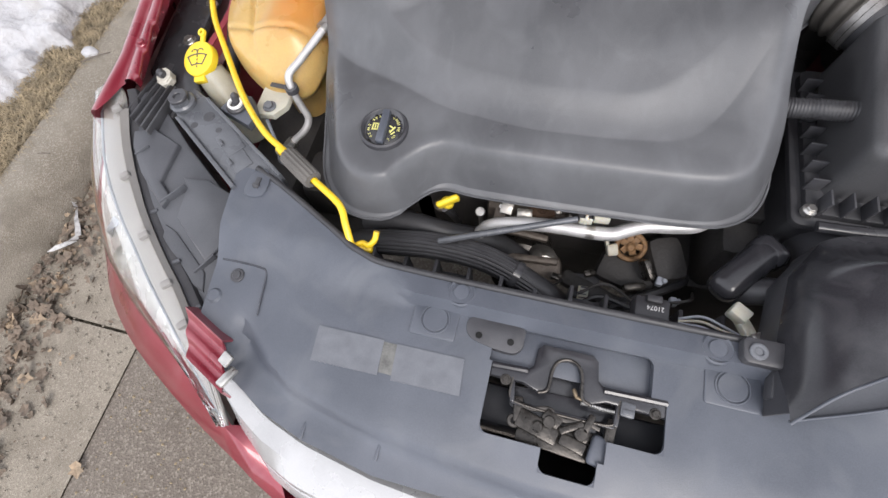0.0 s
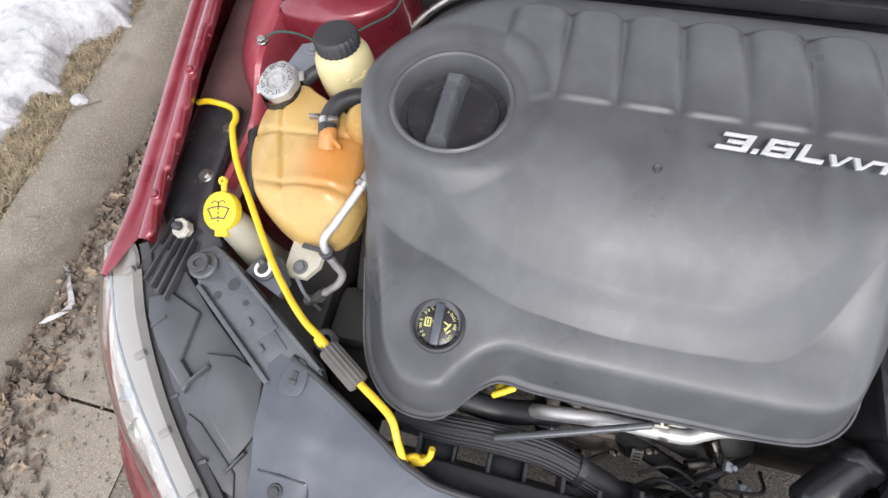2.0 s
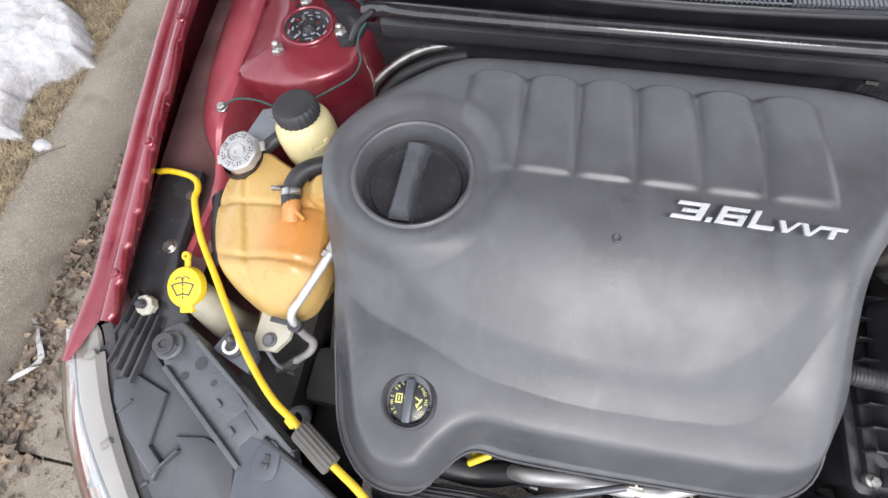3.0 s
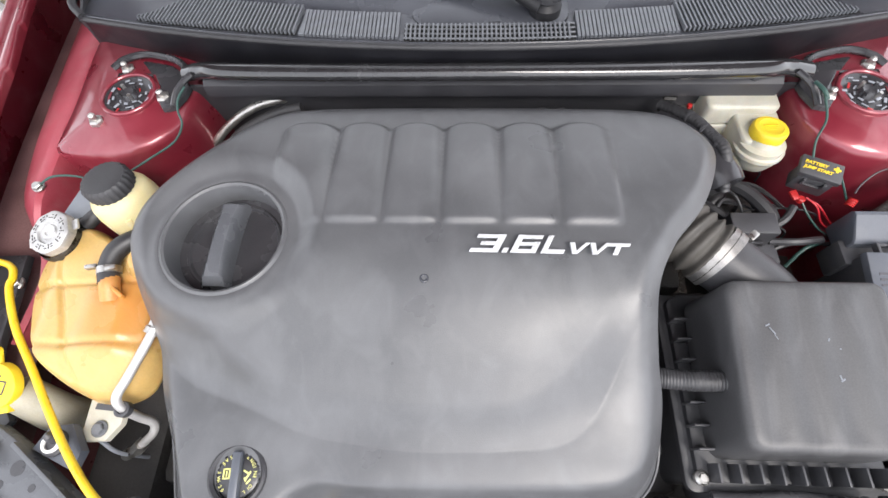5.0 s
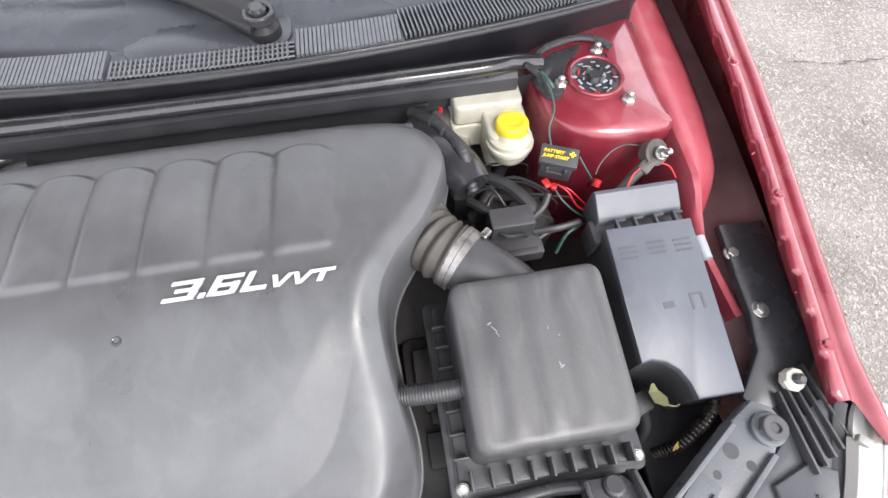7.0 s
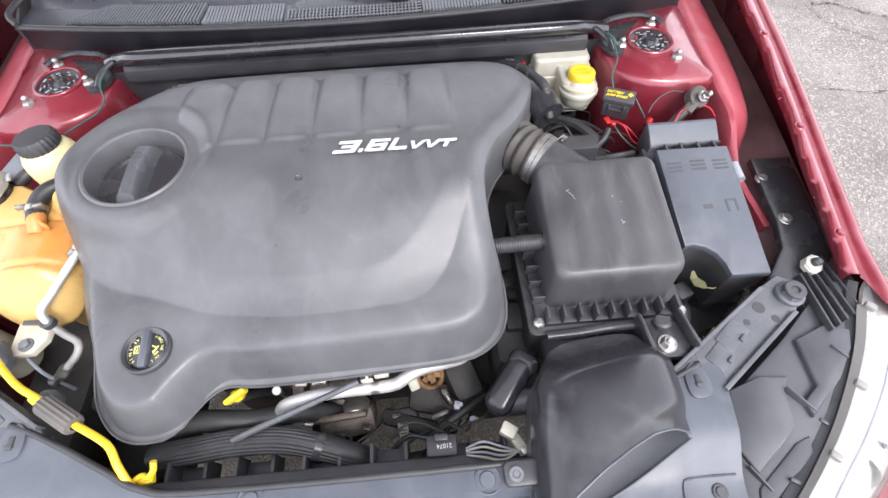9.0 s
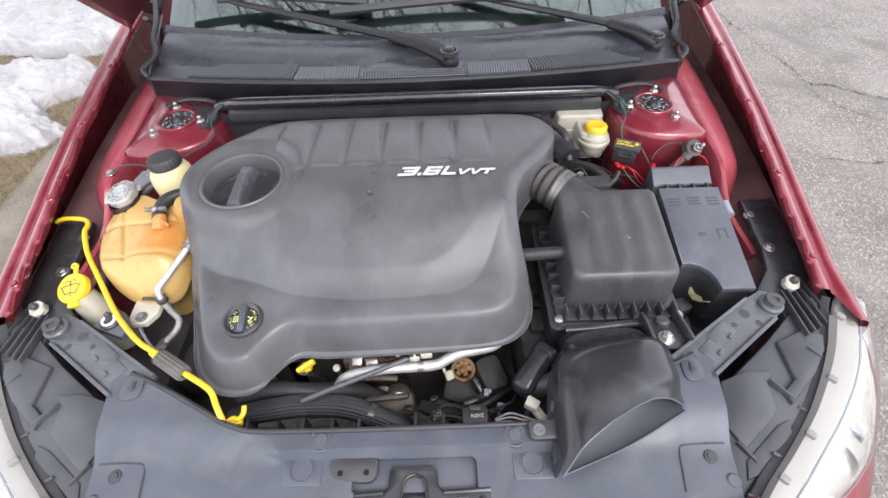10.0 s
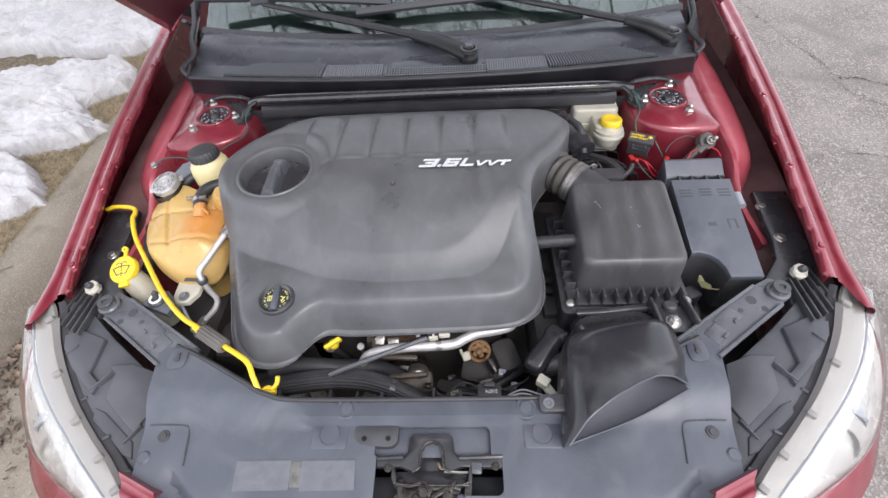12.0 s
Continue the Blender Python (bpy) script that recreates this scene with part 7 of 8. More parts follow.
part("cap_lettering", join(*[box((0.0034, 0.0011, 0.0006), CAPM @ pose(0, 0, 0, 0, 0, 12 * k) @ pose(r, 0, 0.0070, 0, 0, 90 * (k % 3 > 0)), 0) for k in range(30) for r in (0.0215, 0.0255) if (k + int(r * 1000)) % 7 not in (2, 5)]), GREASE, rcap, "stamped letter bars", 0)
part("rear_ear", join(prism([(-0.645, 0.765), (-0.60, 0.775), (-0.585, 0.83), (-0.60, 0.845), (-0.63, 0.835)], 0.865, 0.878, 0.003), disc(-0.604, 0.825, 0.876, 0.013, 0.006), disc(-0.604, 0.825, 0.88, 0.009, 0.007, seg=6)), STICKER, tank, "grey mounting ear with bolt")
part("front_ear", prism([(-0.555, 0.545), (-0.50, 0.545), (-0.50, 0.49), (-0.515, 0.468), (-0.545, 0.466), (-0.552, 0.48)], 0.795, 0.806, 0.003), PALE, tank, "pale grey mounting foot")
part("outlet", tube([(-0.518, 0.645, 0.878), (-0.519, 0.662, 0.888), (-0.522, 0.672, 0.888)], 0.013, 14, 6), ORANGE, tank, "orange moulded outlet")
part("outlet_fin", box((0.022, 0.006, 0.010), pose(-0.503, 0.652, 0.889, 0, 10, -35), 0.002), AMBER, tank)
oh = thing("overflow_hose", (-0.51, 0.71, 0.85), "short black overflow hose with worm clamp", "hose")
part("hose", tube([(-0.521, 0.665, 0.888), (-0.526, 0.69, 0.892), (-0.518, 0.715, 0.896), (-0.495, 0.735, 0.892), (-0.462, 0.745, 0.88), (-0.42, 0.75, 0.86)], 0.0135, 14), RUBBER, oh)
part("clamp", join(tube([(-0.524, 0.679, 0.889), (-0.526, 0.688, 0.891)], 0.0155, 14, 2), boxat(-0.545, 0.685, 0.898, 0.016, 0.006, 0.008, 10, bevel=0.001), boxat(-0.513, 0.682, 0.903, 0.014, 0.006, 0.006, 20, bevel=0.001)), STEEL, oh, "bright hose clamp")
part("hose", tube([(-0.605, 0.765, 0.87), (-0.585, 0.785, 0.875), (-0.565, 0.80, 0.868)], 0.011, 12), RUBBER, oh)

ps = thing("power_steering_reservoir", (-0.53, 0.79, 0.75), "cream plastic fluid reservoir with black screw cap", "reservoir")
PSM = pose(-0.533, 0.790, 0.815, -6, -4, 0)
part("bottle", lathe([(0.0, -0.02), (0.034, -0.02), (0.040, -0.004), (0.0425, 0.028), (0.0445, 0.032), (0.0455, 0.05), (0.0455, 0.074), (0.043, 0.09), (0.038, 0.099), (0.031, 0.104), (0.03, 0.108)], PSM, 40), CREAM, ps, "cream translucent bottle", 50)
part("cap", lathe([(0.031, 0.0), (0.0335, 0.002), (0.0335, 0.018), (0.030, 0.023), (0.02, 0.024), (0.0, 0.023)], PSM @ pose(0, 0, 0.104), 96, 0.025, 24), RUBBER, ps, "black knurled cap")
part("level_band", lathe([(0.0415, 0.004), (0.0422, 0.005), (0.0435, 0.021), (0.043, 0.022)], PSM, 40), mat("fluid_behind_plastic", (0.36, 0.34, 0.25), 0.42, scale=20, sss=0.2), ps, "greyer band with fluid behind it")
tongue = part("tongue", join(*[box((0.009, 0.004, 0.074 if a in (-62, -26) else 0.03), PSM @ pose(0, 0, 0, 0, 0, a + 90) @ pose(0, -0.0455, z, 0, 0, 0), 0.0015) for a, z in ((-62, 0.042), (-26, 0.042))], *[box((0.009, 0.004, 0.012), PSM @ pose(0, 0, 0, 0, 0, a + 90) @ pose(0, -0.0455, z), 0.0015) for a in (-56, -50, -44, -38, -32) for z in (0.010, 0.034, 0.044, 0.056, 0.068)]), CREAM, ps, "moulded tongue on the bottle")
part("slot", join(*[box((0.0065, 0.003, 0.014), PSM @ pose(0, 0, 0, 0, 0, a + 90) @ pose(0, -0.0442, 0.022), 0.0005) for a in (-53, -45, -37)]), BLACK, tongue, "dark level slot")
part("strap", tube([PSM @ Vector((0.042 * math.cos(a), 0.042 * math.sin(a), 0.0)) for a in [k * 0.45 for k in range(15)]], 0.003, 6, 2), PALE, ps)
pump = thing("pump_fitting", (-0.45, 0.84, 0.75), "oily black fitting with steel pipe beside the reservoir", "fitting")
part("body", join(disc(-0.455, 0.83, 0.78, 0.022, 0.05), boxat(-0.44, 0.85, 0.79, 0.04, 0.04, 0.04, bevel=0.008)), BLACK, pump)
part("pipe", tube([(-0.455, 0.82, 0.82), (-0.43, 0.825, 0.84), (-0.40, 0.84, 0.845)], 0.006, 10), STEEL, pump)
part("pipe", tube([(-0.50, 0.96, 0.77), (-0.49, 0.975, 0.80), (-0.45, 1.0, 0.83), (-0.40, 1.02, 0.85), (-0.34, 1.03, 0.86)], 0.008, 10), STEEL, pump)
part("pipe", tube([(-0.485, 0.955, 0.76), (-0.47, 0.97, 0.79), (-0.43, 0.99, 0.82), (-0.37, 1.01, 0.84), (-0.32, 1.015, 0.85)], 0.0095, 10), RUBBER, pump)
part("ring", ring(-0.498, 0.955, 0.76, 0.008, 0.016, 0.012, 30), STEEL, pump)

ac = thing("air_conditioning_pipe", (-0.48, 0.55, 0.75), "bent bare aluminium air conditioning pipe", "pipe")
part("pipe", tube([(-0.448, 0.625, 0.866), (-0.458, 0.595, 0.862), (-0.478, 0.545, 0.852), (-0.489, 0.52, 0.846), (-0.487, 0.508, 0.83), (-0.48, 0.50, 0.80), (-0.474, 0.495, 0.775), (-0.482, 0.482, 0.758), (-0.505, 0.468, 0.74), (-0.52, 0.458, 0.728)], 0.0062, 12, 10), PIPE, ac)
part("fitting", join(tube([(-0.452, 0.612, 0.864), (-0.446, 0.632, 0.867)], 0.0105, 6, 1, smooth=False), tube([(-0.446, 0.632, 0.867), (-0.442, 0.645, 0.868)], 0.0085, 12, 2), tube([(-0.456, 0.602, 0.863), (-0.453, 0.61, 0.864)], 0.0115, 12, 2)), STEEL, ac, "bright steel union")
part("fitting", join(tube([(-0.505, 0.468, 0.74), (-0.516, 0.46, 0.731)], 0.0105, 6, 1, smooth=False), tube([(-0.516, 0.46, 0.731), (-0.538, 0.452, 0.72)], 0.0085, 12, 2)), STEEL, ac, "bright steel union")
part("clip", join(ring(-0.486, 0.507, 0.824, 0.006, 0.0105, 0.011), box((0.034, 0.008, 0.003), pose(-0.508, 0.509, 0.829, 0, 0, -4), 0.001)), BLACK, ac, "small black pipe clip")
part("clip_bolt", join(disc(-0.527, 0.483, 0.806, 0.011, 0.003), disc(-0.527, 0.483, 0.809, 0.008, 0.005, seg=6)), DUSTY, ac, "grey clip bolt")
washer = thing("washer_filler", (-0.66, 0.53, 0.7), "yellow washer fluid cap on a grey filler neck", "washer filler")
WM = pose(-0.662, 0.533, 0.838, 20, -10, 8)
wc = part("cap", join(lathe([(0.0, 0.008), (0.026, 0.008), (0.0295, 0.006), (0.0305, 0.002), (0.030, -0.006)], WM, 40), box((0.022, 0.014, 0.012), WM @ pose(0.0, -0.031, -0.003), 0.002), box((0.008, 0.02, 0.006), WM @ pose(0.002, 0.034, 0.0), 0.002), lathe([(0.003, 0), (0.0065, 0), (0.0065, 0.005), (0.003, 0.005), (0.003, 0)], WM @ pose(0.002, 0.046, 0.0), 14)), YELLOW, washer, "yellow hinged cap")


def bars(pts, m, width, h=0.0007):
    """Printed strokes along a line in the plane of m."""
    out_ = []
    for (xa, ya), (xb, yb_) in zip(pts, pts[1:]):
        out_.append(box((math.hypot(xb - xa, yb_ - ya) + width * 0.8, width, h), m @ pose((xa + xb) / 2, (ya + yb_) / 2, 0.0086, 0, 0, math.degrees(math.atan2(yb_ - ya, xb - xa))), 0))
    return out_


glass_top = [(0.019 * k / 3, 0.0065 - 0.0035 * (k / 3) ** 2) for k in range(-3, 4)]
glass_low = [(0.0105 * k / 2, -0.0105 - 0.0015 * (k / 2) ** 2) for k in range(-2, 3)]
part("symbol", join(*bars(glass_top, WM, 0.0019), *bars(glass_low, WM, 0.0019), *bars([glass_top[0], glass_low[0]], WM, 0.0019), *bars([glass_top[-1], glass_low[-1]], WM, 0.0019), *[q for k in range(5) for q in bars([(0.0, 0.010 - 0.006 * k), (0.0, 0.008 - 0.006 * k)], WM, 0.0019)],
                    *[q for sgn in (-1, 1) for a0 in (20, 75, 130) for q in bars([(sgn * 0.006 + 0.006 * math.cos(radians(a0 + d_)), 0.010 + 0.005 * math.sin(radians(a0 + d_))) for d_ in (0, 30)], WM, 0.0016)]), MARK, wc, "dark washer symbol", 0)
part("neck", tube([(-0.656, 0.527, 0.820), (-0.645, 0.52, 0.80), (-0.625, 0.505, 0.76), (-0.615, 0.50, 0.70)], lambda f: 0.024 + 0.006 * f, 18), mat("grey_translucent", (0.36, 0.34, 0.27), 0.4, scale=20, sss=0.2), washer, "grey translucent neck")
stud = thing("filler_stud", (-0.569, 0.463, 0.81), "black stud with a white ring on a bracket", "stud")
part("pad", prism([(-0.60, 0.455), (-0.585, 0.485), (-0.555, 0.488), (-0.53, 0.455), (-0.535, 0.43)], 0.808, 0.822, 0.003), PANEL, stud)
part("collar", disc(-0.569, 0.463, 0.82, 0.017, 0.008), BLACK, stud)
part("ring", ring(-0.569, 0.463, 0.828, 0.0085, 0.0125, 0.004), WHITE, stud, "white plastic ring")
part("pin", disc(-0.570, 0.467, 0.826, 0.006, 0.018, -20), BLACK, stud)

# bonnet prop rod, stowed
rod = thing("bonnet_prop_rod", (-0.5, 0.45, 0.82), "yellow enamelled bonnet prop rod with black foam grip", "prop rod")
ROD_PTS = [(-0.785, 0.712, 0.845), (-0.76, 0.712, 0.853), (-0.725, 0.708, 0.855), (-0.705, 0.699, 0.856), (-0.696, 0.684, 0.857), (-0.693, 0.664, 0.857), (-0.665, 0.612, 0.852), (-0.625, 0.56, 0.846), (-0.56, 0.48, 0.841),
           (-0.512, 0.432, 0.843), (-0.475, 0.402, 0.845), (-0.44, 0.382, 0.845), (-0.384, 0.347, 0.845), (-0.342, 0.323, 0.842), (-0.326, 0.310, 0.839), (-0.315, 0.29, 0.832), (-0.302, 0.266, 0.815)]
part("rod", tube(ROD_PTS, 0.005, 12, 8), ROD, rod)
part("grip", lathe([(0.006, -0.032), (0.0125, -0.031), (0.0135, -0.028), (0.0135, 0.028), (0.0125, 0.031), (0.006, 0.032)], pose(-0.405, 0.359, 0.8455, 0, 0, -32) @ pose(0, 0, 0, 0, 90, 0), 72, 0.06, 14), FOAM, rod, "grey fluted foam grip")
part("clip", join(boxat(-0.445, 0.382, 0.842, 0.016, 0.012, 0.016, -35, bevel=0.003)), ROD, rod)
clip = thing("rod_clip", (-0.28, 0.285, 0.79), "small yellow plastic rod clip", "clip")
part("hook", tube([(-0.303, 0.272, 0.81), (-0.292, 0.278, 0.812), (-0.282, 0.275, 0.815), (-0.274, 0.282, 0.82), (-0.272, 0.292, 0.828)], 0.0042, 10, 6), ROD, clip)
part("base", boxat(-0.288, 0.274, 0.806, 0.02, 0.014, 0.012, 15, bevel=0.003), ROD, clip)
cup = thing("rod_rest_cup", (-0.45, 0.395, 0.8), "grey plastic cup under the prop rod", "cup")
part("cup", lathe([(0.010, 0.0), (0.014, 0.002), (0.015, 0.02), (0.012, 0.024), (0.008, 0.02)], pose(-0.448, 0.392, 0.805, 15)), ARM, cup)
earth = thing("earth_wire", (-0.6, 0.85, 0.88), "thin green earth wire bolted to the red rail", "wire")
part("wire", tube([(-0.696, 0.828, 0.882), (-0.67, 0.838, 0.892), (-0.63, 0.838, 0.893), (-0.59, 0.83, 0.885)], 0.0018, 8), GREEN_WIRE, earth)
part("wire", tube([(-0.56, 0.84, 0.89), (-0.52, 0.865, 0.90), (-0.485, 0.895, 0.905), (-0.478, 0.925, 0.91), (-0.486, 0.945, 0.918), (-0.487, 0.965, 0.925), (-0.48, 0.985, 0.93)], 0.0017, 8), GREEN_WIRE, earth)
part("terminal", join(ring(-0.698, 0.827, 0.878, 0.004, 0.009, 0.003), disc(-0.698, 0.827, 0.88, 0.0075, 0.007, seg=6)), STEEL, earth, "ring terminal bolt")
side_hose = thing("drain_hose", (-0.74, 0.85, 0.75), "black drain hose in the wing gap", "hose")
part("hose", tube([(-0.775, 1.15, 0.80), (-0.755, 1.0, 0.80), (-0.728, 0.88, 0.80), (-0.716, 0.80, 0.80), (-0.71, 0.70, 0.78), (-0.69, 0.60, 0.74)], 0.0125, 12), RUBBER, side_hose)
part("sleeve", tube([(-0.72, 0.82, 0.80), (-0.716, 0.79, 0.80)], 0.016, 12, 3), BLACK, side_hose)
inner = thing("frame_rail", (-0.6, 0.5, 0.5), "dark lower frame rail below the tanks", "frame rail", "frame rails")
part("rail", boxat(-0.58, 0.60, 0.58, 0.12, 0.7, 0.16, bevel=0.02), GRIME, inner)
part("crossmember", boxat(-0.45, 0.55, 0.52, 0.14, 0.5, 0.1, bevel=0.03), GRIME, inner)
inner2 = thing("frame_rail", (0.6, 0.5, 0.5), "dark lower frame rail below the fuse box", "frame rail", "frame rails")
part("rail", join(boxat(0.58, 0.60, 0.48, 0.16, 0.7, 0.16, bevel=0.02)), GRIME, inner2)
part("splash_shield", join(boxat(0.66, 0.50, 0.60, 0.18, 0.28, 0.01, 0, 0, 12, bevel=0.003), boxat(0.56, 0.47, 0.56, 0.14, 0.2, 0.01, bevel=0.003)), BLACK, inner2, "black splash shield")
pipe_low = thing("engine_mount", (-0.46, 0.55, 0.6), "grimy dark engine mount under the coolant tank", "mount")
part("mount", join(boxat(-0.475, 0.60, 0.66, 0.05, 0.2, 0.05, 12, bevel=0.01), boxat(-0.46, 0.46, 0.62, 0.1, 0.1, 0.1, bevel=0.02)), GRIME, pipe_low)
part("bolt", disc(-0.425, 0.56, 0.79, 0.013, 0.012), STEEL, pipe_low)
part("post", tube([(-0.43, 0.56, 0.7), (-0.425, 0.56, 0.79)], 0.01, 8, 2), BLACK, pipe_low)
part("strap", tube([(-0.535, 0.47, 0.79), (-0.53, 0.455, 0.75), (-0.528, 0.45, 0.68)], 0.003, 8), LABEL, pipe_low)

# tangled looms beside the relay box and in front of the engine
rgw = random.Random(21)
tangle = thing("wiring_loom", (0.45, 0.82, 0.77), "tangled black wires between relay box and reservoir", "wiring", "wiring looms")
for k in range(11):
    x0, y0, z0 = rgw.uniform(0.36, 0.42), rgw.uniform(0.78, 0.93), rgw.uniform(0.765, 0.80)
    x1, y1 = x0 + rgw.uniform(0.06, 0.13), y0 + rgw.uniform(-0.06, 0.03)
    mid = ((x0 + x1) / 2 + rgw.uniform(-0.01, 0.01), (y0 + y1) / 2 + rgw.uniform(-0.02, 0.02), z0 + rgw.uniform(0.005, 0.03))
    part("wire", tube([(x0, y0, z0 - 0.03), (x0 + 0.01, y0, z0), mid, (x1 - 0.01, y1, z0), (x1, y1, z0 - 0.03)], rgw.choice((0.0015, 0.0022, 0.0035)), 7, 5), RUBBER if k % 4 else BLACK, tangle)
front_loom = thing("wiring_loom", (0.06, 0.33, 0.62), "oily black cables low in front of the engine", "wiring", "wiring looms")
for k in range(9):
    x0, y0, z0 = rgw.uniform(-0.1, 0.1), rgw.uniform(0.30, 0.34), rgw.uniform(0.60, 0.66)
    x1, y1, z1 = x0 + rgw.uniform(0.05, 0.14), rgw.uniform(0.30, 0.40), rgw.uniform(0.60, 0.70)
    part("wire", tube([(x0, y0, z0), (x0 * 0.6 + x1 * 0.4, y0 + 0.02, z0 + 0.015), (x1, y1, z1), (x1 + 0.02, y1 + 0.03, z1 - 0.04)], rgw.choice((0.0025, 0.004, 0.007)), 7, 6), RUBBER if k % 3 else GRIME, front_loom)
for x, y, z in ((-0.02, 0.345, 0.655), (0.03, 0.36, 0.66), (0.135, 0.365, 0.67), (0.16, 0.34, 0.66)):
    part("clip", join(boxat(x, y, z, 0.014, 0.01, 0.012, 30 * x * 20, bevel=0.002), disc(x + 0.006, y, z + 0.004, 0.004, 0.006)), LABEL if x > 0.1 else GREASE, front_loom, "small metal clip")

# ---- snow, grass, leaves, tree ----
SNOW_Y = [0.3, 0.6, 0.80, 0.85, 0.9, 1.0, 1.09, 1.13, 1.2, 1.3, 1.38, 1.45, 1.5, 1.58, 1.67, 1.77, 1.80, 1.83, 1.89, 1.96, 2.05, 2.15, 2.25, 2.32, 2.42, 2.48, 2.7, 2.82, 2.9, 3.1, 6.0]
SNOW_X = [-2.8, -2.35, -2.14, -2.05, -2.1, -2.13, -2.12, -2.0, -2.08, -2.09, -2.06, -1.97, -1.90, -1.93, -2.04, -2.09, -2.36, -2.3, -2.2, -1.97, -1.9, -1.92, -2.06, -2.12, -2.08, -1.95, -1.96, -2.12, -2.16, -1.98, -2.0]


def snow_h(x, y):
    """Depth of old snow over the turf."""
    n1 = noise.fractal((x * 1.1, y * 1.1, 3.1), 0.9, 2.1, 4)
    n2 = noise.fractal((x * 7, y * 7, 1.7), 0.9, 2.0, 4)
    yw = y + 0.05 * noise.noise((x * 7, y * 7, 9.3)) + 0.02 * noise.noise((x * 19, y * 19, 5.3))
    cover_ = (ip(yw, SNOW_Y, SNOW_X) - x) * 2.4 + 0.10 * n2
    cover_ = min(cover_, 0.75 + 0.5 * n1)
    for cx_, cy_, rx_, ry_, w in ((-2.95, 2.86, 0.40, 0.20, 1.7), (-2.40, 2.87, 0.40, 0.075, 1.2), (-3.5, 2.2, 0.3, 0.1, 0.9), (-3.0, 4.2, 0.5, 0.14, 1.2), (-4.6, 3.8, 0.7, 0.2, 1.2), (-2.3, 0.2, 0.6, 0.4, 1.2)):
        q = ((x - cx_) / rx_) ** 2 + ((y - cy_) / ry_) ** 2
        cover_ -= w * math.exp(-q * q) * (1 + 0.6 * n2)
    cover_ -= max(0, 0.75 - y) * 1.2 + max(0, y - 17) * 0.4 + max(0, -12 - x) * 0.5
    k = sm(cover_ / 0.16)
    return k * (0.035 + 0.03 * sm(cover_ / 0.6) + 0.02 * n2 + 0.03 * n1) - 0.03 * (1 - k)


def snow_mesh(xs, ys):
    vs, fs = [], []
    nx, ny = len(xs), len(ys)
    for y in ys:
        for x in xs:
            h = snow_h(x, y)
            wx, wy = x + 0.05 * noise.noise((x * 6, y * 6, 4)), y + 0.05 * noise.noise((x * 6, y * 6, 8))
            d1, d2 = (-math.log(sum(math.exp(-9 * q) for q in noise.voronoi((wx * w, wy * w, 0.5))[0])) / 9 for w in (5, 12))
            lumps = 0.046 * (1 - d1 * abs(d1)) + 0.032 * (1 - d2 * abs(d2)) + 0.022 * noise.noise((x * 9, y * 9, 2)) + 0.016 * abs(noise.noise((x * 17, y * 17, 6))) + 0.010 * noise.noise((x * 34, y * 34, 6))
            vs.append((x, y, 0.118 + h + (lumps - 0.02) * sm(h / 0.05)))
    for j in range(ny - 1):
        for i in range(nx - 1):
            q = (j * nx + i, j * nx + i + 1, (j + 1) * nx + i + 1, (j + 1) * nx + i)
            if max(vs[a][2] for a in q) > 0.108:
                fs.append(q)
    m_ = bpy.data.meshes.new("snow")
    m_.from_pydata(vs, [], fs)
    m_.polygons.foreach_set("use_smooth", [True] * len(m_.polygons))
    m_.materials.append(SNOW)
    return m_


tagged(new("snow", snow_mesh(np.linspace(-14, -4.3, 70), np.linspace(-0.6, 20, 120))), "deep old snow further out on the lawn", "snow", kind="stuff")
tagged(new("snow", snow_mesh(np.linspace(-4.3, -1.84, 60), np.linspace(6.0, 20, 140))), "old snow further along the lawn", "snow", kind="stuff")
me = snow_mesh(np.linspace(-4.3, -1.84, 260), np.linspace(0.3, 6.0, 560))
tagged(new("snow", me), "patchy old white snow lying on the lawn", "snow", kind="stuff")
lump = lathe([(0, 0.018), (0.02, 0.016), (0.032, 0.008), (0.035, -0.01)], pose(-1.95, 1.11, 0.135) @ Matrix.Diagonal((1.1, 0.75, 1, 1)), 18, 0.08, 3)
tagged(part("snow_lump", lump, SNOW, None, "small lump of snow on the dead grass", 60, (-1.95, 1.11, 0.13)), category="snow")

rng = random.Random(5)
vs, fs = [], []
for _ in range(42000):
    y = rng.uniform(-0.4, 4.2)
    x = -1.95 - abs(rng.gauss(0, 0.35)) - 0.01
    z = 0.125 + 0.02 * noise.noise((x * 1.3, y * 1.3, 0.3)) * min(1, (-1.94 - x) * 3)
    a, l, h = rng.uniform(0, 6.28), rng.uniform(0.025, 0.10), rng.uniform(0.004, 0.024)
    w = rng.uniform(0.0006, 0.0013)
    dx, dy = math.cos(a), math.sin(a)
    i = len(vs)
    vs += [(x - dy * w, y + dx * w, z), (x + dy * w, y - dx * w, z), (x + dx * l * 0.5 + dy * w, y + dy * l * 0.5 - dx * w, z + h), (x + dx * l * 0.5 - dy * w, y + dy * l * 0.5 + dx * w, z + h), (x + dx * l, y + dy * l, z + h * rng.uniform(0, 0.8))]
    fs += [(i, i + 1, i + 2, i + 3), (i + 3, i + 2, i + 4)]
me = bpy.data.meshes.new("dry_grass")
me.from_pydata(vs, [], fs)
me.materials.append(STRAW)
tagged(new("dry_grass", me), "flattened straw-coloured dead grass along the kerb", "grass", kind="stuff")

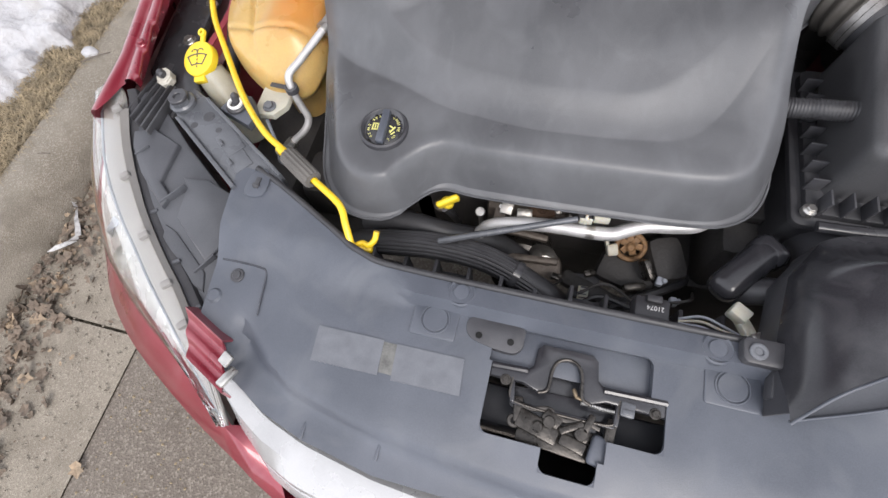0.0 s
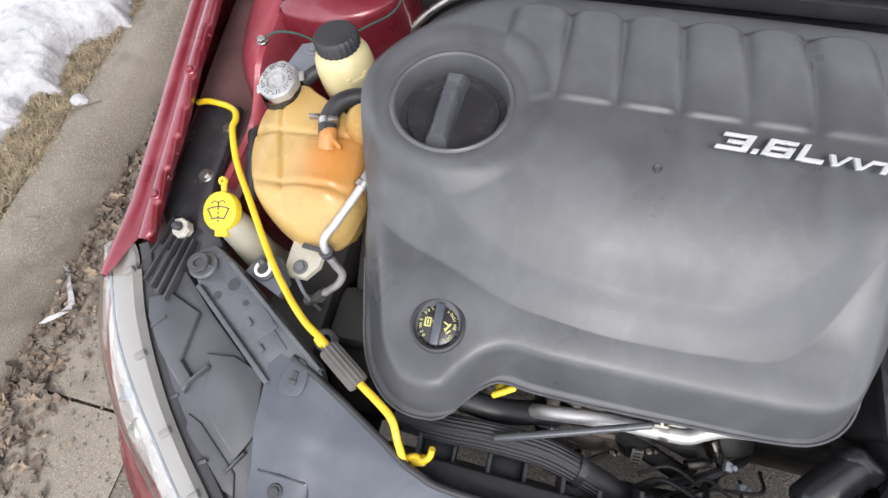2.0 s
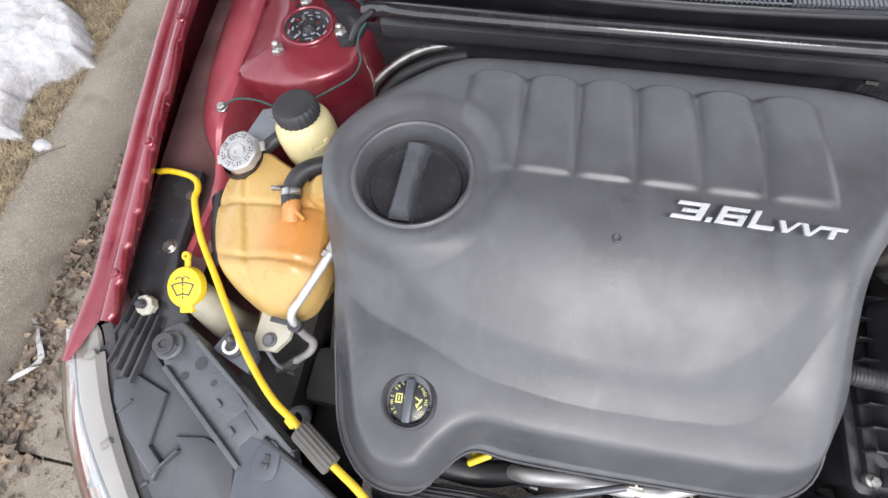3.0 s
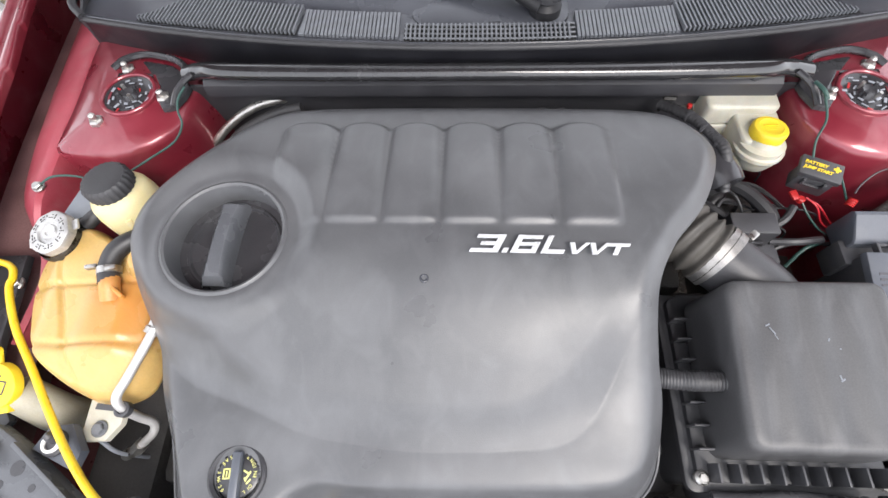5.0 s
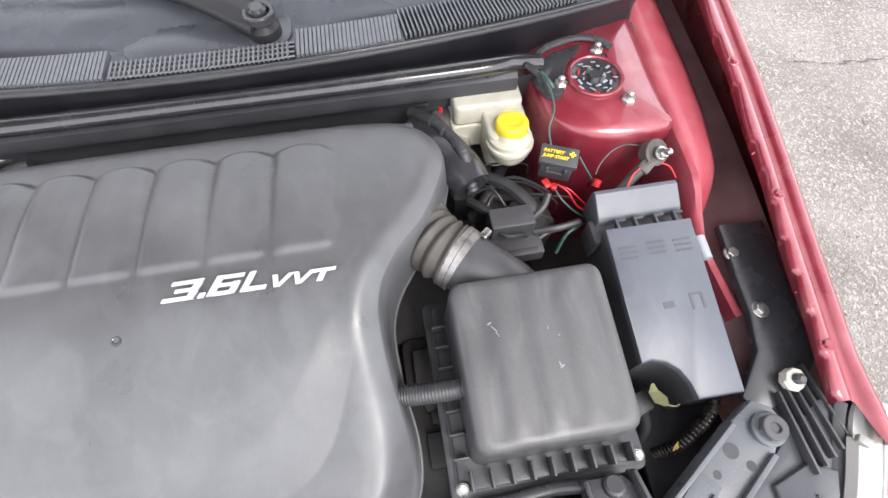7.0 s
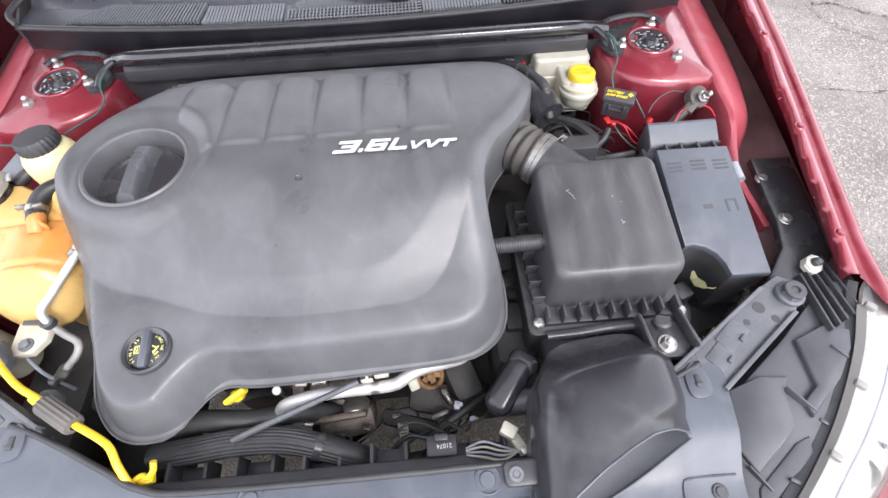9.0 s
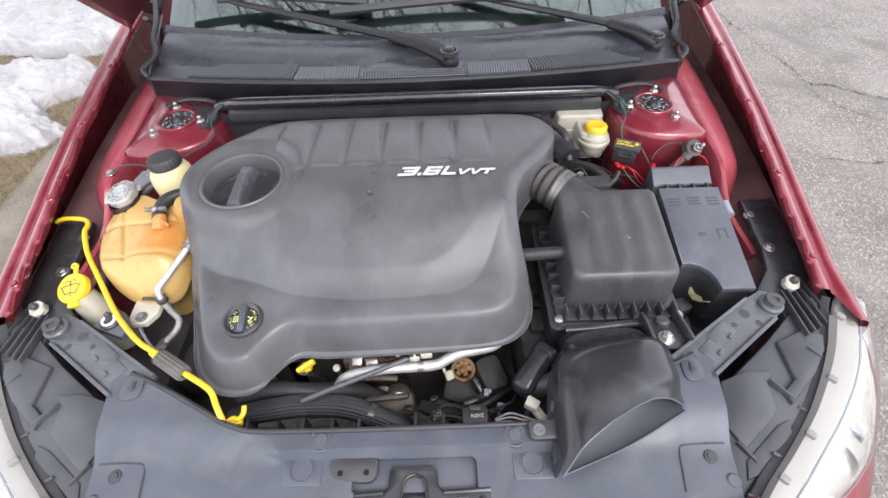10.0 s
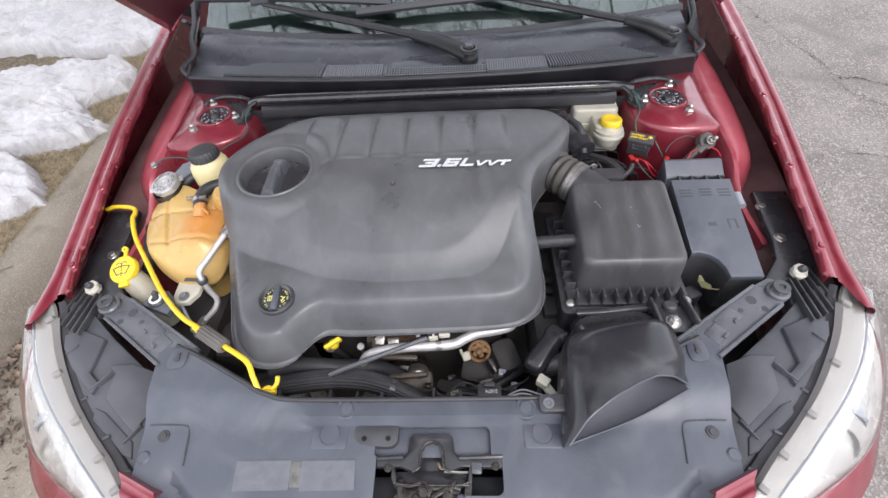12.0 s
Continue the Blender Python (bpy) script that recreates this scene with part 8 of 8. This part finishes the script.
for shade in (LEAF, PALE_LEAF):
    vs, fs = [], []
    for k in range(2600 if shade == LEAF else 500):
        y = rng.uniform(-1.6, 3.0)
        x = -1.735 + abs(rng.gauss(0, 0.075 if y > 0.55 else 0.11)) + (0.05 if y < 0 else 0)
        if rng.random() < 0.04:
            x = rng.uniform(-1.7, -1.2)
        s = rng.choice((0.005, 0.006, 0.008, 0.008, 0.011, 0.014, 0.018, 0.026)) * rng.uniform(0.7, 1.2)
        a = rng.uniform(0, 6.28)
        m_ = Matrix.Translation((x, y, rng.uniform(0.003, 0.02) + max(0, (-1.70 - x) * 0.3))) @ Euler((rng.gauss(0, 0.5), rng.gauss(0, 0.5), a)).to_matrix().to_4x4()
        i = len(vs)
        shape = [(1.2, 0, 0), (0.6, 0.35, 0.12), (0.35, 0.75, 0.2), (0, 0.45, 0.05), (-0.5, 0.6, 0.25), (-0.9, 0.1, 0.1), (-0.5, -0.55, 0.2), (0, -0.4, 0.0), (0.35, -0.75, 0.22), (0.6, -0.3, 0.1), (0, 0, -0.05)]
        vs += [tuple(m_ @ Vector((px_ * s, py_ * s, pz_ * s))) for px_, py_, pz_ in shape]
        fs += [(i + 10, i + q, i + (q + 1) % 10) for q in range(10)]
    me = bpy.data.meshes.new("leaf_litter")
    me.from_pydata(vs, [], fs)
    me.materials.append(shade)
    tagged(new("leaf_litter", me), "curled brown dead leaves along the gutter" if shade == LEAF else "bleached tan dead leaves along the gutter", "leaves", kind="stuff")
strip = thing("plastic_scrap", (-1.70, 0.42, 0.02), "grey twisted scrap of plastic film in the gutter", "litter")
part("film", loft([[(-1.72 + 0.06 * math.sin(k * 0.5), 0.30 + 0.028 * k, 0.03 + 0.01 * math.sin(k * 1.7)), (-1.705 + 0.06 * math.sin(k * 0.5 + 0.2), 0.31 + 0.028 * k, 0.022 + 0.01 * math.cos(k * 1.3))] for k in range(11)], 0.001), mat("plastic_film", (0.33, 0.325, 0.32), 0.3, scale=60, var=0.4), strip)
for k, (x0, y0, a, l) in enumerate(((-1.02, -0.12, 70, 0.10), (-1.95, 1.05, 35, 0.12), (-1.09, 0.02, 10, 0.015), (-1.86, 0.62, 10, 0.05))):
    zt = 0.004 if x0 > -1.7 else 0.142
    tw = thing("twig", (x0, y0, zt), "thin brown twig lying on the ground", "twig", "fallen twigs")
    part("stick", tube([(x0, y0, zt), (x0 + l * 0.5 * math.cos(radians(a)), y0 + l * 0.5 * math.sin(radians(a)), zt + 0.003), (x0 + l * math.cos(radians(a)), y0 + l * math.sin(radians(a)), zt)], 0.002, 6, 3), BARK, tw)

# grit and leaf crumbs on the road and in the gutter
for shade, n_, x0, x1, y0, y1, zg, where in ((PALE_LEAF, 2600, 1.0, 2.6, -0.3, 3.0, -0.004, "tan grit and leaf crumbs scattered on the road"), (KERB, 2200, -1.72, -1.24, -1.2, 1.6, 0.004, "pale grit lying on the gutter slab"), (STRAW, 700, -1.22, -0.85, -1.2, 0.6, -0.004, "pale grit on the dark asphalt")):
    vs, fs = [], []
    for k in range(n_):
        x, y, r = rng.uniform(x0, x1), rng.uniform(y0, y1), rng.choice((0.0015, 0.002, 0.0025, 0.0035, 0.005))
        a0 = rng.uniform(0, 6.28)
        i = len(vs)
        vs += [(x + r * rng.uniform(0.6, 1.5) * math.cos(a0 + q * 1.57), y + r * rng.uniform(0.6, 1.2) * math.sin(a0 + q * 1.57), zg) for q in range(4)] + [(x, y, zg + r * 0.9)]
        fs += [(i + q, i + (q + 1) % 4, i + 4) for q in range(4)]
    me = bpy.data.meshes.new("grit")
    me.from_pydata(vs, [], fs)
    me.materials.append(shade)
    tagged(new("grit", me), where, "grit", kind="stuff")

# road cracks as thin tarred grooves
for k, pts in enumerate(([(2.15, 4.4), (2.19, 3.85), (2.22, 3.45), (2.25, 3.25), (2.29, 2.96), (2.33, 2.79), (2.345, 2.55), (2.46, 2.52), (2.56, 2.44), (2.67, 2.37), (3.1, 2.2)], [(2.31, 2.69), (2.32, 2.45), (2.4, 2.29), (2.53, 2.16), (2.8, 2.0)], [(2.0, 1.85), (2.3, 1.78), (2.7, 1.8)], [(2.15, 4.4), (2.05, 5.0), (2.2, 5.6)])):
    rr = random.Random(k)
    line = spline([(x, y, 0) for x, y in pts], 14)
    left, right = [], []
    for p in line:
        jx, jy = rr.gauss(0, 0.010), rr.gauss(0, 0.006)
        w = (0.0008 + 0.0045 * rr.random()) * (0.6 if k > 0 else 1)
        left.append((p.x + jx, p.y + jy - w, 0.0))
        right.append((p.x + jx, p.y + jy + w, 0.0))
    tagged(part("road_crack", loft([left, right]), mat("tar_crack", (0.035, 0.033, 0.03), 0.8), None, "dark crack in the asphalt", 0), category="crack", kind="structure")

tree = thing("bare_tree", (-4.2, 3.6, 0.1), "leafless tree beside the road reflected in the windscreen", "tree")
vs, fs = [], []
trunk_b, twig_b = [], []


def limb(p, d, length, r, depth, rg):
    pts = [p]
    q, dd = Vector(p), Vector(d).normalized()
    for _ in range(4):
        dd = (dd + Vector((rg.gauss(0, 0.16), rg.gauss(0, 0.16), rg.gauss(0.03, 0.1)))).normalized()
        q = q + dd * length / 4
        pts.append(tuple(q))
    (trunk_b if depth < 2 else twig_b).append(tube(pts, lambda f: r * (1 - 0.55 * f), 7 if depth < 2 else 4, 2))
    if depth < 5:
        for k in range(5 if depth < 4 else 3):
            base_ = Vector(pts[1 + (k % 4)])
            nd = (dd + Vector((rg.gauss(0, 0.75), rg.gauss(0, 0.75), rg.gauss(0.1, 0.35)))).normalized()
            limb(tuple(base_), nd, length * rg.uniform(0.55, 0.75), r * 0.5, depth + 1, rg)


rg = random.Random(11)
limb((-4.2, 3.6, 0.1), (0.1, 0, 1), 2.6, 0.2, 0, rg)
limb((-4.1, 3.5, 2.4), (1.0, -0.1, 0.75), 4.6, 0.034, 1, rg)
limb((-4.1, 3.5, 2.6), (0.9, -0.6, 0.9), 4.4, 0.032, 1, rg)
limb((-4.1, 3.7, 2.6), (0.9, 0.5, 0.9), 4.4, 0.032, 1, rg)
for d_, l_ in (((1.0, -0.30, 0.40), 6.5), ((1.0, -0.12, 0.55), 7.5), ((1.0, -0.22, 0.62), 6.5), ((1.0, 0.08, 0.45), 6.0)):
    limb((-4.1, 3.5, 2.5), d_, l_, 0.042, 1, rg)
part("trunk", join(*trunk_b), BARK, tree)
part("crown", join(*twig_b), BARK, tree, "bare branches and twigs")
